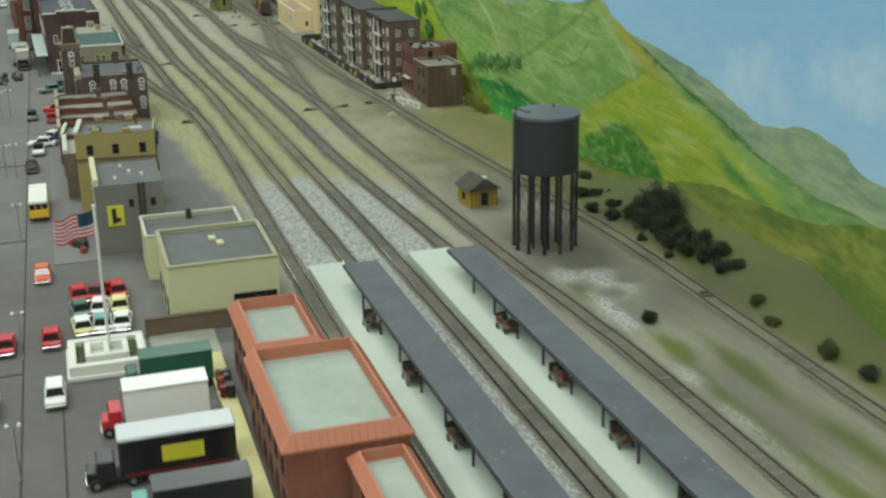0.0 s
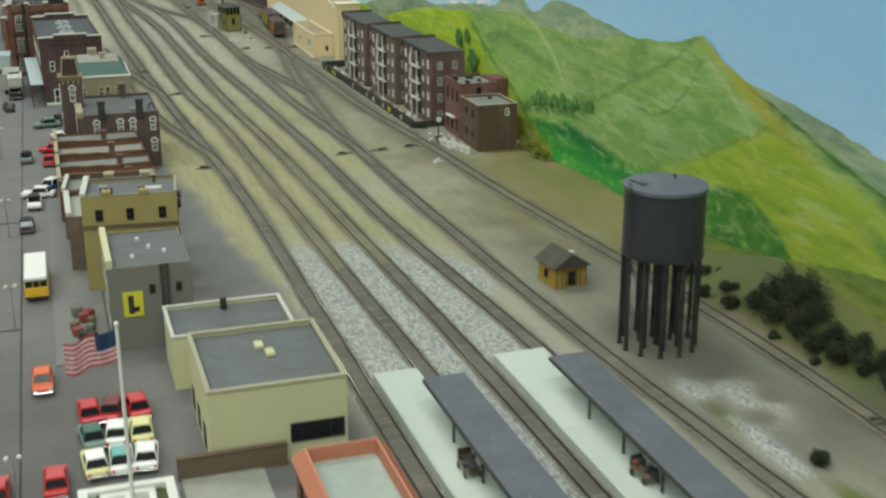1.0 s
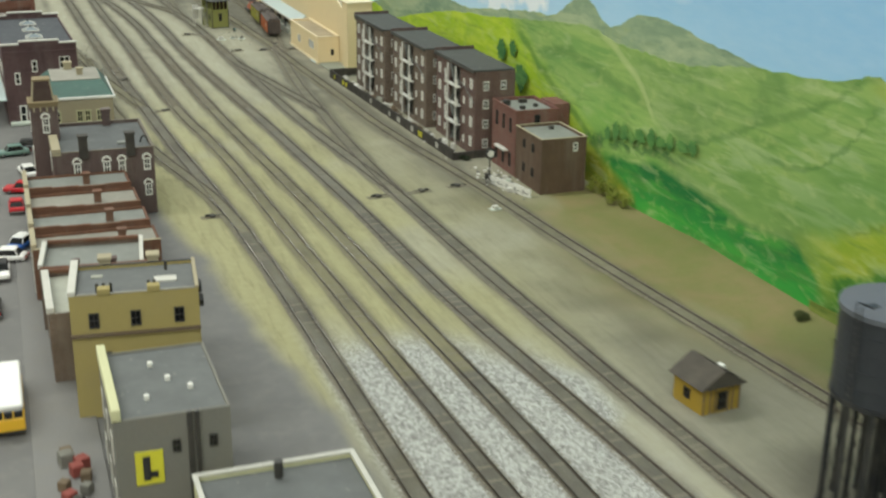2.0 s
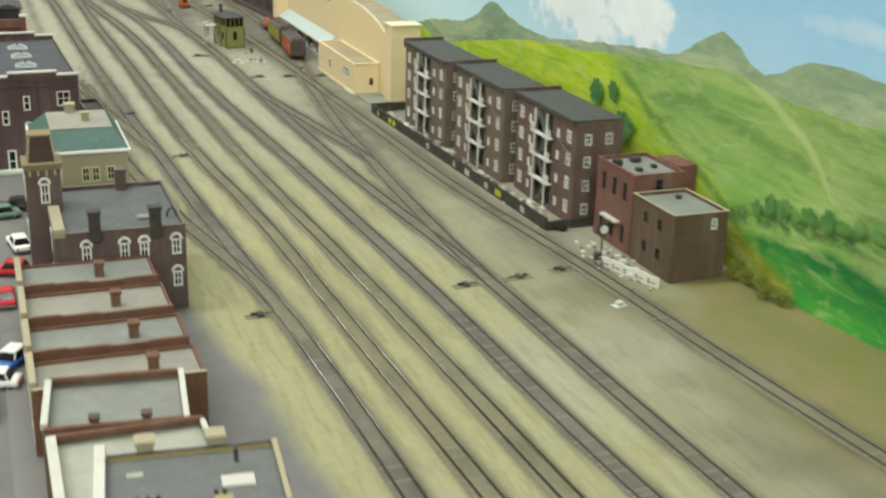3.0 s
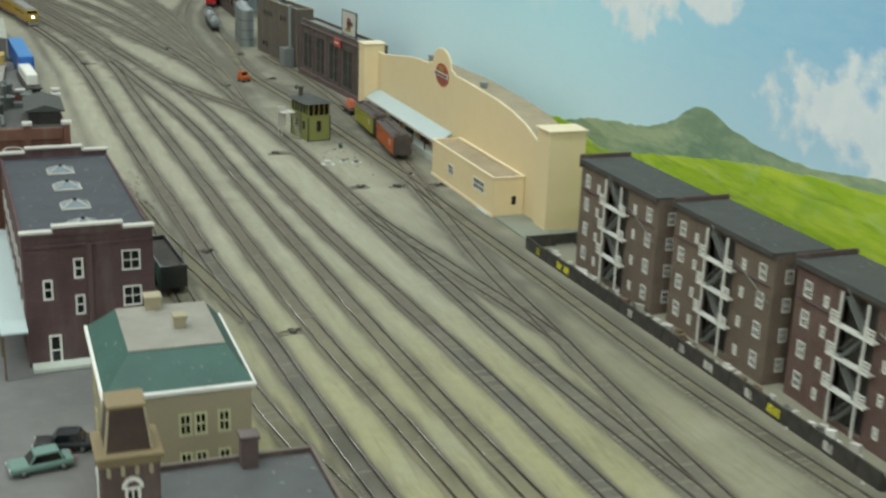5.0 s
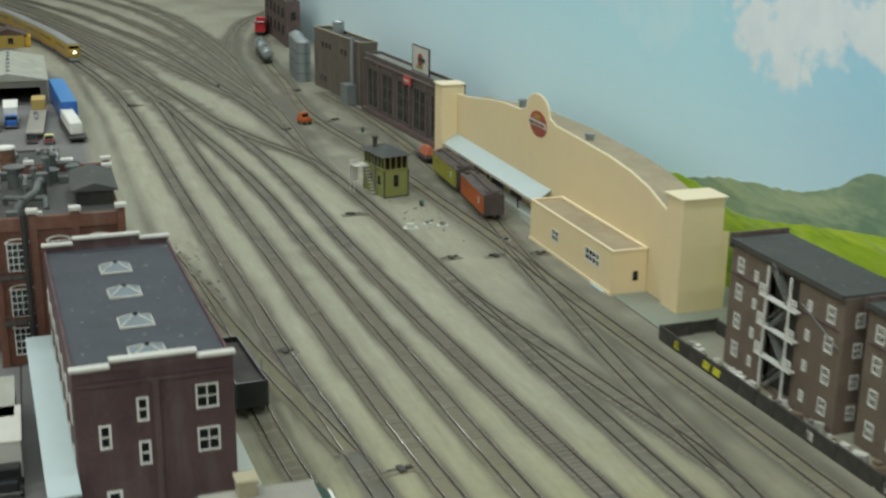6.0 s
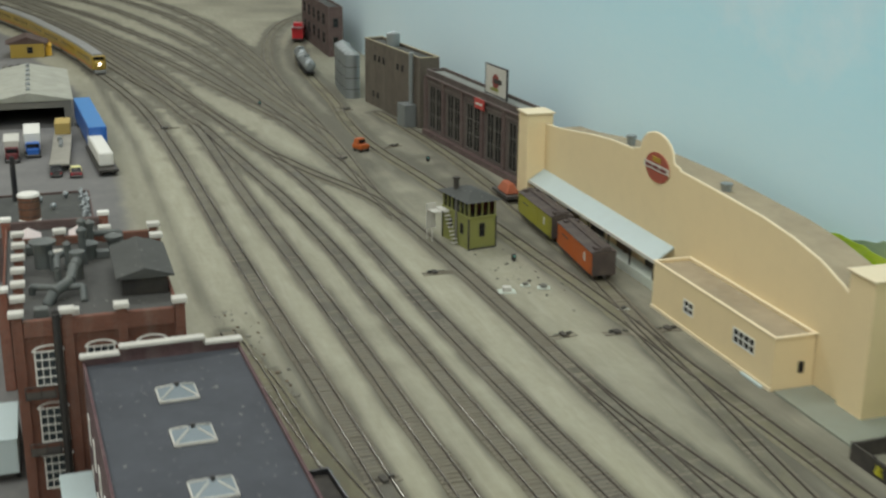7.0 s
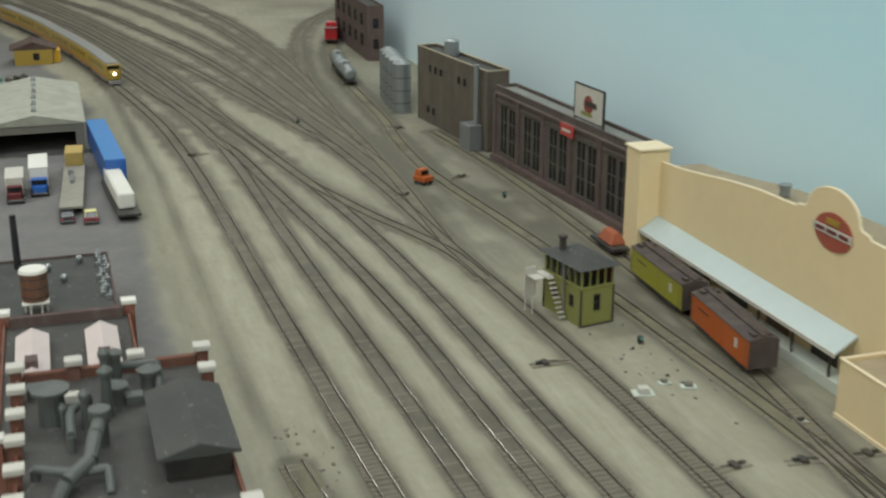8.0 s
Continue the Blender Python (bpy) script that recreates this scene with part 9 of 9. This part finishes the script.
debris("ground_debris", "pale and dark debris scattered on the worn ground", 0.115, 0.180, 3.10, 3.75, 70, ("roof_stone", "concrete_grey", "brown_wood"), 5, 0.0017)
debris("yard_rubble", "white rubble scattered by the brick works", 0.640, 0.700, 2.20, 2.42, 60, ("white", "concrete_grey"), 6, 0.0024)
debris("yard_rubble", "pale litter along the backyard wall", 0.632, 0.668, 2.46, 3.14, 80, ("white_dull", "brown_wood"), 7)
debris("track_litter", "small dark litter beside the switch tower", 0.46, 0.60, 3.55, 4.0, 22, ("wall_dark", "roof_stone"), 8, 0.0018)
# yellow-green scrub where the works meet the backdrop
for i in range(5):
    bush(0.780 + 0.004 * (i % 3), 2.225 - 0.022 * i, 0.013, 0.030 - 0.0022 * i, 500, "scrub", "yellow-green scrub at the foot of the painted hills", 200 + i)


# ---- tracks laid through the yard ----
LABEL = "weathered model railway track with rusty rails in dusty ballast"


def sandy(y):
    return 0.75 - 0.6 * min(1, max(0, (y - 2.6) / 0.9)) if y > 1.7 else 0.0


for pts, near, dusty, bare in ((T1, (1.9, 4.1), lambda y: 0.15, (3.2, 3.75)), (T2, (2.0, 4.2), sandy, (2.85, 3.6)), (T3, (2.0, 4.2), sandy, (2.85, 3.65)), (T4, (1.9, 4.1), lambda y: 0.1, (2.8, 3.6)), (T5, (2.1, 4.2), lambda y: 0.2, (3.35, 3.8)), (T6, (2.0, 4.0), lambda y: 0.5, (3.4, 3.7)),
                               (T5X, None, lambda y: 0.3, None), (T6X, None, lambda y: 0.5, None), (CROSS, None, lambda y: 0.25, None), (LADDER, None, lambda y: 0.3, None), (LOOP, None, lambda y: 0.3, None), (SPUR, None, lambda y: 0.5, None), (SPUR2, None, lambda y: 0.6, None)):
    track(pts, LABEL, near, dusty, bare, "rail_dull" if pts in (T4, T5, T6, T5X, T6X, CROSS, LADDER, LOOP) else "rail_top")
for pts in (Y1, Y2, Y3, Y4, Y5, Y6):
    track(pts, LABEL, None, lambda y: 0.25, None, "rail_dull")
